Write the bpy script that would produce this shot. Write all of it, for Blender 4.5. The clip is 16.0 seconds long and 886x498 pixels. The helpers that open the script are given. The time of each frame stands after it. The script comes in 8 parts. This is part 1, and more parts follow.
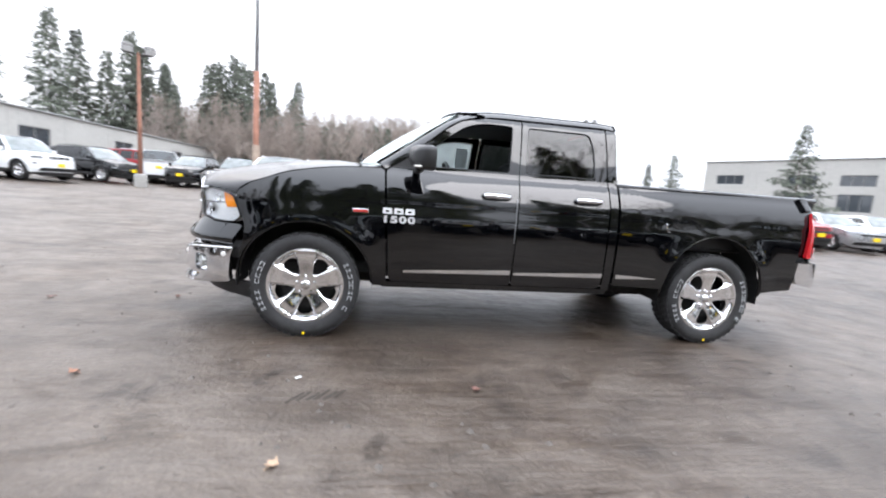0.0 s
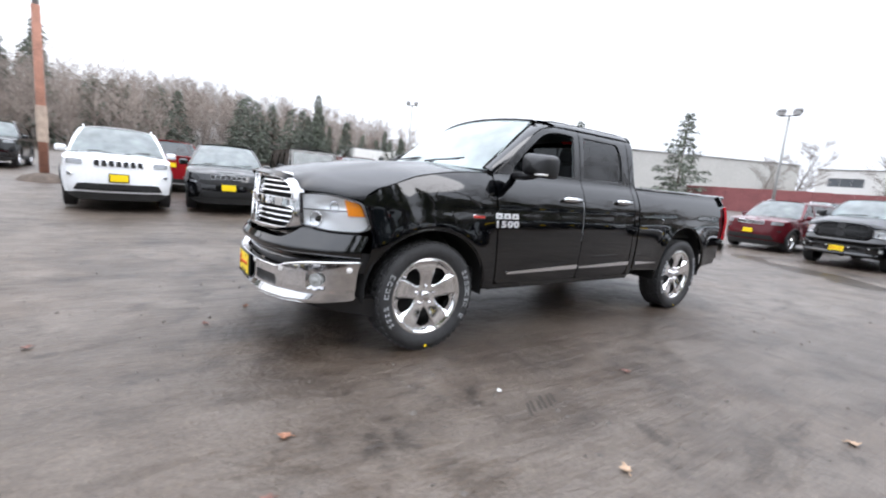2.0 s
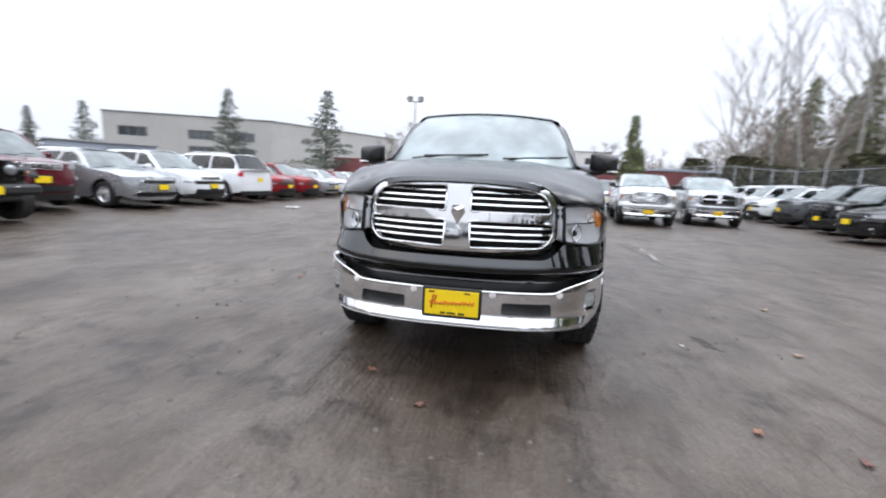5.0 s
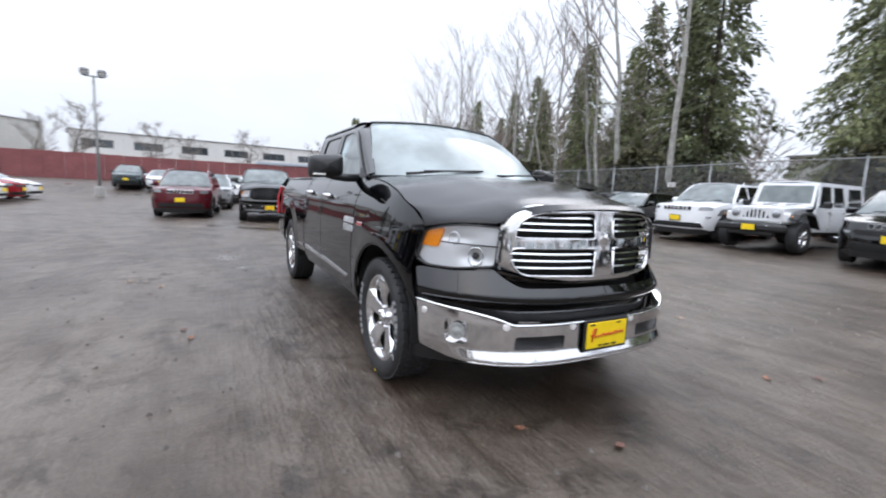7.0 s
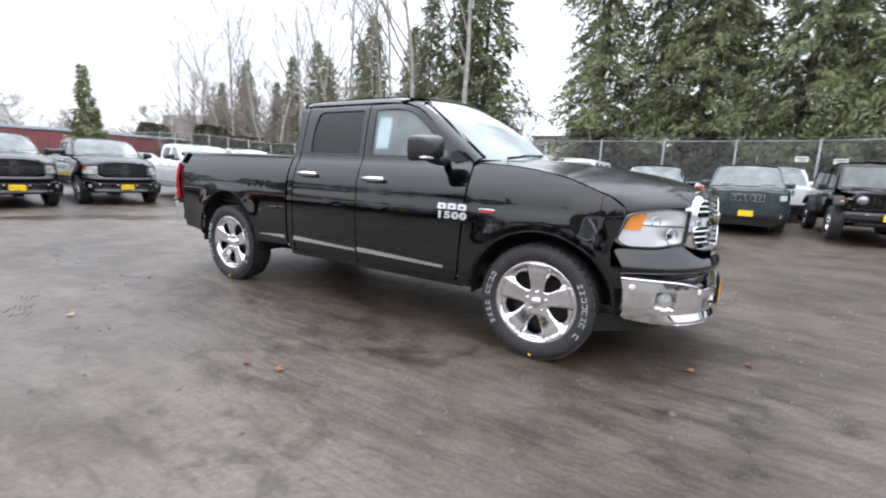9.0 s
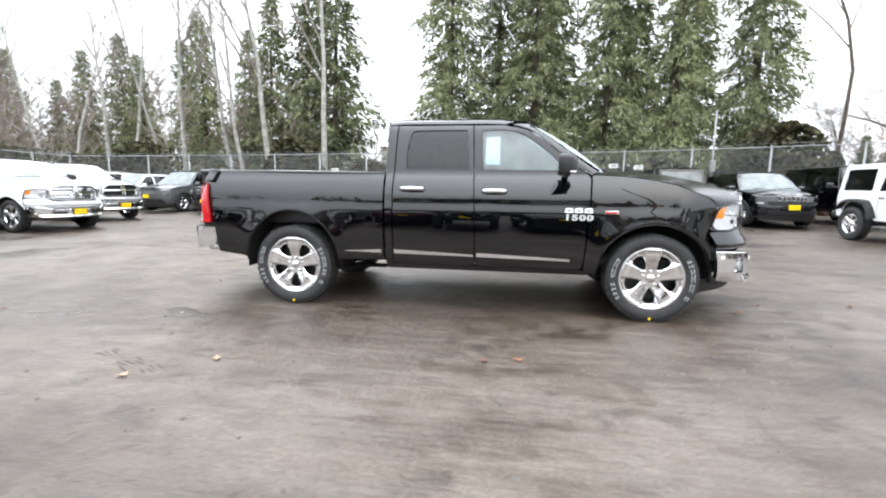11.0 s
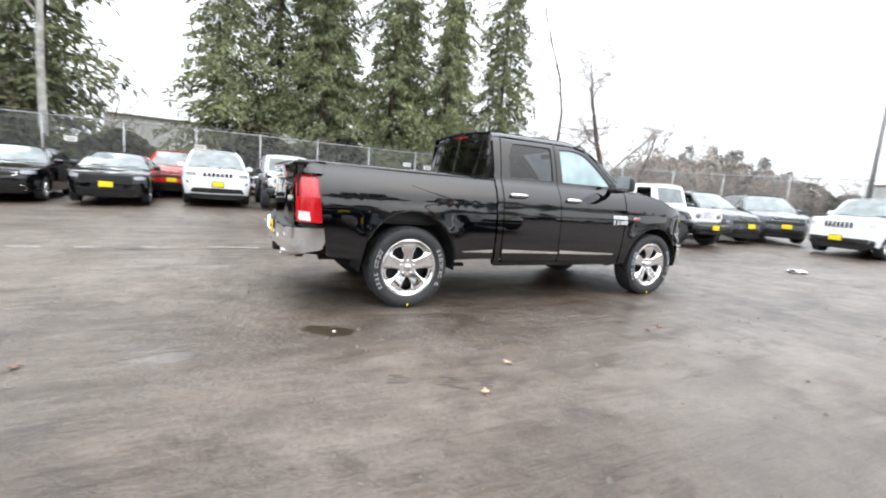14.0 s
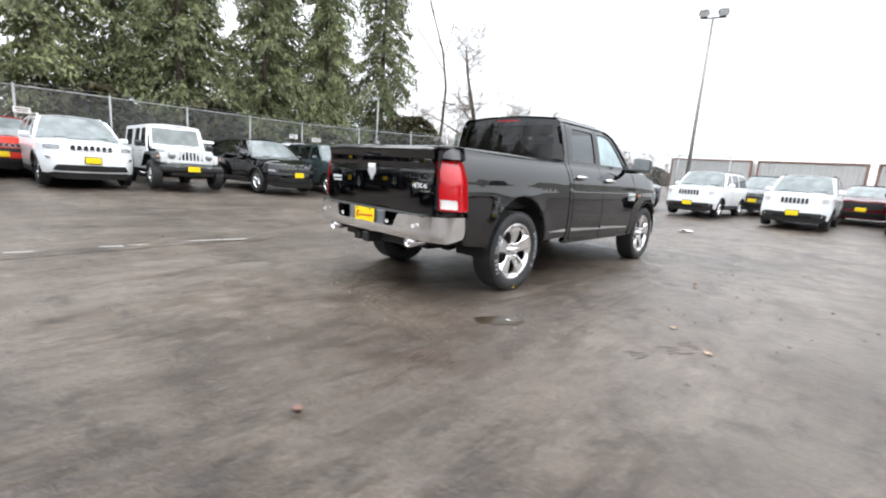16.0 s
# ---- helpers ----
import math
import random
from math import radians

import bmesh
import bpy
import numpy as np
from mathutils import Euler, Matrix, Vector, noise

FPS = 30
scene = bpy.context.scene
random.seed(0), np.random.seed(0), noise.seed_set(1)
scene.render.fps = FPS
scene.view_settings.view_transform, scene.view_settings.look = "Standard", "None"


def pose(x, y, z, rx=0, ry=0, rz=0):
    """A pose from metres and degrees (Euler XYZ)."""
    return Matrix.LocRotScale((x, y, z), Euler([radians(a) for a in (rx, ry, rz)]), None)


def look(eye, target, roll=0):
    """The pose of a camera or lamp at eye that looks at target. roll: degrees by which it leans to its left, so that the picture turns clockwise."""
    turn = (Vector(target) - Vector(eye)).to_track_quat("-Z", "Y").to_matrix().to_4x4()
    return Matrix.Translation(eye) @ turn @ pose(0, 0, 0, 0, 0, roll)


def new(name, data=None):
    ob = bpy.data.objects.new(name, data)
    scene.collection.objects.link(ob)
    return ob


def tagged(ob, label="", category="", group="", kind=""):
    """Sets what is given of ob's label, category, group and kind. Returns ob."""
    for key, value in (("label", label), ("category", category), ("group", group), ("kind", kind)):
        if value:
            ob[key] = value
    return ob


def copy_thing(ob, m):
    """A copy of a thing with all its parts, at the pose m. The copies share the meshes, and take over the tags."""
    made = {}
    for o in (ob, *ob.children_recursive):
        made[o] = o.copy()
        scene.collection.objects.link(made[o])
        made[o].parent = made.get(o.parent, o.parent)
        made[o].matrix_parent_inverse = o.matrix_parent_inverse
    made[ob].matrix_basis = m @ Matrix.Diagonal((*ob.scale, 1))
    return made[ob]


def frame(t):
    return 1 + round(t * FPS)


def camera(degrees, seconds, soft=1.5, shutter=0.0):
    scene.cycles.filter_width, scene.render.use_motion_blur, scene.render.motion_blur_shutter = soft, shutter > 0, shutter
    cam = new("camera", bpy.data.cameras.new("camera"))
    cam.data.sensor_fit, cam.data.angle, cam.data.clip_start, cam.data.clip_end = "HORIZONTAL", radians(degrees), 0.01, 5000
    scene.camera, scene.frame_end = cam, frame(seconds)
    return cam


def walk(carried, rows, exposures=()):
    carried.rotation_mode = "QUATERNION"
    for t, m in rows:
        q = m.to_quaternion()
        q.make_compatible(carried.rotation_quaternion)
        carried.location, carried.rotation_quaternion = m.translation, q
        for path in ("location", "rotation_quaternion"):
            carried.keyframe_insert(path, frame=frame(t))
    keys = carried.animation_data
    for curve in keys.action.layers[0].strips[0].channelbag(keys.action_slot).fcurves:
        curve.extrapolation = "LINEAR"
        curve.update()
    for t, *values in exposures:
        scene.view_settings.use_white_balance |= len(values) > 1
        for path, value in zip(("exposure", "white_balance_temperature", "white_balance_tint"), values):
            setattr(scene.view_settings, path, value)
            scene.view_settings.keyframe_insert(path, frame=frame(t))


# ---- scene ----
cam = camera(90.9, 16.0, soft=2.0, shutter=0.5)
PATH = [
    (0, (1.304, 4.44, 1.225), (0.971, 2.485, 0.963), 4.2),
    (0.5, (1.911, 4.2, 1.27), (1.336, 2.306, 0.984), 3.8),
    (1, (2.526, 4.257, 1.284), (1.791, 2.41, 1.065), 3.2),
    (1.5, (3.058, 3.989, 1.301), (2.094, 2.255, 1.053), 5.1),
    (2, (3.53, 3.63, 1.265), (2.401, 2.006, 0.967), 5.0),
    (2.5, (4.045, 3.211, 1.262), (2.739, 1.728, 0.952), 4.2),
    (3, (4.466, 2.701, 1.233), (3.05, 1.323, 0.92), 2.5),
    (5.3, (5.362, -0.043, 1.239), (3.382, -0.125, 0.971), 2.7),
    (5.5, (5.334, -0.274, 1.237), (3.35, -0.206, 0.999), 2.4),
    (6, (5.158, -0.872, 1.266), (3.235, -0.384, 1.007), 2.5),
    (6.5, (4.868, -1.448, 1.28), (2.998, -0.787, 1.02), 2.4),
    (7, (4.56, -2.003, 1.299), (2.818, -1.055, 1.037), 2.5),
    (7.5, (4.153, -2.514, 1.309), (2.516, -1.39, 1.072), 2.2),
    (8, (3.74, -3.015, 1.327), (2.347, -1.6, 1.085), 1.4),
    (8.5, (3.277, -3.437, 1.314), (2.076, -1.869, 0.996), 1.7),
    (11, (0.45, -5.22, 1.243), (0.154, -3.262, 0.963), 0.7),
    (11.5, (-0.137, -5.368, 1.259), (-0.293, -3.403, 0.921), -0.8),
    (12, (-0.82, -5.451, 1.287), (-0.683, -3.477, 0.997), -0.1),
    (12.5, (-1.497, -5.448, 1.278), (-1.119, -3.505, 0.992), -0.6),
    (13, (-2.18, -5.389, 1.292), (-1.606, -3.487, 1.062), 0.7),
    (13.5, (-2.821, -5.267, 1.251), (-2.109, -3.417, 0.984), 1.9),
    (14, (-3.456, -5.014, 1.238), (-2.563, -3.245, 0.965), 4.4),
    (14.5, (-4.06, -4.761, 1.196), (-2.978, -3.109, 0.878), 3.8),
    (15, (-4.616, -4.424, 1.186), (-3.441, -2.844, 0.832), 4.5),
    (15.5, (-5.146, -4.037, 1.194), (-3.819, -2.585, 0.83), 3.0),
    (16, (-5.572, -3.506, 1.183), (-4.139, -2.154, 0.834), 4.1),
]
walk(cam, [(t, look(eye, target, roll)) for t, eye, target, roll in PATH],
     exposures=[(0, 0.90, 6250, 13), (1, 1.02, 6250, 13), (1.5, 0.79, 6250, 13), (2, 0.64, 6250, 13), (3, 0.60, 6230, 13), (5.5, 0.22, 6200, 13), (7, 0.2, 6150, 13), (8.5, 0.45, 6230, 13), (11, 1.1, 6400, 10), (12.5, 0.97, 6450, 10), (14.5, 1.0, 6450, 10), (16, 0.80, 6480, 10)])

# world, sun and exposure: an overcast winter day
def node(nt, kind, **inputs):
    n = nt.nodes.new(kind)
    for k, v in inputs.items():
        n.inputs[k.replace("_", " ")].default_value = v
    return n


world = bpy.data.worlds.new("overcast_sky")
scene.world = world
world.use_nodes = True
wn = world.node_tree
bg = wn.nodes["Background"]
sky = wn.nodes.new("ShaderNodeTexSky")
sky.sky_type = "NISHITA"
sky.sun_disc = False
sky.sun_elevation, sky.sun_rotation = radians(38), radians(150)
sky.air_density, sky.dust_density = 1.5, 4.0
cloud = node(wn, "ShaderNodeTexNoise", Scale=1.6, Detail=6.0, Roughness=0.55)
wtc = wn.nodes.new("ShaderNodeTexCoord")
wmap = wn.nodes.new("ShaderNodeMapping")
wmap.inputs["Scale"].default_value = (1.0, 1.0, 2.6)
wramp = wn.nodes.new("ShaderNodeValToRGB")
wramp.color_ramp.elements[0].position, wramp.color_ramp.elements[0].color = 0.30, (11.2, 11.9, 12.8, 1)
wramp.color_ramp.elements[1].position, wramp.color_ramp.elements[1].color = 0.68, (13.3, 13.8, 14.4, 1)
wmix = wn.nodes.new("ShaderNodeMix")
wmix.data_type = "RGBA"
wmix.inputs[0].default_value = 0.9
wn.links.new(wtc.outputs["Generated"], wmap.inputs["Vector"])
wn.links.new(wmap.outputs["Vector"], cloud.inputs["Vector"])
wn.links.new(cloud.outputs["Fac"], wramp.inputs["Fac"])
wn.links.new(sky.outputs["Color"], wmix.inputs[6])
wn.links.new(wramp.outputs["Color"], wmix.inputs[7])
# an overcast sky is brighter overhead than at the horizon
wsep = wn.nodes.new("ShaderNodeSeparateXYZ")
wsq = wn.nodes.new("ShaderNodeMath")
wsq.operation = "POWER"
wsq.use_clamp = True
wsq.inputs[1].default_value = 2.0
wlum = wn.nodes.new("ShaderNodeMath")
wlum.operation = "MULTIPLY_ADD"
wlum.inputs[1].default_value, wlum.inputs[2].default_value = 1.2, 0.48
wmul = wn.nodes.new("ShaderNodeVectorMath")
wmul.operation = "SCALE"
wn.links.new(wtc.outputs["Generated"], wsep.inputs[0])
wn.links.new(wsep.outputs["Z"], wsq.inputs[0])
wn.links.new(wsq.outputs[0], wlum.inputs[0])
wn.links.new(wmix.outputs[2], wmul.inputs[0])
wn.links.new(wlum.outputs[0], wmul.inputs["Scale"])
wn.links.new(wmul.outputs[0], bg.inputs["Color"])
bg.inputs["Strength"].default_value = 0.15

sun = new("sun", bpy.data.lights.new("sun", "SUN"))
sun.data.energy, sun.data.angle, sun.data.color = 0.6, radians(30), (1.0, 0.97, 0.93)
sun.matrix_world = look((-17, 30, 30), (0, 0, 0))


# ---------------------------------------------------------------- materials
def mat(name, color, rough=0.5, metal=0.0, coat=0.0, var=0.0, scale=6.0, bump=0.0, bscale=40.0, tint=None, rvar=0.0, spec=0.5, rand=0.0):
    """A principled material with mottling at two scales, roughness variation and fine relief."""
    m = bpy.data.materials.new(name)
    m.use_nodes = True
    nt = m.node_tree
    p = nt.nodes["Principled BSDF"]
    p.inputs["Base Color"].default_value = (*color, 1)
    p.inputs["Roughness"].default_value = rough
    p.inputs["Metallic"].default_value = metal
    p.inputs["Coat Weight"].default_value = coat
    p.inputs["Coat Roughness"].default_value = 0.03
    p.inputs["Specular IOR Level"].default_value = spec
    tc = nt.nodes.new("ShaderNodeTexCoord")
    if var > 0 or rvar > 0:
        big = node(nt, "ShaderNodeTexNoise", Scale=scale, Detail=5.0, Roughness=0.6)
        fine = node(nt, "ShaderNodeTexNoise", Scale=scale * 11, Detail=3.0, Roughness=0.6)
        nt.links.new(tc.outputs["Object"], big.inputs["Vector"])
        nt.links.new(tc.outputs["Object"], fine.inputs["Vector"])
        avg = nt.nodes.new("ShaderNodeMath")
        avg.operation = "MULTIPLY_ADD"
        avg.inputs[1].default_value, avg.inputs[2].default_value = 0.45, 0.0
        nt.links.new(fine.outputs["Fac"], avg.inputs[0])
        add = nt.nodes.new("ShaderNodeMath")
        add.operation = "MULTIPLY_ADD"
        add.inputs[1].default_value = 0.55
        nt.links.new(big.outputs["Fac"], add.inputs[0])
        nt.links.new(avg.outputs[0], add.inputs[2])
        last = add
        if rand:
            info = nt.nodes.new("ShaderNodeObjectInfo")
            ra = nt.nodes.new("ShaderNodeMath")
            ra.operation = "MULTIPLY_ADD"
            ra.inputs[1].default_value = rand
            nt.links.new(info.outputs["Random"], ra.inputs[0])
            nt.links.new(add.outputs[0], ra.inputs[2])
            last = ra
        if var > 0:
            ramp = nt.nodes.new("ShaderNodeValToRGB")
            other = tint or color
            ramp.color_ramp.elements[0].position = 0.34
            ramp.color_ramp.elements[1].position = 0.66 + rand
            ramp.color_ramp.elements[0].color = (*[max(0, c * (1 - var)) for c in color], 1)
            ramp.color_ramp.elements[1].color = (*[min(1, c * (1 + var)) for c in other], 1)
            nt.links.new(last.outputs[0], ramp.inputs["Fac"])
            nt.links.new(ramp.outputs["Color"], p.inputs["Base Color"])
        if rvar > 0:
            rr = nt.nodes.new("ShaderNodeMapRange")
            rr.inputs["From Min"].default_value, rr.inputs["From Max"].default_value = 0.35, 0.65
            rr.inputs["To Min"].default_value, rr.inputs["To Max"].default_value = max(0, rough - rvar), min(1, rough + rvar)
            nt.links.new(last.outputs[0], rr.inputs["Value"])
            nt.links.new(rr.outputs["Result"], p.inputs["Roughness"])
    if bump > 0:
        bn = node(nt, "ShaderNodeTexNoise", Scale=bscale, Detail=4.0, Roughness=0.6)
        nt.links.new(tc.outputs["Object"], bn.inputs["Vector"])
        bp = node(nt, "ShaderNodeBump", Strength=bump, Distance=0.02)
        nt.links.new(bn.outputs["Fac"], bp.inputs["Height"])
        nt.links.new(bp.outputs["Normal"], p.inputs["Normal"])
    return m


def thin_glass(name, tint, gloss=1.0, mist=0.0):
    """Thin glass: see-through with a tint, a clear reflection that grows at grazing angles, and a film of condensation."""
    m = bpy.data.materials.new(name)
    m.use_nodes = True
    nt = m.node_tree
    nt.nodes.remove(nt.nodes["Principled BSDF"])
    out = nt.nodes["Material Output"]
    tr = node(nt, "ShaderNodeBsdfTransparent", Color=(*tint, 1))
    gl = node(nt, "ShaderNodeBsdfGlossy", Color=(gloss, gloss, gloss, 1), Roughness=0.015)
    lw = node(nt, "ShaderNodeLayerWeight", Blend=0.5)
    pw = nt.nodes.new("ShaderNodeMath")
    pw.operation = "POWER"
    pw.inputs[1].default_value = 4.6
    fr = nt.nodes.new("ShaderNodeMath")
    fr.operation = "MULTIPLY_ADD"
    fr.inputs[1].default_value, fr.inputs[2].default_value = 0.9, 0.05
    nt.links.new(lw.outputs["Facing"], pw.inputs[0])
    nt.links.new(pw.outputs[0], fr.inputs[0])
    mx = nt.nodes.new("ShaderNodeMixShader")
    nt.links.new(fr.outputs[0], mx.inputs[0])
    nt.links.new(tr.outputs[0], mx.inputs[1])
    nt.links.new(gl.outputs[0], mx.inputs[2])
    last = mx
    if mist:
        df = node(nt, "ShaderNodeBsdfDiffuse", Color=(0.62, 0.69, 0.69, 1))
        tl = node(nt, "ShaderNodeBsdfTranslucent", Color=(0.62, 0.69, 0.69, 1))
        both = nt.nodes.new("ShaderNodeAddShader")
        nt.links.new(df.outputs[0], both.inputs[0])
        nt.links.new(tl.outputs[0], both.inputs[1])
        nz = node(nt, "ShaderNodeTexNoise", Scale=2.5, Detail=4.0)
        tc = nt.nodes.new("ShaderNodeTexCoord")
        nt.links.new(tc.outputs["Object"], nz.inputs["Vector"])
        rg = nt.nodes.new("ShaderNodeMapRange")
        rg.inputs["From Min"].default_value, rg.inputs["From Max"].default_value = 0.3, 0.7
        rg.inputs["To Min"].default_value, rg.inputs["To Max"].default_value = mist * 0.7, mist * 1.3
        nt.links.new(nz.outputs["Fac"], rg.inputs["Value"])
        last = nt.nodes.new("ShaderNodeMixShader")
        nt.links.new(rg.outputs["Result"], last.inputs[0])
        nt.links.new(mx.outputs[0], last.inputs[1])
        nt.links.new(both.outputs[0], last.inputs[2])
    nt.links.new(last.outputs[0], out.inputs["Surface"])
    return m


def paint(name, color, flake=0.0, rough=0.28):
    m = mat(name, color, rough=rough, metal=flake, coat=1.0, var=0.06, scale=1.5, rvar=0.05, spec=0.0)
    m.node_tree.nodes["Principled BSDF"].inputs["Coat IOR"].default_value = 1.46
    return m


BLACK = paint("black_pearl_paint", (0.0010, 0.0012, 0.0018), 0.0, 0.5)
BLACK.node_tree.nodes["Principled BSDF"].inputs["Coat Roughness"].default_value = 0.02
BLACK.node_tree.nodes["Principled BSDF"].inputs["Coat IOR"].default_value = 1.68
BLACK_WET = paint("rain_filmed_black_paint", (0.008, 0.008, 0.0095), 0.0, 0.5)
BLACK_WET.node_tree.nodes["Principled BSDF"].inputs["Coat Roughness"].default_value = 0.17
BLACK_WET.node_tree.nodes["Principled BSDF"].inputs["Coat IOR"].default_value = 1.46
CHROME = mat("chrome", (0.80, 0.80, 0.81), rough=0.07, metal=1.0, rvar=0.04, scale=3.0)
ALLOY = mat("polished_alloy", (0.90, 0.90, 0.91), rough=0.09, metal=1.0, rvar=0.05, scale=8.0)
DARK_METAL = mat("dark_metal", (0.03, 0.03, 0.03), rough=0.5, metal=0.6, var=0.4, scale=9.0)
RUBBER = mat("tyre_rubber", (0.027, 0.027, 0.028), rough=0.72, var=0.35, scale=14.0, bump=0.25, bscale=120.0)
PLASTIC = mat("black_plastic", (0.013, 0.013, 0.014), rough=0.42, var=0.25, scale=12.0, bump=0.1, bscale=220.0)
DARK = mat("underbody_black", (0.008, 0.008, 0.008), rough=0.8, var=0.4, scale=5.0)
GLASS = thin_glass("window_glass", (0.44, 0.50, 0.50), mist=0.42)
SIDE_GLASS = thin_glass("clear_side_glass", (0.40, 0.50, 0.52), mist=0.22)
PRIVACY = thin_glass("privacy_glass", (0.10, 0.11, 0.12))
LENS = thin_glass("headlamp_lens", (0.96, 0.97, 0.98))
REFLECTOR = mat("headlamp_reflector", (0.86, 0.87, 0.88), rough=0.38, metal=0.45, coat=0.3, var=0.05, scale=30.0)
AMBER = mat("amber_lens", (0.975, 0.293, 0.020), rough=0.15, coat=1.0, var=0.12, scale=60.0)
RED_LENS = mat("red_lens", (0.52, 0.008, 0.014), rough=0.14, coat=1.0, var=0.18, scale=40.0)
WHITE_LENS = mat("clear_white_lens", (0.780, 0.760, 0.741), rough=0.2, coat=1.0, var=0.08, scale=60.0)
FILM = mat("cloudy_edge_film", (0.17, 0.175, 0.18), rough=0.4, var=0.3, scale=20.0)
FOG_LENS = mat("clouded_fog_lens", (0.33, 0.34, 0.33), rough=0.22, coat=1.0, var=0.3, scale=60.0)
PLATE = mat("yellow_plate", (0.906, 0.644, 0.005), rough=0.4, var=0.06, scale=20.0)
INK_RED = mat("red_ink", (0.605, 0.059, 0.011), rough=0.5, var=0.1, scale=40.0)
INK_DARK = mat("dark_ink", (0.06, 0.045, 0.01), rough=0.5, var=0.1, scale=40.0)
TYRE_WHITE = mat("white_sidewall_marking", (0.46, 0.47, 0.48), rough=0.7, var=0.5, scale=40.0)
SEAT = mat("seat_cloth", (0.023, 0.023, 0.025), rough=0.9, var=0.3, scale=30.0, bump=0.3, bscale=300.0)
HEADLINER = mat("cabin_grey", (0.078, 0.078, 0.078), rough=0.9, var=0.2, scale=20.0)
PAPER = mat("sticker_paper", (0.800, 0.819, 0.829), rough=0.6, var=0.05, scale=30.0)
BADGE = mat("satin_badge_metal", (0.72, 0.73, 0.74), rough=0.38, metal=0.45, var=0.05, scale=40.0)
BADGE_RED = mat("badge_red", (0.55, 0.05, 0.04), rough=0.3, var=0.1, scale=50.0)


# ---------------------------------------------------------------- geometry
def root(name, label, category, group="", kind=""):
    return tagged(new(name), label, category, group, kind)


def attach(name, me, material, parent, label=""):
    """Links a mesh as ONE object under its thing or part."""
    ob = new(name, me)
    if material is not None:
        me.materials.append(material)
        if material.name in ("headlamp_lens", "window_glass", "clear_side_glass"):
            ob.visible_shadow = False
    ob.parent = parent
    if label:
        tagged(ob, label)
    return ob


class Mesh:
    """Collects vertices and faces of one part."""

    def __init__(self):
        self.v, self.f, self.smooth = [], [], []

    def add(self, verts, faces, smooth=False):
        o = len(self.v)
        self.v += [tuple(p) for p in verts]
        self.f += [tuple(i + o for i in f) for f in faces]
        self.smooth += [smooth] * len(faces)
        return self

    def box(self, c, size, b=0.01, m=None):
        h = [s / 2 for s in size]
        b = min(b, min(h) * 0.9)
        vs, idx = [], {}
        for sx in (-1, 1):
            for sy in (-1, 1):
                for sz in (-1, 1):
                    s = (sx, sy, sz)
                    for a in range(3):
                        idx[(s, a)] = len(vs)
                        vs.append(Vector([s[k] * (h[k] if k == a else h[k] - b) for k in range(3)]))
        fs = []
        for a in range(3):
            o1, o2 = (a + 1) % 3, (a + 2) % 3
            for sa in (-1, 1):
                q = []
                for s1, s2 in ((-1, -1), (1, -1), (1, 1), (-1, 1)):
                    s = [0, 0, 0]
                    s[a], s[o1], s[o2] = sa, s1, s2
                    q.append(idx[(tuple(s), a)])
                fs.append(q)
            for s1 in (-1, 1):
                for s2 in (-1, 1):
                    lo, hi = [0, 0, 0], [0, 0, 0]
                    lo[a], hi[a] = -1, 1
                    lo[o1] = hi[o1] = s1
                    lo[o2] = hi[o2] = s2
                    lo, hi = tuple(lo), tuple(hi)
                    fs.append([idx[(lo, o1)], idx[(hi, o1)], idx[(hi, o2)], idx[(lo, o2)]])
        for sx in (-1, 1):
            for sy in (-1, 1):
                for sz in (-1, 1):
                    fs.append([idx[((sx, sy, sz), a)] for a in range(3)])
        out = []
        for q in fs:
            n = (vs[q[1]] - vs[q[0]]).cross(vs[q[2]] - vs[q[0]])
            mid = sum((vs[i] for i in q), Vector()) / len(q)
            out.append(q if n.dot(mid) > 0 else q[::-1])
        if m is not None:
            vs = [m @ p for p in vs]
        c = Vector(c)
        return self.add([p + c for p in vs], out)

    def tube(self, pts, radii, sides=8, caps=True, smooth=True):
        pts = [Vector(p) for p in pts]
        if not isinstance(radii, (list, tuple)):
            radii = [radii] * len(pts)
        vs, fs = [], []
        for i, p in enumerate(pts):
            d = (pts[min(i + 1, len(pts) - 1)] - pts[max(i - 1, 0)]).normalized()
            up = Vector((0, 0, 1)) if abs(d.z) < 0.9 else Vector((1, 0, 0))
            a = d.cross(up).normalized()
            b = a.cross(d)
            for k in range(sides):
                t = 2 * math.pi * k / sides
                vs.append(p + radii[i] * (math.cos(t) * a + math.sin(t) * b))
        for i in range(len(pts) - 1):
            for k in range(sides):
                k2 = (k + 1) % sides
                fs.append((i * sides + k, i * sides + k2, (i + 1) * sides + k2, (i + 1) * sides + k))
        if caps:
            fs.append(tuple(range(sides))[::-1])
            fs.append(tuple((len(pts) - 1) * sides + k for k in range(sides)))
        return self.add(vs, fs, smooth)

    def lathe(self, prof, c=(0, 0, 0), segs=32, smooth=True, axis="y", out=1):
        """Turns a profile of (radius, along) about the axis through c."""
        vs, fs = [], []
        n = len(prof)
        for k in range(segs):
            t = 2 * math.pi * k / segs
            for r, a in prof:
                e = (r * math.cos(t), a, r * math.sin(t)) if axis == "y" else ((a, r * math.cos(t), r * math.sin(t)) if axis == "x" else (r * math.cos(t), r * math.sin(t), a))
                vs.append((e[0] + c[0], e[1] + c[1], e[2] + c[2]))
        for k in range(segs):
            k2 = (k + 1) % segs
            for i in range(n - 1):
                q = (k * n + i, k * n + i + 1, k2 * n + i + 1, k2 * n + i)
                fs.append(q if out > 0 else q[::-1])
        return self.add(vs, fs, smooth)

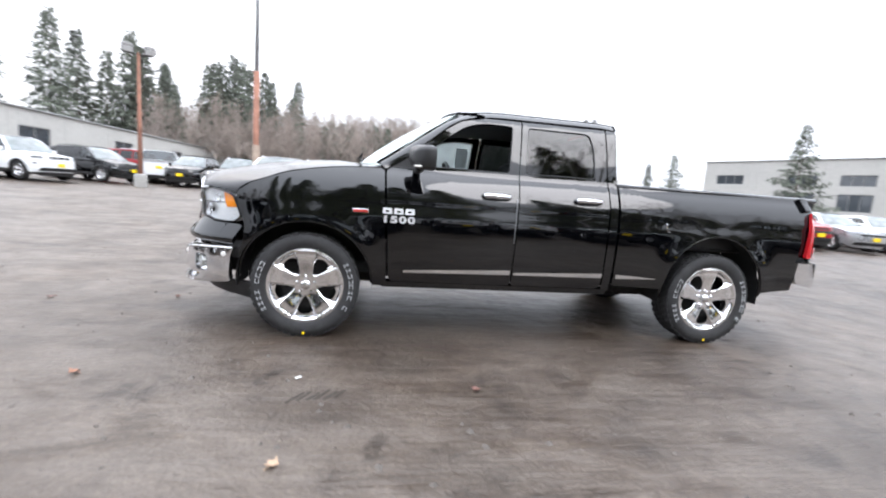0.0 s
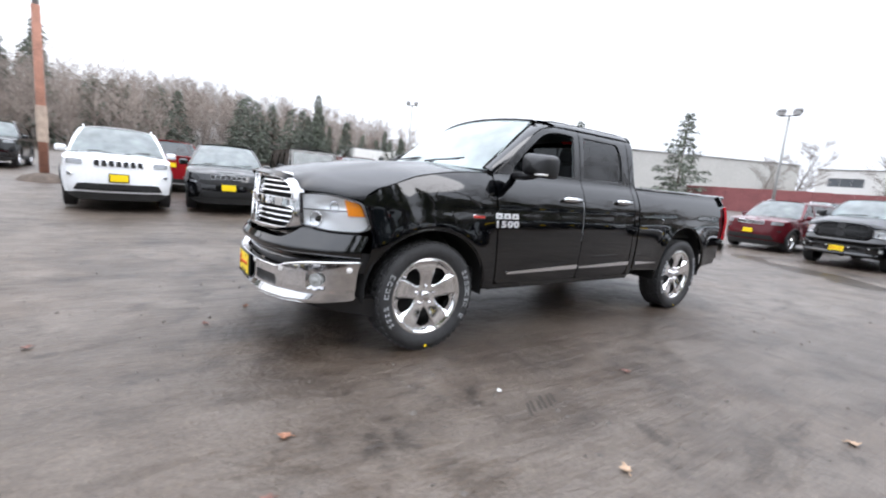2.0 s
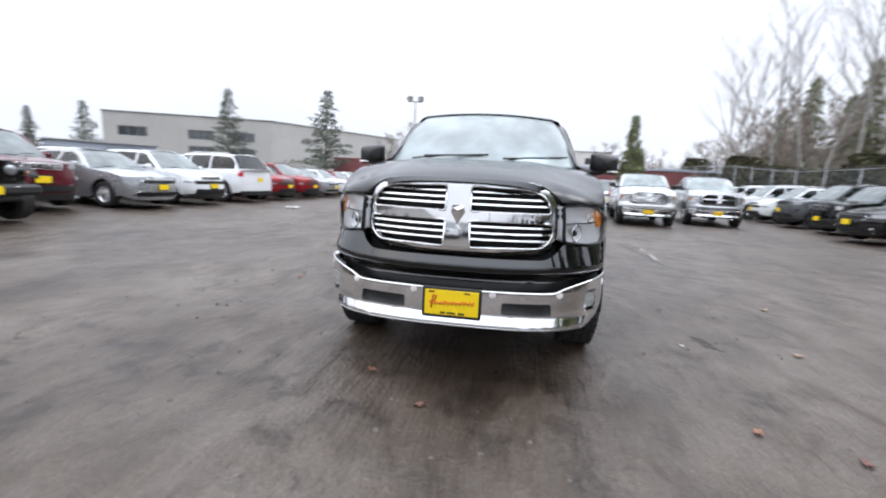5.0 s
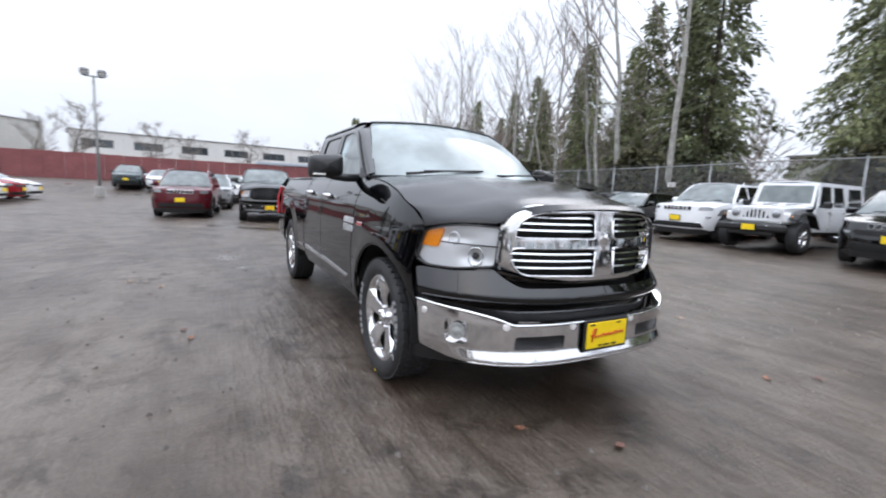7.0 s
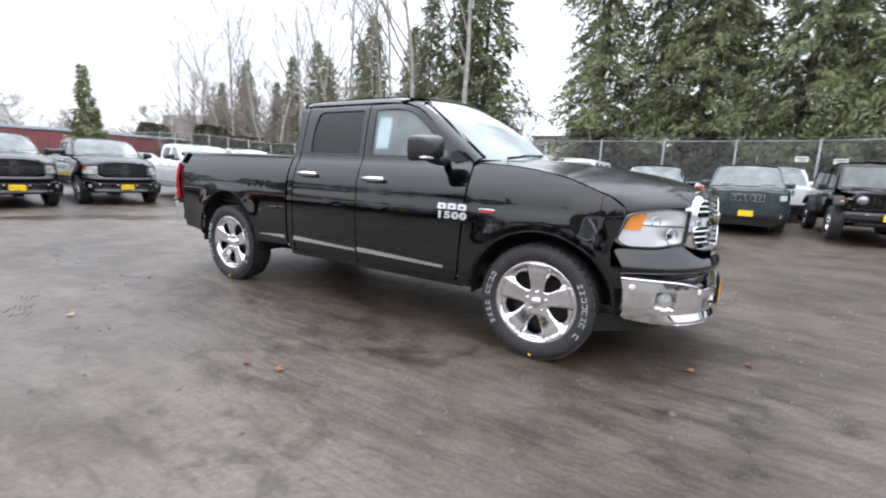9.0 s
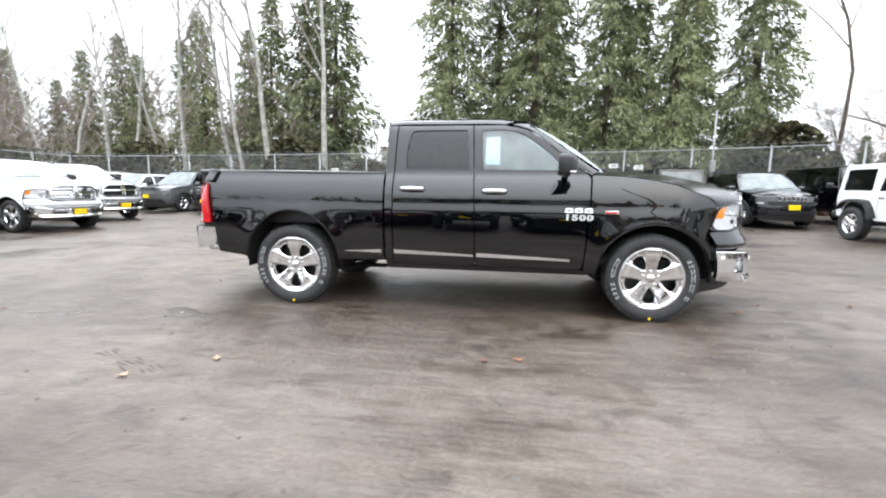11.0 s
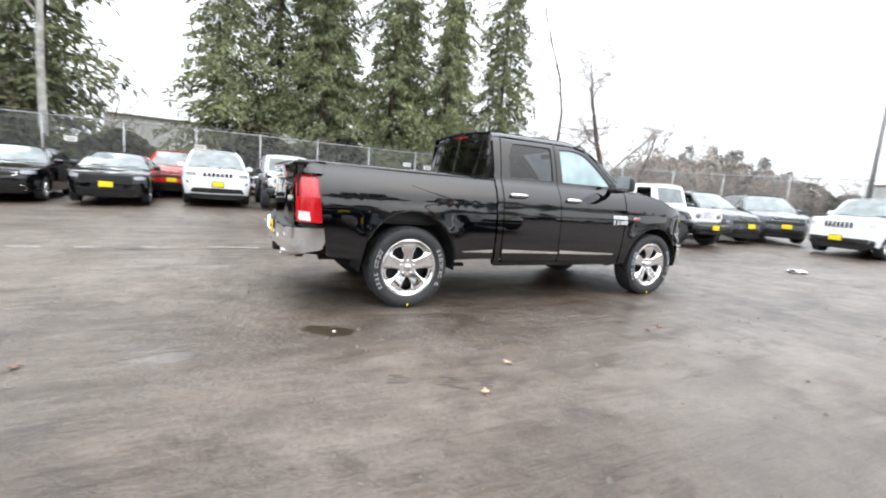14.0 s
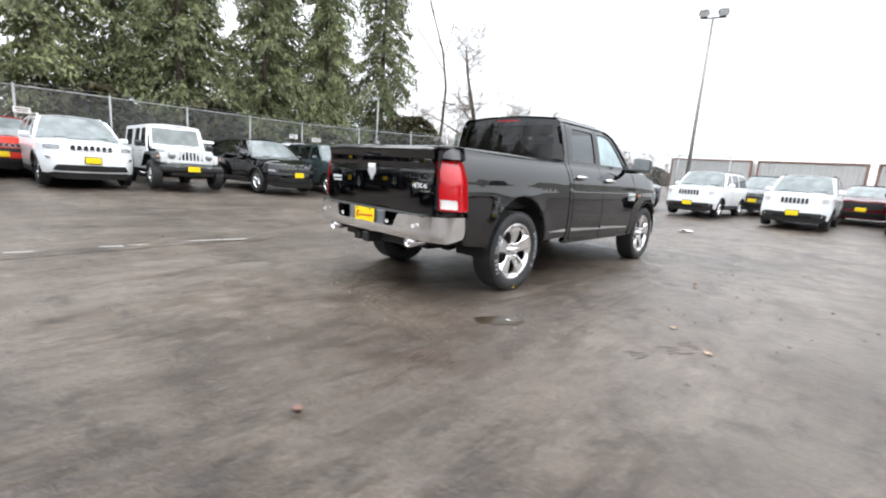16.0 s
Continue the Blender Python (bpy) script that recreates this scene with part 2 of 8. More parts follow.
    def mesh(self, name):
        me = bpy.data.meshes.new(name)
        me.from_pydata(self.v, [], self.f)
        me.polygons.foreach_set("use_smooth", self.smooth)
        me.update()
        return me


def outline(pts, r=0.03, n=4):
    """Rounds the corners of a closed polygon. A corner may carry its own radius as a third value."""
    out = []
    for i, p in enumerate(pts):
        a, b, c = Vector(pts[i - 1][:2]), Vector(p[:2]), Vector(pts[(i + 1) % len(pts)][:2])
        rr = p[2] if len(p) > 2 else r
        d1, d2 = a - b, c - b
        k = min(rr, d1.length * 0.45, d2.length * 0.45)
        if k < 1e-4 or n < 1:
            out.append(tuple(b))
            continue
        p1, p2 = b + d1.normalized() * k, b + d2.normalized() * k
        for j in range(n + 1):
            t = j / n
            out.append(tuple((1 - t) ** 2 * p1 + 2 * t * (1 - t) * b + t * t * p2))
    return out


def arc(cx, cz, rx, rz, a0, a1, n=18):
    return [(cx + rx * math.cos(radians(a0 + (a1 - a0) * i / n)), cz + rz * math.sin(radians(a0 + (a1 - a0) * i / n)), 0) for i in range(n + 1)]


def sheet(name, edge, fmap, step=(0.1, 0.1), thick=0.02, out=1, holes=()):
    """A shaped panel: a flat outline in (u, v), cut into a grid, laid on the surface fmap(u, v) with true normals and turned-in edges."""
    bm = bmesh.new()
    edges = []
    for loop in (edge, *holes):
        vs = [bm.verts.new((p[0], p[1], 0)) for p in loop]
        edges += [bm.edges.new((vs[i], vs[(i + 1) % len(vs)])) for i in range(len(vs))]
    bmesh.ops.triangle_fill(bm, use_beauty=True, use_dissolve=False, edges=edges, normal=(0, 0, 1))
    for ax in (0, 1):
        lo, hi = min(v.co[ax] for v in bm.verts), max(v.co[ax] for v in bm.verts)
        k = max(1, math.ceil((hi - lo) / step[ax]))
        for i in range(1, k):
            co, no = [0, 0, 0], [0, 0, 0]
            co[ax], no[ax] = lo + (hi - lo) * i / k, 1
            bmesh.ops.bisect_plane(bm, geom=bm.verts[:] + bm.edges[:] + bm.faces[:], dist=1e-5, plane_co=co, plane_no=no)
    bm.verts.index_update()
    uv = [(v.co.x, v.co.y) for v in bm.verts]
    pos, nor, e = [], [], 1e-3
    for u, v in uv:
        pos.append(Vector(fmap(u, v)))
        du = Vector(fmap(u + e, v)) - Vector(fmap(u - e, v))
        dv = Vector(fmap(u, v + e)) - Vector(fmap(u, v - e))
        nor.append(du.cross(dv).normalized() * out)
    verts, faces, normals, smooth = list(pos), [], [], []
    for f in bm.faces:
        ids = [v.index for v in f.verts]
        a = sum(uv[ids[i - 1]][0] * uv[ids[i]][1] - uv[ids[i]][0] * uv[ids[i - 1]][1] for i in range(len(ids)))
        if (a > 0) != (out > 0):
            ids = ids[::-1]
        faces.append(ids)
        normals += [nor[i] for i in ids]
    if thick > 0:
        for ed in bm.edges:
            if len(ed.link_faces) != 1:
                continue
            lp = ed.link_loops[0]
            i, j = lp.vert.index, lp.link_loop_next.vert.index
            f = lp.face
            ids = [v.index for v in f.verts]
            a = sum(uv[ids[k - 1]][0] * uv[ids[k]][1] - uv[ids[k]][0] * uv[ids[k - 1]][1] for k in range(len(ids)))
            if (a > 0) != (out > 0):
                i, j = j, i
            o = len(verts)
            verts += [pos[j], pos[i], pos[i] - nor[i] * thick, pos[j] - nor[j] * thick]
            n = (verts[o + 1] - verts[o]).cross(verts[o + 3] - verts[o])
            n = n.normalized() if n.length > 1e-12 else nor[i]
            faces.append([o, o + 1, o + 2, o + 3])
            normals += [n] * 4
    bm.free()
    me = bpy.data.meshes.new(name)
    me.from_pydata(verts, [], faces)
    me.polygons.foreach_set("use_smooth", [True] * len(faces))
    me.normals_split_custom_set(normals)
    me.update()
    return me


def lerp(a, b, t):
    return a + (b - a) * t


def curve(pts):
    """A smooth function through (x, value) pairs."""
    xs, ys = [p[0] for p in pts], [p[1] for p in pts]
    n = len(xs)
    sl = [(ys[i + 1] - ys[i]) / (xs[i + 1] - xs[i]) for i in range(n - 1)]
    ms = [sl[0]] + [0 if sl[i - 1] * sl[i] <= 0 else 2 * sl[i - 1] * sl[i] / (sl[i - 1] + sl[i]) for i in range(1, n - 1)] + [sl[-1]]

    def f(x):
        if x <= xs[0]:
            return ys[0] + ms[0] * (x - xs[0])
        if x >= xs[-1]:
            return ys[-1] + ms[-1] * (x - xs[-1])
        i = max(k for k in range(n - 1) if xs[k] <= x)
        h = xs[i + 1] - xs[i]
        t = (x - xs[i]) / h
        return (2 * t**3 - 3 * t * t + 1) * ys[i] + (t**3 - 2 * t * t + t) * h * ms[i] + (-2 * t**3 + 3 * t * t) * ys[i + 1] + (t**3 - t * t) * h * ms[i + 1]

    return f


def plan_y(x, nose, d, n, w):
    """Half width of a rounded end whose tip is at nose."""
    t = (x - (nose - d)) / d
    if t <= 0:
        return w
    return w * max(0.0, 1 - min(1, t) ** n) ** (1 / n)


def plan_pt(s, nose, d, n, w):
    """A point of the same rounded end; s runs from -1 on one flank over 0 at the tip to 1 on the other. Past them it runs straight along the flank."""
    if abs(s) > 1:
        return nose - d - (abs(s) - 1), math.copysign(w, s)
    a = s * math.pi / 2
    return nose - d + d * abs(math.cos(a)) ** (2 / n), math.copysign(w * abs(math.sin(a)) ** (2 / n), s)


def at_y(y, n, w):
    """The s of plan_pt at which the half width y is reached."""
    return math.copysign(math.asin(min(1, (abs(y) / w) ** (n / 2))) / (math.pi / 2), y)


# ---------------------------------------------------------------- the lie of the land
def smooth(a, b, x):
    t = max(0.0, min(1.0, (x - a) / (b - a)))
    return t * t * (3 - 2 * t)


def gz(x, y):
    """Height of the ground: the lot falls gently towards the drain in its middle; a wooded hillside rises to the south."""
    r = math.hypot(x, y)
    h = 0.026 * max(0.0, r - 5.5) if r < 45 else 0.026 * 39.5 + 0.004 * min(60, r - 45)
    if 5.5 < r < 8:
        h = 0.026 * (r - 5.5) ** 2 / 5.0
    elif 8 <= r < 45:
        h = 0.026 * (r - 6.75)
    # the western side lies lower, where the water stands
    h -= 0.026 * max(0.0, min(26.0, -x) - 3.5) * (1 - smooth(30, 42, r))
    h += 11.0 * smooth(58, 150, -y - 0.25 * abs(x + 5)) * smooth(-130, -50, x) * (1 - smooth(60, 150, x))
    h += 5.0 * smooth(60, 130, x) * smooth(20, 60, y)
    return h


def ground_mat():
    m = bpy.data.materials.new("wet_asphalt")
    m.use_nodes = True
    nt = m.node_tree
    p = nt.nodes["Principled BSDF"]
    tc = nt.nodes.new("ShaderNodeTexCoord")
    L = nt.links.new

    def noise_tex(scale, detail=6.0, rough=0.6, stretch=None, turn=0.0, dist=0.0):
        n = node(nt, "ShaderNodeTexNoise", Scale=scale, Detail=detail, Roughness=rough, Distortion=dist)
        if stretch:
            mp = nt.nodes.new("ShaderNodeMapping")
            mp.inputs["Scale"].default_value = stretch
            mp.inputs["Rotation"].default_value = (0, 0, radians(turn))
            L(tc.outputs["Object"], mp.inputs["Vector"])
            L(mp.outputs["Vector"], n.inputs["Vector"])
        else:
            L(tc.outputs["Object"], n.inputs["Vector"])
        return n.outputs["Fac"]

    def ramp(src, stops):
        r = nt.nodes.new("ShaderNodeValToRGB")
        while len(r.color_ramp.elements) < len(stops):
            r.color_ramp.elements.new(0.5)
        for e, (pos_, c) in zip(r.color_ramp.elements, stops):
            e.position, e.color = pos_, (*c, 1)
        L(src, r.inputs["Fac"])
        return r.outputs["Color"]

    def mixc(f, a, b, how="MIX"):
        x = nt.nodes.new("ShaderNodeMix")
        x.data_type, x.blend_type = "RGBA", how
        if isinstance(f, float):
            x.inputs[0].default_value = f
        else:
            L(f, x.inputs[0])
        L(a, x.inputs[6])
        L(b, x.inputs[7])
        return x.outputs[2]

    base = ramp(noise_tex(0.22, 7.0, 0.62, dist=0.4), [(0.32, (0.076, 0.064, 0.054)), (0.50, (0.098, 0.086, 0.076)), (0.72, (0.116, 0.104, 0.093))])
    mud = ramp(noise_tex(1.1, 8.0, 0.68), [(0.36, (0.030, 0.022, 0.016)), (0.50, (0.070, 0.055, 0.043)), (0.64, (0.118, 0.103, 0.090))])
    col = mixc(ramp(noise_tex(0.6, 5.0), [(0.42, (0, 0, 0)), (0.62, (1, 1, 1))]), base, mud)
    blot = ramp(noise_tex(1.9, 7.0, 0.7, (0.6, 1.3, 1), 20.0, 0.5), [(0.34, (0.66, 0.62, 0.58)), (0.50, (1, 1, 1)), (0.68, (1.10, 1.10, 1.09))])
    col = mixc(1.0, col, blot, "MULTIPLY")
    grit = ramp(noise_tex(42.0, 4.0, 0.75), [(0.36, (0.50, 0.48, 0.46)), (0.52, (0.92, 0.92, 0.92)), (0.68, (1.7, 1.66, 1.6))])
    col = mixc(0.55, col, grit, "MULTIPLY")
    fine = ramp(noise_tex(9.0, 9.0, 0.78), [(0.37, (0.52, 0.48, 0.44)), (0.47, (0.94, 0.93, 0.92)), (0.56, (1.0, 1.0, 1.0)), (0.66, (1.36, 1.34, 1.30))])
    col = mixc(0.5, col, fine, "MULTIPLY")
    scuff = ramp(noise_tex(2.6, 8.0, 0.72, (0.35, 2.6, 1), 24.0, 0.4), [(0.36, (0.50, 0.45, 0.40)), (0.45, (0.95, 0.94, 0.93)), (0.62, (1.04, 1.04, 1.04))])
    col = mixc(ramp(noise_tex(0.5, 4.0), [(0.46, (0, 0, 0)), (0.60, (1, 1, 1))]), col, mixc(1.0, col, scuff, "MULTIPLY"))
    vor = node(nt, "ShaderNodeTexVoronoi", Scale=26.0)
    L(tc.outputs["Object"], vor.inputs["Vector"])
    stones = ramp(vor.outputs["Distance"], [(0.05, (2.6, 2.5, 2.3)), (0.13, (1, 1, 1))])
    col = mixc(ramp(noise_tex(2.3, 3.0), [(0.52, (0, 0, 0)), (0.62, (1, 1, 1))]), col, mixc(1.0, col, stones, "MULTIPLY"))
    crumbs = ramp(noise_tex(3.4, 9.0, 0.74, dist=0.35), [(0.38, (0.36, 0.32, 0.28)), (0.46, (0.92, 0.91, 0.90)), (0.60, (1.08, 1.08, 1.08))])
    col = mixc(ramp(noise_tex(0.45, 4.0), [(0.40, (0.15, 0.15, 0.15)), (0.58, (1, 1, 1))]), col, mixc(1.0, col, crumbs, "MULTIPLY"))
    # ragged patches of churned mud
    patch = ramp(noise_tex(0.85, 9.0, 0.74, (0.7, 1.5, 1), 15.0, 0.9), [(0.36, (0.40, 0.34, 0.28)), (0.42, (0.72, 0.67, 0.61)), (0.465, (1, 1, 1))])
    col = mixc(1.0, col, patch, "MULTIPLY")
    # water lies in the low places
    ruts = noise_tex(0.55, 6.0, 0.6, (0.30, 1.5, 1), 22.0, 0.6)
    low = noise_tex(0.33, 5.0, 0.55, dist=0.8)
    wet = nt.nodes.new("ShaderNodeMath")
    wet.operation = "MULTIPLY"
    L(ruts, wet.inputs[0])
    L(low, wet.inputs[1])
    water = ramp(wet.outputs[0], [(0.115, (1, 1, 1)), (0.150, (0, 0, 0))])
    damp = ramp(wet.outputs[0], [(0.17, (0.66, 0.63, 0.60)), (0.27, (1, 1, 1))])
    col = mixc(1.0, col, damp, "MULTIPLY")
    tone = nt.nodes.new("ShaderNodeRGB")
    tone.outputs[0].default_value = (1.14, 1.065, 0.99, 1)
    col = mixc(1.0, col, tone.outputs[0], "MULTIPLY")
    L(col, p.inputs["Base Color"])
    rg = nt.nodes.new("ShaderNodeMapRange")
    rg.inputs["To Min"].default_value, rg.inputs["To Max"].default_value = 0.40, 0.08
    L(water, rg.inputs["Value"])
    rn = nt.nodes.new("ShaderNodeMath")
    rn.operation = "MULTIPLY_ADD"
    rn.inputs[1].default_value = 0.30
    L(noise_tex(3.0, 5.0), rn.inputs[0])
    L(rg.outputs["Result"], rn.inputs[2])
    rs = nt.nodes.new("ShaderNodeMath")
    rs.operation = "SUBTRACT"
    rs.inputs[1].default_value = 0.10
    L(rn.outputs[0], rs.inputs[0])
    L(rs.outputs[0], p.inputs["Roughness"])
    # relief: grit, clods and shallow tracks, drowned under water
    h1 = nt.nodes.new("ShaderNodeMath")
    h1.operation = "MULTIPLY_ADD"
    h1.inputs[1].default_value = 0.16
    L(noise_tex(34.0, 5.0, 0.7), h1.inputs[0])
    h2 = nt.nodes.new("ShaderNodeMath")
    h2.operation = "MULTIPLY_ADD"
    h2.inputs[1].default_value = 0.8
    L(noise_tex(4.5, 6.0, 0.65), h2.inputs[0])
    L(noise_tex(1.6, 4.0, 0.6, (0.25, 2.2, 1), 18.0), h2.inputs[2])
    L(h2.outputs[0], h1.inputs[2])
    dry = nt.nodes.new("ShaderNodeMapRange")
    dry.inputs["To Min"].default_value, dry.inputs["To Max"].default_value = 0.75, 0.04
    L(water, dry.inputs["Value"])
    bp = node(nt, "ShaderNodeBump", Distance=0.05)
    L(dry.outputs["Result"], bp.inputs["Strength"])
    L(h1.outputs[0], bp.inputs["Height"])
    L(bp.outputs["Normal"], p.inputs["Normal"])
    return m


def make_ground():
    radii = [0.0] + [0.5 * k for k in range(1, 41)] + [20 + 2.0 * k for k in range(1, 21)] + [60 + 6 * k for k in range(1, 26)] + [240, 300, 420, 700, 1400, 3000]
    segs = 128
    vs, fs = [(0, 0, gz(0, 0))], []
    for r in radii[1:]:
        for k in range(segs):
            a = 2 * math.pi * k / segs
            x, y = r * math.cos(a), r * math.sin(a)
            vs.append((x, y, gz(x, y) + (0.012 * noise.noise((x * 0.35, y * 0.35, 0)) if r > 6 else 0.0)))
    for k in range(segs):
        fs.append((0, 1 + k, 1 + (k + 1) % segs))
    for i in range(len(radii) - 2):
        a, b = 1 + i * segs, 1 + (i + 1) * segs
        for k in range(segs):
            k2 = (k + 1) % segs
            fs.append((a + k, b + k, b + k2, a + k2))
    g = Mesh().add(vs, fs, True)
    ob = new("ground", g.mesh("ground"))
    ob.data.materials.append(ground_mat())
    return tagged(ob, "wet potholed grey-brown asphalt and mud lot", "ground", kind="structure")


make_ground()


# ---------------------------------------------------------------- wheels
def make_wheel(parent, radius=0.419, width=0.275, rim_r=0.276, style="five", name="wheel", tyre_marks=True, rim_mat=None, sides=40):
    """A wheel at its own centre, outer face towards +y, under an Empty."""
    rim_mat = rim_mat or ALLOY
    w2 = width / 2
    hub = new(name)
    hub.parent = parent
    t = Mesh()
    R = radius
    t.lathe([(rim_r - 0.012, -w2 * 0.7), (rim_r + 0.02, -w2 * 0.93), (lerp(rim_r, R, 0.55), -w2), (R - 0.03, -w2 * 0.93), (R - 0.008, -w2 * 0.78), (R - 0.010, -w2 * 0.55),
             (R - 0.010, w2 * 0.55), (R - 0.008, w2 * 0.78), (R - 0.03, w2 * 0.93), (lerp(rim_r, R, 0.55), w2), (rim_r + 0.02, w2 * 0.93), (rim_r - 0.012, w2 * 0.7)], segs=sides)
    tyre = attach("tyre", t.mesh("tyre"), RUBBER, hub)
    tr = Mesh()
    nb = 46 if sides >= 40 else 0
    for k in range(nb):
        a = 2 * math.pi * k / nb
        for row, (y0, off) in enumerate(((-0.72, 0), (-0.38, 0.5), (0.0, 0), (0.38, 0.5), (0.72, 0))):
            aa = a + off * 2 * math.pi / nb
            m = Matrix.Rotation(-aa, 3, "Y") @ Matrix.Rotation(0.25 if row % 2 else -0.25, 3, "X")
            c = Vector((math.cos(aa) * (R - 0.009), y0 * w2, math.sin(aa) * (R - 0.009)))
            tr.box(c, (0.014, w2 * 0.27, 0.042), 0.003, m)
    if nb:
        attach("tread", tr.mesh("tread"), RUBBER, hub)
    if tyre_marks:
        mk = Mesh()
        rm = lerp(rim_r, R, 0.50)
        rng = random.Random(5)
        for start, count, h in ((-32, 9, 0.034), (150, 9, 0.034)):
            for i in range(count):
                a = radians(start + i * 7.4)
                if rng.random() < 0.08:
                    continue
                m = Matrix.Rotation(-a, 3, "Y")
                for s in (-1, 1):
                    c = Vector((math.cos(a) * (rm + s * h * 0.4), w2 + 0.0005, math.sin(a) * (rm + s * h * 0.4)))
                    mk.box(c, (0.006, 0.004, 0.030), 0.001, m)
                a2 = a + radians(rng.choice((-2.6, 2.6, 0)))
                mk.box(Vector((math.cos(a2) * rm, w2 + 0.0005, math.sin(a2) * rm)), (h, 0.004, 0.005), 0.001, Matrix.Rotation(-a2, 3, "Y"))
        tagged(attach("sidewall_marking", mk.mesh("sidewall_marking"), TYRE_WHITE, hub, "raised white sidewall bars"), kind="stuff")
    r = Mesh()
    yo = w2 * 0.80
    r.lathe([(rim_r - 0.05, -w2 * 0.6), (rim_r - 0.04, yo - 0.075), (rim_r - 0.030, yo - 0.02), (rim_r - 0.012, yo), (rim_r + 0.004, yo + 0.006), (rim_r + 0.010, yo - 0.004), (rim_r, yo - 0.02)], segs=sides, out=-1)
    n = {"five": 5, "seven": 7, "ten": 10, "broad": 5}[style]
    ro = rim_r - 0.016
    if style == "broad":
        rim = attach("rim", r.mesh("rim"), rim_mat, hub, "bright chrome rim")
        attach("spokes", spoke_face(rim_r, yo), rim_mat, hub, "five broad chrome-clad spokes")
    else:
        for k in range(n):
            a = radians(90 + 360 * k / n)
            ca, sa = math.cos(a), math.sin(a)
            wa, wb = {5: (0.042, 0.072), 7: (0.026, 0.034), 10: (0.016, 0.020)}[n]
            sec = []
            for rr, hw, yt in ((0.050, wa * 1.05, yo - 0.035), (0.11, wa, yo - 0.022), (0.18, lerp(wa, wb, 0.55), yo - 0.014), (ro, wb, yo - 0.010)):
                rr = rr * rim_r / 0.262 if rr != ro else rr
                for q, dy in ((-hw, -0.012), (-hw * 0.72, 0.0), (-hw * 0.2, -0.006), (hw * 0.2, -0.006), (hw * 0.72, 0.0), (hw, -0.012), (hw * 0.8, -0.05), (-hw * 0.8, -0.05)):
                    sec.append((ca * rr - sa * q, yt + dy, sa * rr + ca * q))
            fs = []
            for i in range(3):
                for j in range(8):
                    j2 = (j + 1) % 8
                    fs.append((i * 8 + j, (i + 1) * 8 + j, (i + 1) * 8 + j2, i * 8 + j2)[::-1])
            r.add(sec, fs)
        r.lathe([(0.085, yo - 0.09), (0.085, yo - 0.045), (0.070, yo - 0.026), (0.040, yo - 0.022)], segs=24)
        attach("rim", r.mesh("rim"), rim_mat, hub, "bright five-spoke rim" if n == 5 else "")
    cap = Mesh().lathe([(0.038, yo - 0.03), (0.038, yo - 0.012), (0.030, yo - 0.004), (0.0001, yo - 0.002)], segs=20)
    attach("hub_cap", cap.mesh("hub_cap"), CHROME, hub)
    d = Mesh().lathe([(0.02, yo - 0.13), (rim_r * 0.72, yo - 0.13), (rim_r * 0.72, yo - 0.15), (0.02, yo - 0.15)], segs=28, smooth=False)
    disc = attach("brake_disc", d.mesh("brake_disc"), DARK_METAL, hub)
    back = Mesh().lathe([(0.02, yo - 0.17), (rim_r - 0.03, yo - 0.17)], segs=24, smooth=False)
    attach("inner_wheel", back.mesh("inner_wheel"), DARK, hub)
    if style == "broad":
        nut = Mesh().lathe([(0.012, yo - 0.05), (0.012, yo - 0.020), (0.006, yo - 0.012), (0.0001, yo - 0.012)], segs=8, smooth=False).mesh("lug_nut")
        nut.materials.append(CHROME)
        for k in range(5):
            a = radians(90 + 72 * k)
            ob = new("lug_nut", nut)
            ob.parent = hub
            ob.matrix_basis = pose(0.070 * math.cos(a), 0, 0.070 * math.sin(a))
        dot = Mesh().lathe([(0.012, w2 + 0.001), (0.0001, w2 + 0.0015)], c=(0, 0, -R * 0.90), segs=10)
        attach("paint_dot", dot.mesh("paint_dot"), PLATE, hub, "small yellow paint dot on the tyre")
    return hub


def spoke_face(rim_r, yo):
    """The cast face of a wheel: five broad flat spokes with scooped flanks between five rounded openings."""
    q = rim_r / 0.29
    edge = [(rim_r * 0.965 * math.cos(2 * math.pi * k / 60), rim_r * 0.965 * math.sin(2 * math.pi * k / 60)) for k in range(60)]
    holes = []
    for k in range(5):
        a = radians(126 + 72 * k)
        pts = []
        for rr, da, rad in ((0.088, 0, 0.02), (0.150, 15.5, 0.05), (0.232, 15.0, 0.035), (0.246, 0, 0.06), (0.232, -15.0, 0.035), (0.150, -15.5, 0.05)):
            b = a + radians(da)
            pts.append((rr * q * math.cos(b), rr * q * math.sin(b), rad * q))
        holes.append(outline(pts, 0.02, 4))

    def face(u, v):
        rr = math.hypot(u, v) / q
        off = (math.degrees(math.atan2(v, u)) - 90 + 36) % 72 - 36
        across = abs(rr * math.sin(radians(off)))
        y = yo - 0.034 + 0.030 * smooth(0.05, 0.25, rr)
        y -= 0.030 * smooth(0.030 + 0.12 * rr, 0.055 + 0.15 * rr, across) * smooth(0.075, 0.12, rr)
        y += 0.012 * smooth(0.250, 0.278, rr)
        return (u, y, v)

    return sheet("spokes", edge, face, (0.020, 0.020), 0.045, -1, holes)


def set_wheels(first, places):
    """Puts copies of a wheel at (x, y, z); those on the other flank are turned round."""
    for i, (x, y, z) in enumerate(places):
        m = pose(x, y, z, 0, 0, 0 if y > 0 else 180)
        if i == 0:
            first.matrix_basis = m
        else:
            copy_thing(first, m)


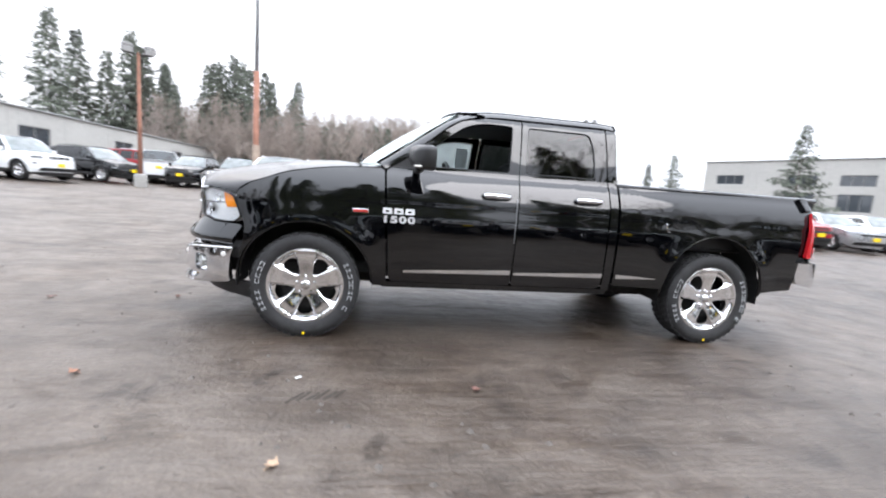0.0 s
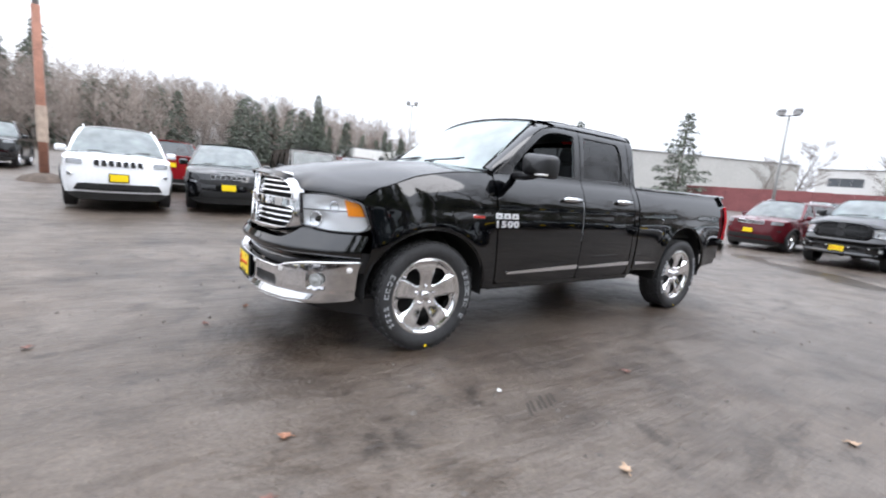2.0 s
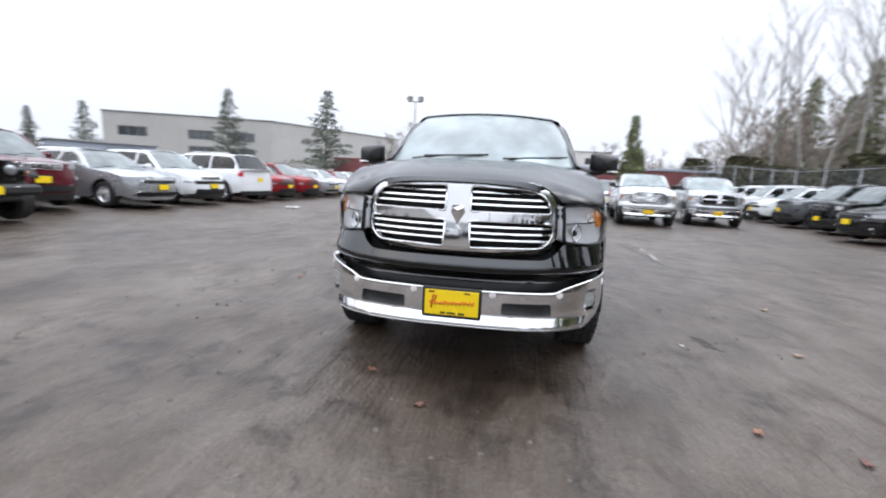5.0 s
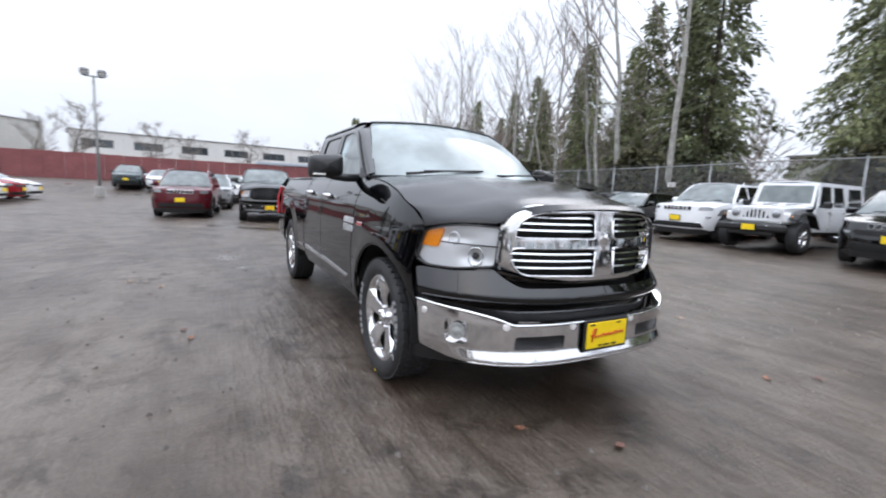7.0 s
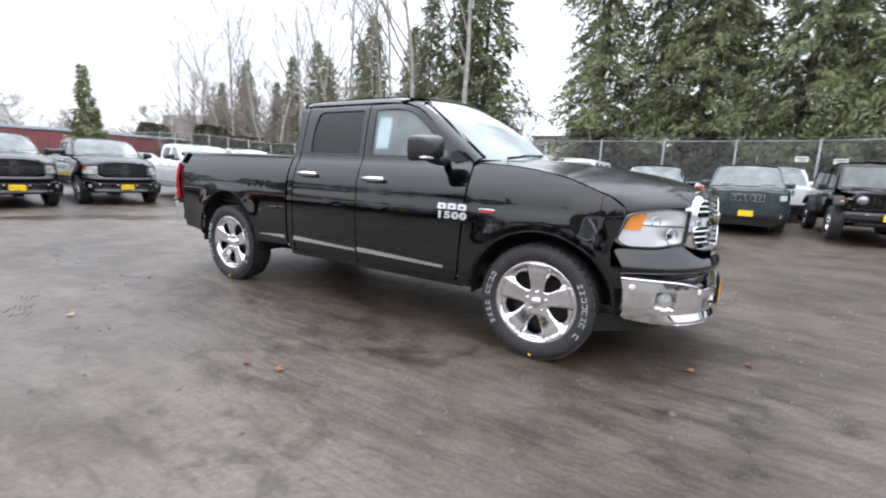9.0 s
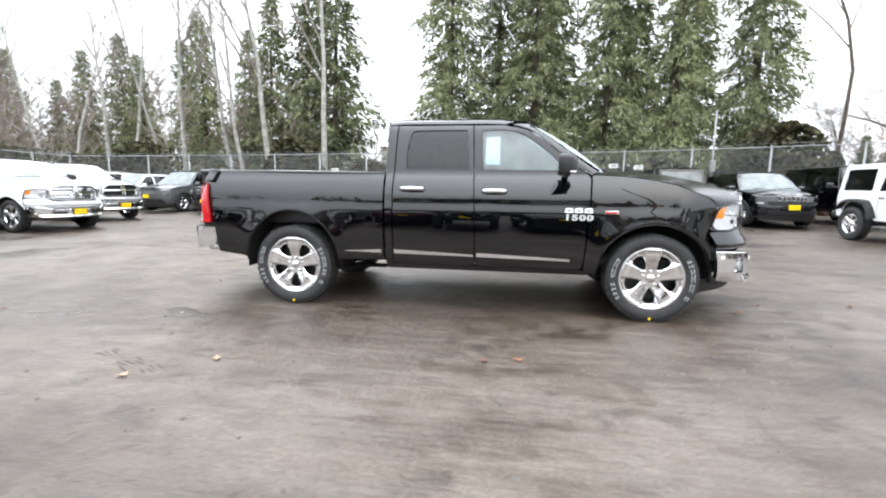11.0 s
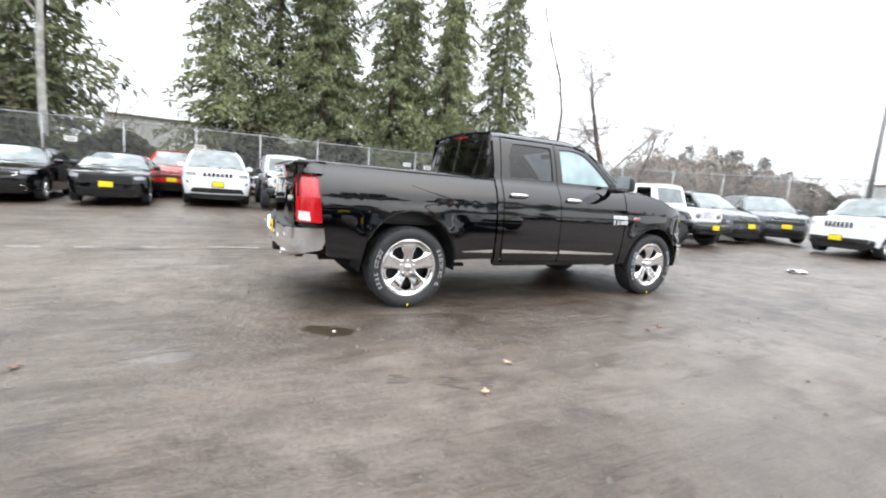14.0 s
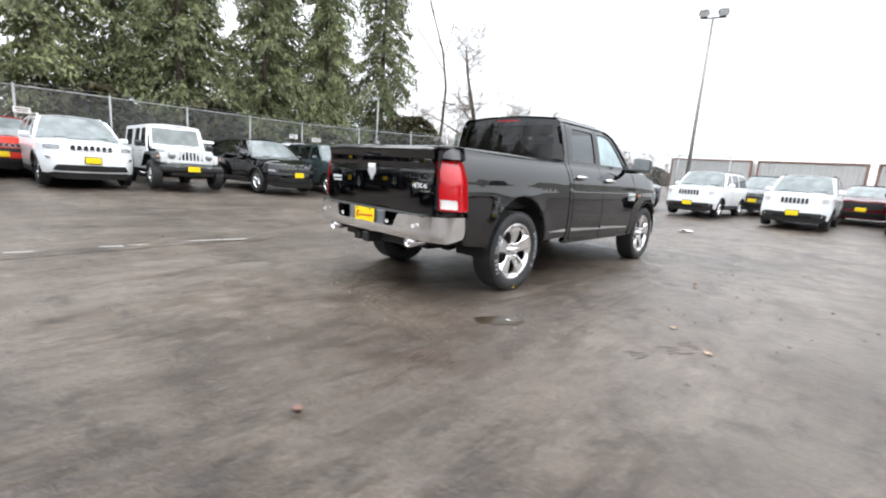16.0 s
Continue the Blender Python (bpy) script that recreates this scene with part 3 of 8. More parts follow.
def text_mesh(words, size, depth=0.004, bold=0.0):
    """Letters from the built-in font, as a mesh that stands in the xy plane, centred."""
    cu = bpy.data.curves.new("letters", "FONT")
    cu.body, cu.size, cu.extrude, cu.align_x, cu.align_y, cu.offset = words, size, depth, "CENTER", "CENTER", bold
    ob = new("letters", cu)
    me = bpy.data.meshes.new_from_object(ob.evaluated_get(bpy.context.evaluated_depsgraph_get()))
    bpy.data.objects.remove(ob)
    bpy.data.curves.remove(cu)
    return me


# ---------------------------------------------------------------- pickup truck
PW = 1.0
hood_edge = curve([(1.10, 1.385), (1.5, 1.365), (1.9, 1.305), (2.2, 1.20), (2.45, 1.145), (2.8, 1.125)])
hood_mid = curve([(1.1, 1.42), (1.5, 1.425), (1.9, 1.405), (2.3, 1.355), (2.55, 1.30), (2.72, 1.235), (2.85, 1.16)])
side_in = curve([(0.40, 0.955), (0.55, 0.985), (0.80, 1.0), (1.05, 0.998), (1.12, 0.990), (1.18, 0.974), (1.25, 0.949), (1.32, 0.916), (1.385, 0.878), (1.45, 0.864), (1.60, 0.830), (1.75, 0.790), (1.84, 0.757), (1.90, 0.71)])


def truck_y(x, z):
    y = side_in(z)
    end = plan_y(x, 2.79, 1.0, 2.5, 1.0) if x > 0 else plan_y(-x, 2.93, 0.20, 2.6, 1.0)
    y *= end
    if z < 1.2:
        for cx in (1.785, -1.785):
            r = math.hypot(x - cx, (z - 0.42) * 0.96)
            y += 0.016 * math.exp(-(((r - 0.50) / 0.12) ** 2)) * max(0, min(1, (z - 0.35) / 0.2))
    y -= 0.010 * math.exp(-(((z - 1.085) / 0.05) ** 2)) * (1 if -2.7 < x < 2.0 else 0)
    return y


def plate_thing(parent, centre, heading, wide=0.33, high=0.165, writing=True):
    """A yellow dealer plate in a black frame. heading: degrees about z of the way that it faces."""
    p = new("plate")
    p.parent = parent
    p.matrix_basis = pose(*centre, 0, 0, heading)
    attach("plate_frame", Mesh().box((0, 0, 0), (0.014, wide + 0.02, high + 0.02), 0.006).mesh("plate_frame"), PLASTIC, p)
    attach("plate_face", Mesh().box((0.008, 0, 0), (0.006, wide - 0.012, high - 0.016), 0.002).mesh("plate_face"), PLATE, p, "yellow dealer plate")
    if writing:
        k = Mesh()
        pts, rng = [], random.Random(3)
        for i in range(34):
            t = i / 33
            pts.append((0.0125, -wide * 0.40 + wide * 0.80 * t, -high * 0.02 + high * 0.06 * t + high * (0.14 if t < 0.12 else 0.075) * math.sin(i * 2.1 + rng.random())))
        k.tube(pts, 0.0042, 5)
        k.tube([(0.0125, -wide * 0.36, -high * 0.2), (0.0125, -wide * 0.33, high * 0.26), (0.0125, -wide * 0.27, high * 0.24), (0.0125, -wide * 0.30, high * 0.06)], 0.005, 5)
        attach("script_bar", k.mesh("script_bar"), INK_RED, p, "illegible red flourish")
        b = Mesh()
        for yy, ww in ((-0.05, 0.03), (0.0, 0.05), (0.06, 0.04)):
            b.box((0.0115, yy, -high * 0.37), (0.002, ww, 0.012), 0.0005)
        for yy in (-0.12, 0.09):
            b.box((0.0115, yy, high * 0.38), (0.002, 0.035, 0.010), 0.0005)
        tagged(attach("print_bars", b.mesh("print_bars"), INK_DARK, p), kind="stuff")
    return p


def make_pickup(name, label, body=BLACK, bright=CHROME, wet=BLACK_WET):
    T = root(name, label, "pickup truck")

    def add(n, me, m=body, parent=T, lab=""):
        return attach(n, me, m, parent, lab)

    for sg in (1, -1):
        side = lambda x, z, sg=sg: (x, sg * truck_y(x, z), z)
        deep = lambda k: (lambda x, z, sg=sg: (x, sg * (truck_y(x, z) - k), z))
        # front fender
        ed = [(1.215, 1.372), (1.205, 1.15), (1.16, 0.475), (1.19, 0.44), (1.262, 0.44, 0.01)] + arc(1.785, 0.46, 0.515, 0.475, 182, 12) + [(2.285, 0.665), (2.262, 0.72), (2.245, 0.86), (2.262, 0.91), (2.312, 1.06, 0.02)]
        ed += [(2.318, 1.094, 0), (2.295, 1.128, 0), (2.266, 1.147, 0), (2.21, 1.186, 0)]
        ed += [(x, hood_edge(x) - 0.006, 0) for x in (2.1, 1.95, 1.8, 1.65, 1.5, 1.35)]
        add("front_fender", sheet("front_fender", outline(ed, 0.012, 2), side, (0.055, 0.055), 0.025, -sg))
        lip, lip2 = Mesh(), Mesh()
        lip.tube([(1.785 + 0.507 * math.cos(radians(a)), sg * (truck_y(1.785 + 0.515 * math.cos(radians(a)), 0.46 + 0.475 * math.sin(radians(a))) - 0.012), 0.46 + 0.467 * math.sin(radians(a))) for a in range(0, 186, 6)], 0.010, 6)
        lip2.tube([(-1.785 + 0.507 * math.cos(radians(a)), sg * (truck_y(-1.785 + 0.515 * math.cos(radians(a)), 0.46 + 0.545 * math.sin(radians(a))) - 0.012), 0.46 + 0.537 * math.sin(radians(a))) for a in range(-4, 186, 6)], 0.010, 6)
        add("arch_lip", lip.mesh("arch_lip"))
        add("arch_lip", lip2.mesh("arch_lip"))
        # doors with their window frames
        fd = [(1.198, 1.366), (1.188, 1.15), (1.145, 0.478, 0.05), (0.13, 0.478, 0.03), (0.112, 1.10), (0.098, 1.40), (0.078, 1.868, 0.02), (0.42, 1.862, 0.1), (0.60, 1.815, 0.15), (0.80, 1.675, 0.2), (1.02, 1.492, 0.1)]
        fw = outline([(0.178, 1.412), (0.152, 1.808), (0.40, 1.815, 0.1), (0.565, 1.775, 0.12), (0.76, 1.632, 0.15), (0.955, 1.455, 0.05), (0.97, 1.412, 0.02)], 0.03, 3)
        door = add("front_door", sheet("front_door", outline(fd, 0.02, 3), side, (0.07, 0.06), 0.03, -sg, [fw]))
        rd = [(0.120, 0.478, 0.03), (-0.690, 0.478, 0.06), (-0.706, 1.30), (-0.690, 1.868, 0.03), (0.066, 1.868, 0.01), (0.088, 1.40), (0.102, 1.10)]
        rw = outline([(0.040, 1.418), (0.018, 1.812), (-0.545, 1.808, 0.05), (-0.588, 1.66, 0.10), (-0.592, 1.418)], 0.03, 3)
        rdoor = add("rear_door", sheet("rear_door", outline(rd, 0.02, 3), side, (0.07, 0.06), 0.03, -sg, [rw]))
        for dr, hole in ((door, fw), (rdoor, rw)):
            seal = Mesh()
            seal.tube([(x, sg * (truck_y(x, z) - 0.007), z) for x, z in hole + hole[:1]], 0.007, 5)
            attach("window_seal", seal.mesh("window_seal"), PLASTIC, dr)
        if sg < 0:
            attach("window", sheet("window", fw, deep(0.012), (0.2, 0.1), 0.0, -sg), SIDE_GLASS, door)
            st = sheet("sticker", outline([(0.20, 1.47), (0.20, 1.74), (0.34, 1.74), (0.34, 1.47)], 0.01, 2), deep(0.018), (0.2, 0.1), 0.0, -sg)
            attach("window_sticker", st, PAPER, door, "pale paper price sheet in the window")
        attach("window", sheet("window", rw, deep(0.012), (0.2, 0.1), 0.0, -sg), PRIVACY, rdoor, "dark privacy glass")
        for dr, hx, hz in ((door, 0.30, 1.212), (rdoor, -0.508, 1.226)):
            h = Mesh()
            y0 = truck_y(hx, hz)
            h.tube([(hx - 0.115, sg * (y0 + 0.004), hz), (hx - 0.10, sg * (y0 + 0.030), hz + 0.002), (hx, sg * (y0 + 0.040), hz + 0.003), (hx + 0.10, sg * (y0 + 0.030), hz + 0.002), (hx + 0.115, sg * (y0 + 0.004), hz)], [0.017, 0.021, 0.022, 0.021, 0.017], 8)
            attach("handle", h.mesh("handle"), CHROME, dr, "chrome pull handle")
            cup = Mesh().box((hx, sg * (y0 + 0.001), hz - 0.012), (0.20, 0.012, 0.055), 0.005)
            attach("handle_cup", cup.mesh("handle_cup"), body, dr)
        if sg > 0:
            guard = Mesh().tube([(0.122 + 0.006 * k / 5, truck_y(0.12, lerp(1.20, 0.84, k / 5)) + 0.002, lerp(1.20, 0.84, k / 5)) for k in range(6)], 0.0045, 5)
            attach("edge_guard", guard.mesh("edge_guard"), FILM, door, "greyish protective film on the door edge")
        # moulding along the sill
        for x0, x1, z0, z1, dr in ((1.03, 0.14, 0.565, 0.582, door), (0.11, -0.69, 0.580, 0.590, rdoor), (-0.82, -1.20, 0.588, 0.590, T)):
            ed = [(x0, z0 + (0.012 if dr is not T else 0.028)), (x1, z1 + (0.03 if dr is not T else 0.004)), (x1, z1 - (0.01 if dr is not T else 0.002)), (x0, z0 - 0.008)]
            mo = sheet("moulding", outline(ed, 0.004, 2), deep(-0.010), (0.15, 0.05), 0.012, -sg)
            attach("moulding", mo, CHROME, dr, "chrome strip")
        # cab corner and sill
        cc = [(-0.704, 0.47), (-0.718, 1.30), (-0.702, 1.872, 0.01), (-0.80, 1.868, 0.05), (-0.792, 1.40), (-0.775, 0.47)]
        add("cab_corner", sheet("cab_corner", outline(cc, 0.01, 2), side, (0.08, 0.07), 0.05, -sg))
        add("sill", sheet("sill", outline([(1.16, 0.472), (-0.775, 0.472), (-0.76, 0.425), (1.20, 0.425)], 0.01, 2), deep(0.012), (0.2, 0.03), 0.06, -sg))
        # roof rail between door tops and roof
        rail = lambda u, v, sg=sg: (lerp(-0.80, 0.62, u), sg * lerp(truck_y(0, 1.868) + 0.003, 0.655, v), lerp(1.868, 1.922, v) + 0.016 * math.sin(v * math.pi) - 0.045 * max(0, (u - 0.72) / 0.28) ** 2 - 0.012 * max(0, (0.12 - u) / 0.12) ** 2)
        add("roof_rail", sheet("roof_rail", [(0, 0), (1, 0), (1, 1), (0, 1)], rail, (0.1, 0.2), 0.01, sg))
        # windscreen pillar
        outer = curve([(0, 0.40), (0.2, 0.615), (0.5, 0.82), (0.8, 1.04), (1.0, 1.205)])
        oz = curve([(0, 1.864), (0.2, 1.806), (0.5, 1.658), (0.8, 1.48), (1.0, 1.366)])

        def pillar(u, v, sg=sg):
            a = Vector((outer(u), truck_y(outer(u), oz(u)) + 0.004, oz(u)))
            b = Vector((lerp(0.60, 1.275, u), lerp(0.655, 0.845, u), lerp(1.885, 1.408, u)))
            p = a.lerp(b, v) + Vector((0.012, 0.012, 0.012)) * math.sin(v * math.pi)
            return (p.x, sg * p.y, p.z)

        add("windscreen_pillar", sheet("windscreen_pillar", [(0, 0), (1, 0), (1, 1), (0, 1)], pillar, (0.1, 0.25), 0.015, sg))
        # mirror
        mr = new("mirror")
        mr.parent = T
        mr.matrix_basis = pose(0.93, sg * 1.0, 1.43)
        shell = Mesh()
        vs, fs = [], []
        ring = 24
        for i, (dx, sc) in enumerate(((-0.045, 0.94), (-0.03, 1.0), (0.03, 0.97), (0.075, 0.80), (0.10, 0.45), (0.106, 0.02))):
            for k in range(ring):
                t = 2 * math.pi * k / ring
                ex = math.copysign(abs(math.cos(t)) ** 0.34, math.cos(t))
                ez = math.copysign(abs(math.sin(t)) ** 0.36, math.sin(t))
                vs.append((dx - 0.03 * ex * sc, sg * (0.145 + 0.132 * ex * sc), 0.035 + 0.092 * ez * sc - 0.012 * ex))
        for i in range(5):
            for k in range(ring):
                k2 = (k + 1) % ring
                q = (i * ring + k, i * ring + k2, (i + 1) * ring + k2, (i + 1) * ring + k)
                fs.append(q if sg > 0 else q[::-1])
        shell.add(vs, fs, True)
        attach("mirror_shell", shell.mesh("mirror_shell"), PLASTIC, mr, "black mirror shell")
        face = Mesh().add([vs[k] for k in range(ring)], [tuple(range(ring))[::-1] if sg > 0 else tuple(range(ring))])
        attach("mirror_glass", face.mesh("mirror_glass"), CHROME, mr)
        armm = Mesh().tube([(0.03, -sg * 0.13, -0.055), (0.03, sg * 0.01, -0.052), (0.025, sg * 0.09, -0.04), (0.02, sg * 0.15, -0.03)], [0.030, 0.034, 0.036, 0.03], 8)
        attach("mirror_arm", armm.mesh("mirror_arm"), PLASTIC, mr)
        sig = Mesh().box((0.055, sg * 0.21, -0.038), (0.06, 0.10, 0.016), 0.006)
        attach("turn_signal", sig.mesh("turn_signal"), WHITE_LENS, mr)
        sail = sheet("mirror_base", outline([(1.16, 1.385), (0.98, 1.385), (0.985, 1.46), (1.03, 1.47)], 0.01, 2), deep(-0.006), (0.1, 0.05), 0.01, -sg)
        add("mirror_base", sail, PLASTIC)
        # bedside
        bs = [(-0.812, 1.380, 0.02), (-0.800, 0.515), (-1.27, 0.50, 0.005)] + arc(-1.785, 0.46, 0.515, 0.545, 4, 180) + [(-2.312, 0.50, 0.01), (-2.62, 0.535), (-2.655, 0.80, 0.01), (-2.690, 0.835), (-2.700, 0.850, 0.01), (-2.725, 1.10), (-2.775, 1.272, 0.02), (-2.80, 1.29), (-2.86, 1.30, 0.0), (-2.86, 1.385, 0.02)]
        bed = add("bedside", sheet("bedside", outline(bs, 0.015, 2), side, (0.05, 0.06), 0.03, -sg))
        if sg > 0:
            fr = Mesh().tube([(-1.335 + 0.082 * math.cos(radians(a)), truck_y(-1.335, 1.05) + 0.002, 1.07 + 0.082 * math.sin(radians(a))) for a in range(-100, 20, 10)], 0.0035, 5)
            attach("fuel_door_edge", fr.mesh("fuel_door_edge"), CHROME, bed, "bright edge of the fuel door")
        cap = Mesh().tube([(-0.815, sg * 0.865, 1.372), (-1.8, sg * 0.868, 1.379), (-2.88, sg * 0.848, 1.383)], 0.024, 8)
        add("bed_rail_cap", cap.mesh("bed_rail_cap"), body)
        inner = Mesh().box((-1.85, sg * 0.835, 1.12), (2.05, 0.02, 0.50), 0.005)
        add("bed_inner_wall", inner.mesh("bed_inner_wall"), PLASTIC)
        # tail lamp, wrapping the rear corner
        tl = new("tail_lamp")
        tl.parent = T

        def rear(s, z, k=0.0, sg=sg):
            x, y = plan_pt(s, 2.925 + k, 0.20, 2.6, 1.0 + k)
            return (-x + 0.55 * max(0.0, 0.998 - side_in(z)) * (z > 1.0) * smooth(0.58, 0.80, s), sg * y * side_in(z), z)

        edge = outline([(0.63, 0.850), (0.60, 1.262, 0.03), (0.985, 1.262, 0.06), (1.030, 1.10), (1.058, 0.850, 0.02)], 0.015, 3)
        attach("red_lens", sheet("red_lens", edge, lambda s, z: rear(s, z, 0.008), (0.06, 0.08), 0.03, sg), RED_LENS, tl, "red wrap-round lens")
        attach("reverse_lens", sheet("reverse_lens", outline([(0.64, 0.865), (0.635, 0.945), (0.90, 0.945), (0.93, 0.865)], 0.01, 3), lambda s, z: rear(s, z, 0.013), (0.08, 0.08), 0.006, sg), WHITE_LENS, tl, "clear reversing lens")
        post = sheet("rear_post", outline([(0.56, 0.80), (0.56, 1.39), (1.02, 1.39), (1.02, 1.275), (0.615, 1.275), (0.625, 0.840), (1.05, 0.840), (1.078, 0.80)], 0.01, 2), lambda s, z: rear(s, z, 0.0), (0.06, 0.08), 0.03, sg)
        add("rear_post", post)
        inner_y = curve([(0.5, 0.045), (0.8, 0.075), (1.05, 0.06), (1.3, 0.05)])

        def corner(s, v, sg=sg):
            x, y, z = rear(s, 1.384)
            ix, iy = lerp(x, -2.80, 0.45 if s < 1.0 else 0.0), y - sg * inner_y(s)
            return (lerp(x, ix, v), lerp(y, iy, v), 1.384 + 0.010 * math.sin(v * math.pi))

        add("bed_corner_cap", sheet("bed_corner_cap", [(0.53, 0), (1.30, 0), (1.30, 1), (0.53, 1)], corner, (0.06, 0.25), 0.02, -sg))
        tgtop = Mesh().tube([(-2.905 + 0.028 * (k / 5) ** 4, sg * 0.82 * k / 5, 1.378) for k in range(6)], 0.020, 8)
        add("tailgate_cap", tgtop.mesh("tailgate_cap"))
        # headlamp
        hl = new("headlamp")
        hl.parent = T

        def front(s, z, k=0.0, sg=sg):
            x, y = plan_pt(s, 2.79 + k, 1.0, 2.5, 1.0 + k)
            return (x, sg * y * side_in(z), z)

        shape = outline([(0.385, 0.905), (0.372, 1.118), (0.50, 1.128, 0.1), (0.60, 1.118, 0.1), (0.695, 1.085, 0.03), (0.742, 0.920, 0.02), (0.70, 0.880, 0.04), (0.55, 0.878, 0.05)], 0.012, 3)
        attach("lens", sheet("lens", shape, lambda s, z: front(s, z, 0.012), (0.05, 0.06), 0.02, sg), LENS, hl, "clear plastic lens")
        attach("housing", sheet("housing", shape, lambda s, z: front(s, z, -0.014 - 0.026 * math.exp(-((s - 0.465) / 0.058) ** 2 - ((z - 0.952) / 0.048) ** 2) - 0.018 * math.exp(-((s - 0.555) / 0.08) ** 2 - ((z - 1.050) / 0.034) ** 2)), (0.016, 0.011), 0.03, sg), REFLECTOR, hl, "silvered reflector housing")
        attach("lamp_rim", sheet("lamp_rim", shape, lambda s, z: front(s, z, 0.006), (0.05, 0.06), 0.04, sg, [[(0.55 + (p[0] - 0.55) * 0.972, 1.0 + (p[1] - 1.0) * 0.955) for p in shape]]), PLASTIC, hl)
        for cs, cz, cr in ((0.465, 0.952, 0.050), (0.560, 1.046, 0.034)):
            ring = Mesh().tube([front(cs + cr * 0.62 * math.cos(radians(k * 15)), cz + cr * math.sin(radians(k * 15)), -0.010) for k in range(25)], 0.0055, 6)
            attach("reflector_ring", ring.mesh("reflector_ring"), CHROME, hl)
        shelf = Mesh().tube([front(0.385 + 0.02 * k, 1.012 + 0.0008 * k, -0.008) for k in range(13)], 0.004, 5)
        attach("lamp_shelf", shelf.mesh("lamp_shelf"), DARK_METAL, hl, "dark line between the reflectors")
        bulb = Mesh().lathe([(0.0001, 0.030), (0.014, 0.024), (0.020, 0.008), (0.022, -0.02)], segs=14, axis="x")
        bo = attach("bulb", bulb.mesh("bulb"), DARK_METAL, hl, "dark bulb shield")
        bo.matrix_basis = pose(*front(0.465, 0.952, -0.036), 0, 0, sg * 30)
        am = outline([(0.632, 0.988), (0.608, 1.100), (0.685, 1.076), (0.716, 0.992)], 0.01, 3)
        attach("amber_reflector", sheet("amber_reflector", am, lambda s, z: front(s, z, -0.008), (0.06, 0.06), 0.03, sg), AMBER, hl, "amber side reflector")
        # fog lamp, parking sensors
        fc = (2.598, sg * 0.828, 0.552)
        fog = Mesh().lathe([(0.0001, 0.008), (0.020, 0.005), (0.038, -0.004), (0.042, 0.0), (0.046, -0.004), (0.046, -0.04)], segs=20, axis="x")
        ob = add("fog_lamp", fog.mesh("fog_lamp"), FOG_LENS, T, "clouded clear fog lamp")
        ob.matrix_basis = pose(*fc, 0, 0, sg * 40)
        # wheel housing, seat
        for cx, rz in ((1.785, 0.475), (-1.785, 0.545)):
            lin = Mesh()
            vs, fs = [], []
            for k in range(19):
                a = radians(-8 + 196 * k / 18)
                for yy in (0.965, 0.60):
                    vs.append((cx + 0.518 * math.cos(a), sg * yy, 0.46 + (rz + 0.004) * math.sin(a)))
            for k in range(18):
                fs.append((2 * k, 2 * k + 1, 2 * k + 3, 2 * k + 2))
            lin.add(vs, fs, True)
            lin.add([(cx + 0.518 * math.cos(radians(a)), sg * 0.60, 0.46 + rz * math.sin(radians(a))) for a in range(-8, 189, 14)], [tuple(range(15))])
            add("wheel_housing", lin.mesh("wheel_housing"), DARK)
        seat = Mesh()
        seat.box((0.10, sg * 0.40, 1.02), (0.52, 0.50, 0.18), 0.06)
        seat.box((-0.18, sg * 0.40, 1.32), (0.16, 0.50, 0.56), 0.06, Matrix.Rotation(radians(-12), 3, "Y"))
        seat.box((-0.27, sg * 0.40, 1.66), (0.10, 0.27, 0.17), 0.04)
        add("seat", seat.mesh("seat"), SEAT)
        # badge bars on the door
        for k in range(3):
            xx = 1.09 + (k - 1) * 0.088
            ring_ = outline([(xx - 0.039, 1.020), (xx + 0.039, 1.020), (xx + 0.034, 1.066), (xx - 0.034, 1.066)], 0.008, 2)
            gap_ = outline([(xx - 0.014, 1.034), (xx + 0.014, 1.034), (xx + 0.012, 1.048), (xx - 0.012, 1.048)], 0.003, 2)
            attach("badge_shape", sheet("badge_shape", ring_, deep(-0.007), (0.1, 0.1), 0.006, -sg, [gap_]), BADGE, door, "bright maker's badge shape")
        for k, digit in enumerate("1500"):
            xx = 1.09 - sg * (k - 1.5) * 0.068
            nb = attach("badge_digit", text_mesh(digit, 0.088, 0.003, 0.004), BADGE, door, "bright metal digit")
            nb.matrix_basis = pose(xx, sg * (truck_y(xx, 0.98) + 0.005), 0.975, 90, 0, 180 if sg > 0 else 0) @ Matrix.Diagonal((1.30, 0.82, 1, 1))
        hb = Mesh().box((1.385, sg * (truck_y(1.385, 1.02) + 0.003), 1.03), (0.125, 0.006, 0.032), 0.004)
        attach("engine_badge", hb.mesh("engine_badge"), CHROME, T)
        hb2 = Mesh().box((1.385, sg * (truck_y(1.385, 1.02) + 0.007), 1.03), (0.108, 0.003, 0.018), 0.001)
        attach("badge_inlay", hb2.mesh("badge_inlay"), BADGE_RED, T, "red badge inlay")
    # bonnet
    front_x = curve([(0, 2.776), (0.25, 2.757), (0.45, 2.700), (0.56, 2.656), (0.615, 2.650), (0.70, 2.602), (0.80, 2.503), (0.88, 2.385), (0.912, 2.320)])
    front_z = curve([(0, 1.262), (0.25, 1.258), (0.40, 1.248), (0.47, 1.235), (0.54, 1.198), (0.60, 1.150), (0.64, 1.138), (0.70, 1.137), (0.80, 1.132), (0.88, 1.110), (0.912, 1.095)])

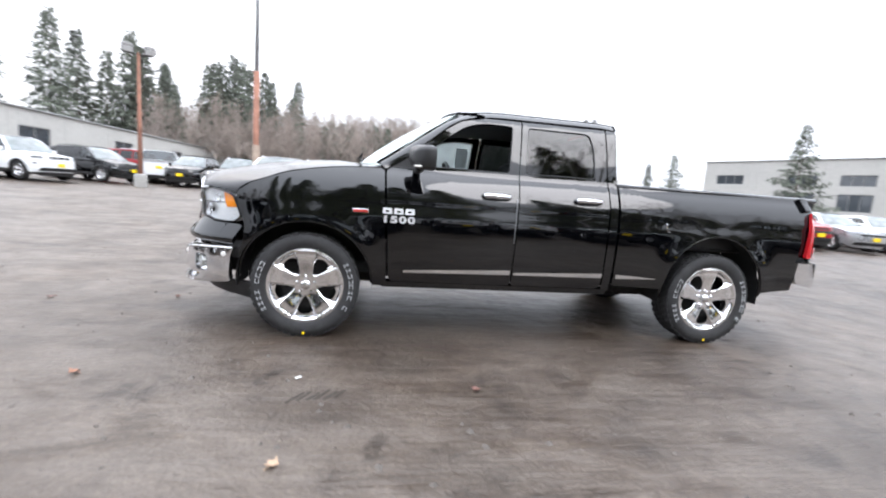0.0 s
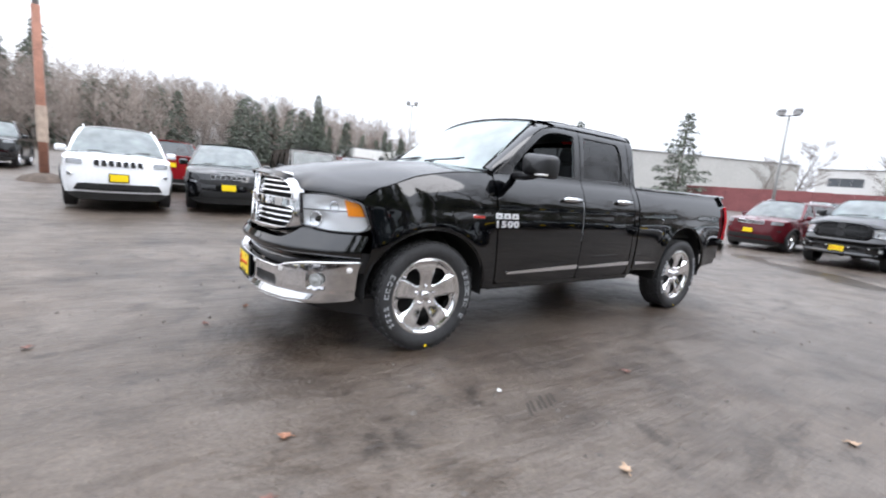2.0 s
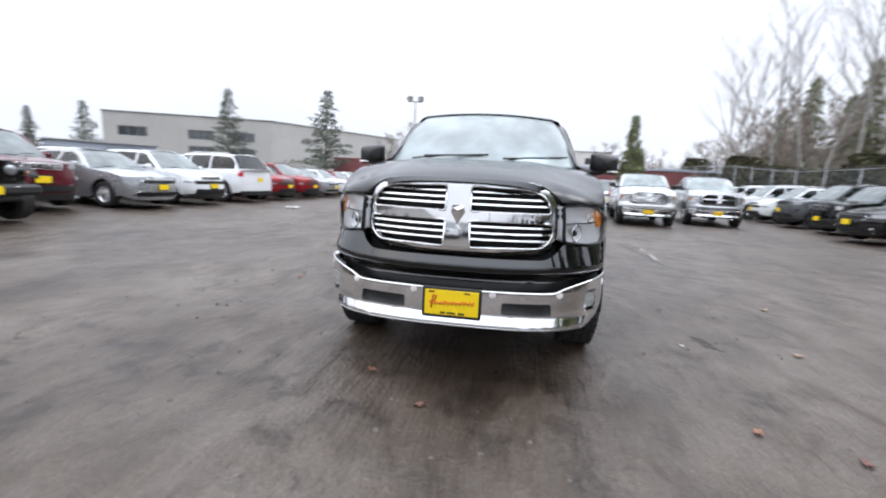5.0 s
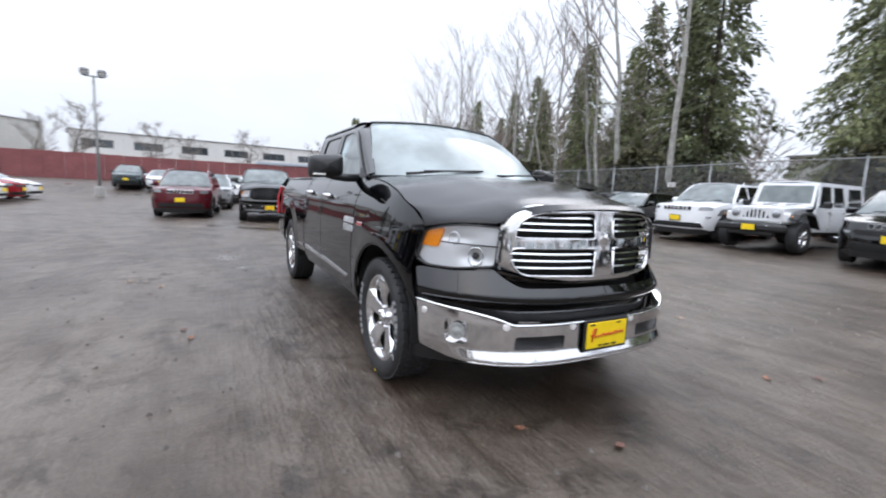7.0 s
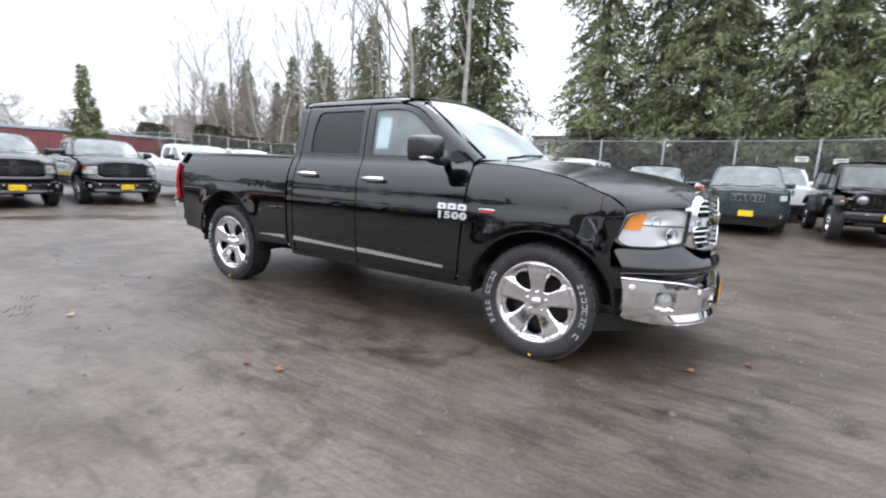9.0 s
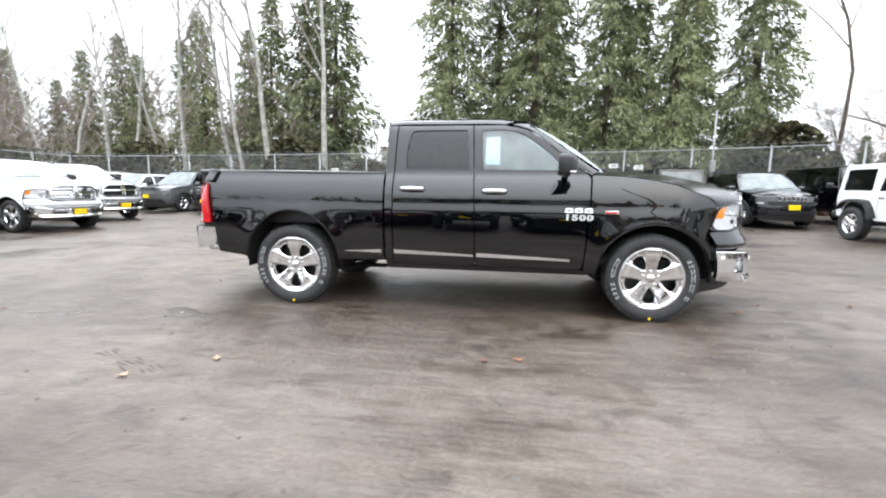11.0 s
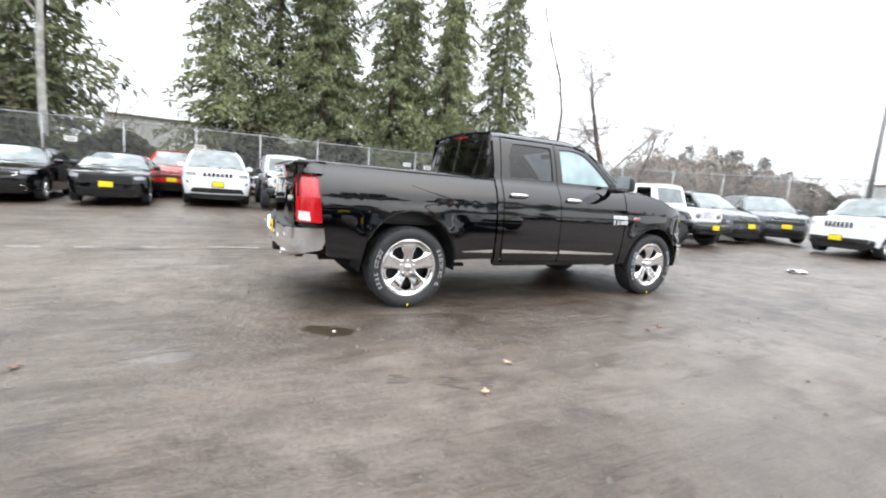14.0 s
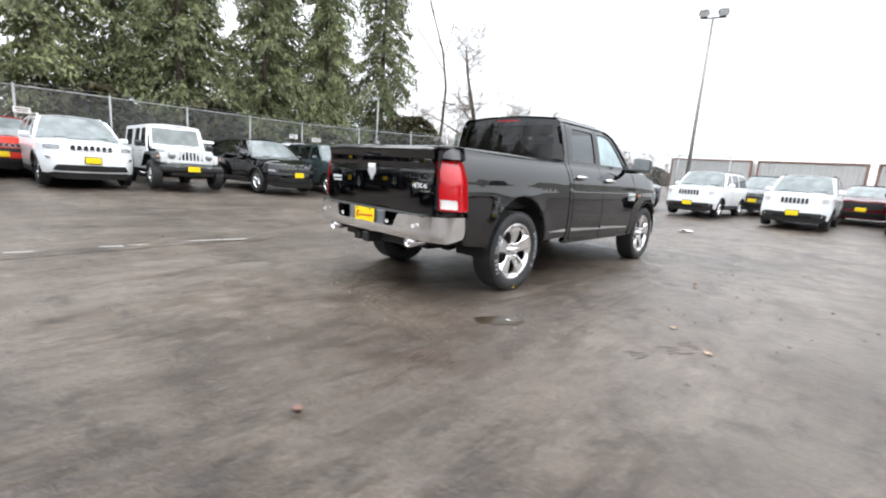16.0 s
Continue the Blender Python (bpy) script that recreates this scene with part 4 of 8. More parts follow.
    def hood(u, v):
        av = min(1.0, abs(v))
        yf = 0.912 * av
        x = lerp(1.50 - 0.26 * av * av, front_x(yf), u)
        ez, mz = hood_edge(x) + 0.002, hood_mid(x)
        edge_y = truck_y(x, ez - 0.006) - 0.002
        y = lerp(0.94 * av, yf, u) + (edge_y - lerp(0.94, 0.912, u)) * av ** 5 * smooth(1.0, 0.8, u)
        z = ez + (mz - ez) * (1 - av ** lerp(2.7, 2.3, u))
        z += 0.012 * math.exp(-(((av - 0.47) / 0.11) ** 2)) * smooth(0.0, 0.15, u) * smooth(0.95, 0.4, u)
        t = min(1.0, max(0.0, (u - 0.86) / 0.14))
        z = lerp(z, front_z(yf), 1 - math.sqrt(1 - t * t * 0.999))
        return (x, math.copysign(y, v), z)

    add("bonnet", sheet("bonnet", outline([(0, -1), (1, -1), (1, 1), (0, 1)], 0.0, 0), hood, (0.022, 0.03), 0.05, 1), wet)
    add("cowl", sheet("cowl", [(0, -1), (1, -1), (1, 1), (0, 1)], lambda u, v: (lerp(1.28, 1.52, u) - 0.27 * v * v, 0.86 * v, 1.392 + 0.012 * (1 - v * v)), (0.3, 0.2), 0.02, 1), PLASTIC)

    def screen(u, v):
        b = Vector((1.455 - 0.235 * v * v, 0.850 * v, 1.425 - 0.02 * v * v))
        t = Vector((0.66 - 0.07 * v * v, 0.66 * v, 1.925 - 0.034 * v * v))
        p = b.lerp(t, u) + Vector((0.018, 0, 0.03)) * math.sin(u * math.pi)
        return tuple(p)

    ws = add("windscreen", sheet("windscreen", [(0, -1), (0, 1), (1, 1), (1, -1)], screen, (0.1, 0.1), 0.006, -1), GLASS)
    add("roof_trim", Mesh().tube([tuple(Vector(screen(1.0, k / 10)) + Vector((0.006, 0, 0.006))) for k in range(-10, 11)], 0.010, 6).mesh("roof_trim"), PLASTIC)
    band = add("windscreen_edge", sheet("windscreen_edge", [(0, -1), (0, 1), (1, 1), (1, -1)], lambda u, v: tuple(Vector(screen(u, v)) - Vector((0.004, 0, 0.006))), (0.1, 0.1), 0.0, -1, [outline([(0.04, -0.965), (0.04, 0.965), (0.955, 0.96), (0.955, -0.96)], 0.03, 3)]), PLASTIC)
    attach("registration_sticker", sheet("registration_sticker", [(0.86, -0.90), (0.86, -0.74), (0.92, -0.74), (0.92, -0.90)], lambda u, v: tuple(Vector(screen(u, v)) - Vector((0.006, 0, 0.008))), (0.2, 0.2), 0.0, -1), PAPER, ws)
    attach("dash_paper", sheet("dash_paper", [(0.05, 0.35), (0.05, 0.72), (0.16, 0.70), (0.16, 0.40)], lambda u, v: tuple(Vector(screen(u, v)) - Vector((0.02, 0, 0.03))), (0.2, 0.2), 0.0, -1), PAPER, ws, "white paper lying behind the screen")
    for y0, y1 in ((-0.62, 0.02), (0.08, 0.70)):
        wip = Mesh()
        wip.tube([(1.46 - 0.10, y0, 1.425), (1.44, (y0 + y1) / 2, 1.462), (1.41, y1, 1.470)], [0.012, 0.008, 0.006], 6)
        wip.tube([(1.43, y0 + 0.12, 1.452), (1.40, y1 + 0.05, 1.482)], 0.007, 5)
        add("wiper", wip.mesh("wiper"), PLASTIC)
    roof = lambda x, v: (x - 0.05 * v * v * max(0, x) + 0.0, 0.66 * v, 1.922 + 0.030 * (1 - v * v) - 0.045 * max(0, (x - 0.22) / 0.40) ** 2 * 1.0 + 0.006 - 0.012 * max(0, (-0.63 - x) / 0.17) ** 2)
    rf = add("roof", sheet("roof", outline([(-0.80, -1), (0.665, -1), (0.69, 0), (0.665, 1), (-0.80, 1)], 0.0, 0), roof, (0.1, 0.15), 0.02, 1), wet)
    fin = Mesh().add([(0, -0.018, 0), (0.10, -0.004, 0), (0.10, 0.004, 0), (0, 0.018, 0), (-0.02, -0.003, 0.032), (-0.02, 0.003, 0.032), (0.02, 0, 0.034)], [(0, 1, 6, 4), (3, 5, 6, 2), (0, 4, 5, 3), (4, 6, 5), (1, 2, 6)])
    ob = attach("antenna", fin.mesh("antenna"), PLASTIC, rf)
    ob.matrix_basis = pose(-0.62, 0.15, 1.935)
    # cab back with its window and the high brake lamp
    back = lambda y, z: (-0.80 - 0.03 * (1 - (y / 0.9) ** 2) + 0.10 * max(0, z - 1.42) ** 1.3, y, z)
    hole = outline([(-0.72, 1.435), (0.72, 1.435), (0.655, 1.825), (-0.655, 1.825)], 0.05, 4)
    shape = outline([(-0.915, 0.62), (0.915, 0.62), (0.882, 1.39), (0.72, 1.872), (0.55, 1.925), (-0.55, 1.925), (-0.72, 1.872), (-0.882, 1.39)], 0.02, 3)
    add("cab_back", sheet("cab_back", shape, back, (0.1, 0.1), 0.03, -1, [hole]))
    add("rear_window", sheet("rear_window", hole, lambda y, z: (back(y, z)[0] + 0.006, y, z), (0.2, 0.2), 0.0, -1), PRIVACY, T, "dark rear window with a sliding pane")
    sl = Mesh()
    for yy in (-0.24, 0.24):
        sl.box((-0.785, yy, 1.63), (0.012, 0.022, 0.38), 0.004)
    sl.box((-0.80, 0, 1.445), (0.012, 1.4, 0.02), 0.004)
    add("window_divider", sl.mesh("window_divider"), PLASTIC)
    hb = add("high_brake_lamp", Mesh().box((-0.775, 0, 1.888), (0.035, 0.34, 0.042), 0.012).mesh("high_brake_lamp"), RED_LENS)
    attach("cargo_lens", Mesh().box((-0.787, 0, 1.888), (0.02, 0.07, 0.022), 0.006).mesh("cargo_lens"), RED_LENS, hb)
    # bed floor, tailgate
    add("bed_floor", Mesh().box((-1.85, 0, 0.86), (2.06, 1.72, 0.03), 0.01).mesh("bed_floor"), PLASTIC)
    add("bed_front_wall", Mesh().box((-0.845, 0, 1.12), (0.03, 1.74, 0.50), 0.01).mesh("bed_front_wall"), body)
    gate = lambda y, z: (-2.925 + 0.028 * (y / 0.8) ** 4 - 0.018 * math.exp(-(((z - 1.36) / 0.045) ** 2)) + 0.03 * max(0, (z - 1.365) / 0.02) ** 2 * 0.4 + 0.010 * math.exp(-(((z - 1.20) / 0.025) ** 2)) - 0.01 * (z - 0.8), y, z)
    tg = add("tailgate", sheet("tailgate", outline([(-0.822, 0.80), (0.822, 0.80), (0.812, 1.385), (-0.812, 1.385)], 0.02, 3), gate, (0.1, 0.035), 0.05, -1))
    attach("tailgate_handle", Mesh().box((-2.930, 0, 1.305), (0.02, 0.22, 0.045), 0.008).mesh("tailgate_handle"), body, tg)
    em = Mesh()
    em.add([(0, -0.055, 0.075), (0, 0.055, 0.075), (0, 0.065, 0.0), (0, 0, -0.085), (0, -0.065, 0.0), (-0.014, 0, 0.03), (-0.012, 0.035, 0.045), (-0.012, -0.035, 0.045)], [(0, 7, 5), (0, 5, 6), (0, 6, 1), (1, 6, 2), (2, 6, 5), (2, 5, 3), (3, 5, 4), (4, 5, 7), (4, 7, 0)])
    ob = attach("emblem", em.mesh("emblem"), BADGE, tg, "bright shield emblem")
    ob.matrix_basis = pose(-2.945, 0, 1.14)
    for k, sign in enumerate("4X4"):
        yy = -0.665 - (k - 1) * 0.062
        x4 = attach("drive_badge", text_mesh(sign, 0.085, 0.003, 0.003), BADGE, tg, "bright metal drive badge")
        x4.matrix_basis = pose(gate(yy, 1.05)[0] - 0.004, yy, 1.045, 90, 0, -90) @ Matrix.Diagonal((1.15, 0.72, 1, 1))
    bh = Mesh()
    for i, (yy, ww) in enumerate(((0.70, 0.05), (0.635, 0.05), (0.575, 0.04))):
        bh.box((gate(yy, 1.06)[0] - 0.003, yy, 1.06), (0.005, ww, 0.026), 0.002)
    bh.box((gate(0.63, 1.02)[0] - 0.003, 0.63, 1.024), (0.005, 0.15, 0.018), 0.002)
    tagged(attach("trim_badge_bars", bh.mesh("trim_badge_bars"), BADGE, tg), kind="stuff")
    # grille
    def gx(y, z, k=0.0):
        m = (abs(y) / 0.63) ** 4 + (abs(z - 1.033) / 0.232) ** 4
        roll = 0.060 * max(0.0, (m - 0.50) / 0.50) ** 2
        return (2.822 + k - min(roll, 0.08) - 0.17 * (abs(y) / 0.62) ** 2.4 - 0.16 * max(0, z - 0.90) ** 1.4 - 0.10 * max(0, 0.86 - z), y, z)

    ring = outline([(-0.47, 1.246, 0.22), (0.0, 1.258, 0.3), (0.47, 1.246, 0.22), (0.590, 1.165, 0.1), (0.625, 1.0, 0.12), (0.585, 0.845, 0.09), (0.50, 0.808, 0.06), (-0.50, 0.808, 0.06), (-0.585, 0.845, 0.09), (-0.625, 1.0, 0.12), (-0.590, 1.165, 0.1)], 0.05, 5)
    holes = []
    for sg in (1, -1):
        up = [(sg * 0.074, 1.214), (sg * 0.42, 1.206, 0.05), (sg * 0.515, 1.160, 0.06), (sg * 0.550, 1.066, 0.03), (sg * 0.074, 1.066)]
        dn = [(sg * 0.074, 1.014), (sg * 0.560, 1.010, 0.03), (sg * 0.562, 0.935, 0.05), (sg * 0.510, 0.862, 0.05), (sg * 0.080, 0.856)]
        holes += [outline(up, 0.015, 3), outline(dn, 0.015, 3)]
    gr = add("grille", sheet("grille", ring, gx, (0.04, 0.025), 0.05, 1, holes), bright, T, "chrome crosshair grille surround")
    for i, h in enumerate(holes):
        rim = Mesh().tube([gx(y, z, 0.002) for y, z in h + h[:1]], 0.0065, 5)
        attach("opening_rim", rim.mesh("opening_rim"), bright, gr)
    attach("grille_backing", sheet("grille_backing", [(-0.57, 0.85), (0.57, 0.85), (0.57, 1.21), (-0.57, 1.21)], lambda y, z: gx(y, z, -0.075), (0.1, 0.1), 0.0, 1), DARK, gr)
    for sg in (1, -1):
        for z0, ya, yb in ((1.182, 0.08, 0.475), (1.146, 0.08, 0.515), (1.110, 0.08, 0.530), (0.982, 0.08, 0.556), (0.944, 0.08, 0.556), (0.906, 0.08, 0.535)):
            sb = Mesh()
            vs = []
            for k in range(9):
                y = sg * lerp(ya, yb, k / 8)
                for dx, dz in ((-0.010, 0.005), (-0.006, -0.004), (-0.040, -0.006), (-0.040, 0.003)):
                    vs.append(gx(y, z0 + dz, dx))
            fs = []
            for k in range(8):
                for j in range(4):
                    j2 = (j + 1) % 4
                    q = (4 * k + j, 4 * k + j2, 4 * k + 4 + j2, 4 * k + 4 + j)
                    fs.append(q if sg > 0 else q[::-1])
            sb.add(vs, fs)
            attach("slat", sb.mesh("slat"), bright, gr)
    ob = attach("emblem", em.mesh("emblem"), CHROME, gr, "bright shield emblem")
    ob.matrix_basis = pose(2.806, 0, 1.045, 0, 8, 180) @ Matrix.Diagonal((2.0, 0.70, 0.80, 1))
    # painted band under grille and headlamps
    def fasc(s, z):
        k = 0.086 * max(0.0, min(1.0, (0.885 - z) / 0.135)) - 0.07 * smooth(0.735, 0.66, z)
        x, y = plan_pt(s, 2.785 + k, 1.0, 2.5, 0.985 + 0.25 * k)
        return (x, y * side_in(z), z)

    ed = [(-0.752, 0.705), (-0.60, 0.695), (-0.40, 0.665), (-0.30, 0.650), (0.30, 0.650), (0.40, 0.665), (0.60, 0.695), (0.752, 0.705), (0.752, 0.862), (0.70, 0.866), (0.55, 0.866), (0.40, 0.900), (0.36, 0.845), (0.30, 0.800), (-0.30, 0.800), (-0.36, 0.845), (-0.40, 0.900), (-0.55, 0.866), (-0.70, 0.866), (-0.752, 0.862)]
    add("front_fascia", sheet("front_fascia", outline(ed, 0.03, 3), fasc, (0.04, 0.02), 0.04, 1), body)
    add("fascia_gap", sheet("fascia_gap", [(-0.75, 0.60), (0.75, 0.60), (0.75, 0.74), (-0.75, 0.74)], lambda s, z: (plan_pt(s, 2.785, 1.0, 2.5, 0.98)[0], plan_pt(s, 2.785, 1.0, 2.5, 0.98)[1], z), (0.06, 0.1), 0.0, 1), PLASTIC)
    add("radiator_support", Mesh().box((2.35, 0, 0.95), (0.5, 1.2, 0.5), 0.03).mesh("radiator_support"), DARK)
    # chrome bumper
    bump = lambda s, z: (plan_pt(s, 2.862, 1.0, 3.0, 0.985)[0] - 0.35 * max(0, z - 0.60) ** 1.3 + (0.55 * max(0, min(0.055, 0.462 - z)) - 1.6 * max(0, 0.402 - z)) * smooth(0.66, 0.52, abs(s)) - 0.9 * max(0, 0.47 - z) ** 1.25 * smooth(0.52, 0.66, abs(s)), plan_pt(s, 2.862, 1.0, 3.0, 0.985)[1] * (1 - 0.12 * max(0, 0.5 - z)), z)
    sv = lambda y: at_y(y, 3.0, 0.985)
    be = [(-0.785, 0.690), (sv(-0.80), 0.672), (sv(-0.66), 0.640, 0.05), (sv(-0.58), 0.612, 0.05), (sv(0.58), 0.612, 0.05), (sv(0.66), 0.640, 0.05), (sv(0.80), 0.672), (0.785, 0.690), (0.77, 0.42, 0.03), (sv(0.86), 0.395), (sv(0.62), 0.385), (sv(-0.62), 0.385), (sv(-0.86), 0.395), (-0.77, 0.42, 0.03)]
    slots = [outline([(sv(sg * 0.29), 0.475), (sv(sg * 0.585), 0.475), (sv(sg * 0.575), 0.548), (sv(sg * 0.29), 0.548)], 0.012, 3) for sg in (1, -1)]
    fogs = [outline([(sv(sg * 0.79), 0.485), (sv(sg * 0.872), 0.485), (sv(sg * 0.872), 0.615), (sv(sg * 0.79), 0.615)], 0.03, 4) for sg in (1, -1)]
    fb = add("front_bumper", sheet("front_bumper", outline(be, 0.012, 3), bump, (0.03, 0.018), 0.05, 1, slots + fogs), CHROME, T, "chrome front bumper")
    rims = Mesh()
    rims.tube([bump(sv(0.80 * p / 30), 0.396) for p in range(-30, 31)], 0.007, 6)
    attach("bumper_lip", rims.mesh("bumper_lip"), CHROME, fb)
    top_z = curve([(0, 0.612), (0.58, 0.612), (0.66, 0.640), (0.80, 0.672), (0.985, 0.690)])
    bead = Mesh().tube([(bump(p / 60, 0.6)[0] - 0.35 * max(0, top_z(abs(bump(p / 60, 0.6)[1])) - 0.60) ** 1.3, bump(p / 60, 0.6)[1], top_z(abs(bump(p / 60, 0.6)[1])) - 0.004) for p in range(-47, 48)], 0.009, 6)
    attach("bumper_bead", bead.mesh("bumper_bead"), CHROME, fb)
    for sg in (1, -1):
        mesh_in = sheet("air_intake", [(sv(sg * 0.27), 0.46), (sv(sg * 0.60), 0.46), (sv(sg * 0.60), 0.56), (sv(sg * 0.27), 0.56)], lambda s, z: (bump(s, z)[0] - 0.03, bump(s, z)[1], z), (0.1, 0.1), 0.0, sg)
        attach("air_intake", mesh_in, PLASTIC, fb)
        pocket = sheet("lamp_pocket", [(sv(sg * 0.775), 0.47), (sv(sg * 0.885), 0.47), (sv(sg * 0.885), 0.63), (sv(sg * 0.775), 0.63)], lambda s, z: (bump(s, z)[0] - 0.05, bump(s, z)[1] - sg * 0.02, z), (0.1, 0.1), 0.0, sg)
        attach("lamp_pocket", pocket, ALLOY, fb)
        for yy, zz in ((0.235, 0.59), (0.625, 0.60), (0.93, 0.63)):
            s = sv(yy * sg)
            c = bump(s, zz)
            a = math.degrees(math.atan2(-(bump(s + 0.01, zz)[0] - bump(s - 0.01, zz)[0]), bump(s + 0.01, zz)[1] - bump(s - 0.01, zz)[1]))
            sn = Mesh().lathe([(0.021, -0.01), (0.021, 0.003), (0.015, 0.006), (0.0001, 0.006)], segs=14, axis="x")
            ob = attach("parking_sensor", sn.mesh("parking_sensor"), WHITE_LENS, fb)
            ob.matrix_basis = pose(*c, 0, 0, a)
    plate_thing(T, (2.880, 0, 0.530), 0)
    val = sheet("valance", outline([(-0.80, 0.42), (0.80, 0.42), (0.785, 0.275), (0.70, 0.300), (sv(0.6), 0.345), (sv(-0.6), 0.345), (-0.70, 0.300), (-0.785, 0.275)], 0.02, 2), lambda s, z: (plan_pt(s, 2.74, 1.0, 3.0, 0.955)[0] - 0.5 * (0.42 - z), plan_pt(s, 2.80, 1.0, 3.0, 0.955)[1], z), (0.06, 0.06), 0.03, 1)
    add("valance", val, PLASTIC)
    # rear bumper
    rbf = lambda s, z: (-plan_pt(s, 3.02, 0.24, 3.2, 0.995)[0] + 0.5 * max(0, 0.62 - z) ** 1.2, plan_pt(s, 3.02, 0.24, 3.2, 0.995)[1], z)
    re = [(-1.17, 0.80, 0.03), (-0.45, 0.792), (-0.21, 0.785, 0.02), (-0.17, 0.66, 0.03), (0.17, 0.66, 0.03), (0.21, 0.785, 0.02), (0.45, 0.792), (1.17, 0.80, 0.03), (1.12, 0.60, 0.04), (0.9, 0.565, 0.03), (0.30, 0.575), (-0.30, 0.575), (-0.9, 0.565, 0.03), (-1.12, 0.60, 0.04)]
    rb = add("rear_bumper", sheet("rear_bumper", outline(re, 0.02, 3), rbf, (0.05, 0.05), 0.06, -1), CHROME, T, "chrome rear step bumper")
    attach("step_pad", Mesh().box((-2.935, 0, 0.790), (0.10, 1.60, 0.02), 0.006).mesh("step_pad"), PLASTIC, rb)
    attach("plate_recess", Mesh().box((-2.985, 0, 0.70), (0.02, 0.56, 0.17), 0.01).mesh("plate_recess"), mat("recess_grey", (0.12, 0.13, 0.14), 0.5, var=0.2), rb)
    for yy in (-0.36, -0.72, 0.36, 0.72):
        sn = Mesh().lathe([(0.019, -0.004), (0.019, 0.004), (0.0001, 0.005)], segs=12, axis="x", out=-1)
        ob = attach("parking_sensor", sn.mesh("parking_sensor"), WHITE_LENS, rb)
        ob.matrix_basis = pose(-3.022, yy, 0.70)
    plate_thing(T, (-3.006, 0, 0.715), 180, 0.32, 0.16)
    # underside
    for yy in (-0.62, 0.60):
        ex = Mesh()
        ex.tube([(-1.6, yy * 0.7, 0.50), (-2.3, yy * 0.95, 0.50), (-2.86, yy, 0.545), (-2.90, yy, 0.545)], 0.035, 10)
        pipe = add("exhaust_pipe", ex.mesh("exhaust_pipe"), DARK_METAL)
        tip = Mesh().lathe([(0.030, 0.10), (0.034, 0.005), (0.045, 0.0), (0.047, 0.10), (0.044, 0.22), (0.036, 0.24)], segs=18, axis="x", out=1)
        ob = attach("exhaust_tip", tip.mesh("exhaust_tip"), CHROME, pipe)
        ob.matrix_basis = pose(-2.985, yy, 0.535)
    hitch = Mesh().box((-2.90, 0, 0.50), (0.20, 0.10, 0.10), 0.012)
    hitch.box((-2.80, 0, 0.50), (0.08, 1.1, 0.08), 0.012)
    hitch.box((-2.91, 0.19, 0.49), (0.10, 0.10, 0.09), 0.012)
    add("tow_hitch", hitch.mesh("tow_hitch"), DARK_METAL)
    ch = Mesh()
    for yy in (-0.45, 0.45):
        ch.box((0, yy, 0.50), (5.2, 0.09, 0.16), 0.01)
    for cx in (1.785, -1.785):
        ch.tube([(cx, -0.8, 0.40), (cx, 0.8, 0.40)], 0.055, 10)
        ch.lathe([(0.0001, -0.15), (0.10, -0.13), (0.14, -0.03), (0.14, 0.03), (0.10, 0.13), (0.0001, 0.15)], c=(cx, 0.0 if cx < 0 else -0.2, 0.40), segs=16)
    ch.box((-1.35, 0.55, 0.50), (0.75, 0.36, 0.24), 0.05)
    ch.box((0.5, 0, 0.55), (3.3, 1.7, 0.10), 0.02)
    ch.box((2.0, 0, 0.62), (0.7, 1.1, 0.30), 0.05)
    for sg in (1, -1):
        ch.box((-1.5, sg * 0.50, 0.36), (1.2, 0.06, 0.04), 0.01)
        ch.tube([(-1.70, sg * 0.62, 0.36), (-1.58, sg * 0.60, 0.75)], 0.035, 8)
    add("chassis", ch.mesh("chassis"), DARK)
    # cabin
    cab = Mesh().box((0.1, 0, 0.80), (1.7, 1.72, 0.30), 0.04)
    cab.box((0.85, 0, 1.13), (0.36, 1.66, 0.42), 0.08)
    cab.box((1.10, 0, 1.30), (0.36, 1.60, 0.14), 0.05)
    add("dashboard", cab.mesh("dashboard"), PLASTIC)
    rs = Mesh().box((-0.42, 0, 1.05), (0.42, 1.46, 0.18), 0.05)
    rs.box((-0.68, 0, 1.36), (0.13, 1.46, 0.60), 0.05)
    for yy in (-0.45, 0, 0.45):
        rs.box((-0.69, yy, 1.67), (0.09, 0.25, 0.12), 0.035)
    add("rear_bench", rs.mesh("rear_bench"), SEAT)
    add("headliner", sheet("headliner", [(-0.76, -1), (0.58, -1), (0.58, 1), (-0.76, 1)], lambda x, v: (x, 0.70 * v, 1.868 + 0.03 * (1 - v * v) - 0.05 * max(0, (x - 0.2) / 0.4) ** 2), (0.3, 0.4), 0.0, -1), HEADLINER)
    sw = Mesh().tube([(0.60 + 0.06 * math.cos(a), 0.40 + 0.185 * math.sin(a), 1.30 + 0.185 * math.cos(a)) for a in [2 * math.pi * k / 20 for k in range(21)]], 0.016, 6)
    sw.tube([(0.60, 0.40, 1.29), (0.78, 0.40, 1.22)], 0.04, 8)
    sw.box((0.60, 0.40, 1.30), (0.04, 0.30, 0.07), 0.015)
    add("steering_wheel", sw.mesh("steering_wheel"), PLASTIC)
    rv = Mesh().box((0.60, 0, 1.80), (0.035, 0.24, 0.07), 0.012)
    add("interior_mirror", rv.mesh("interior_mirror"), PLASTIC)
    w = make_wheel(T, rim_r=0.290, style="broad", sides=64)
    set_wheels(w, [(1.785, 0.855, 0.415), (-1.785, 0.855, 0.415), (1.785, -0.855, 0.415), (-1.785, -0.855, 0.415)])
    return T


hero = make_pickup("pickup_truck", "glossy black crew pickup truck with chrome wheels on wet asphalt")


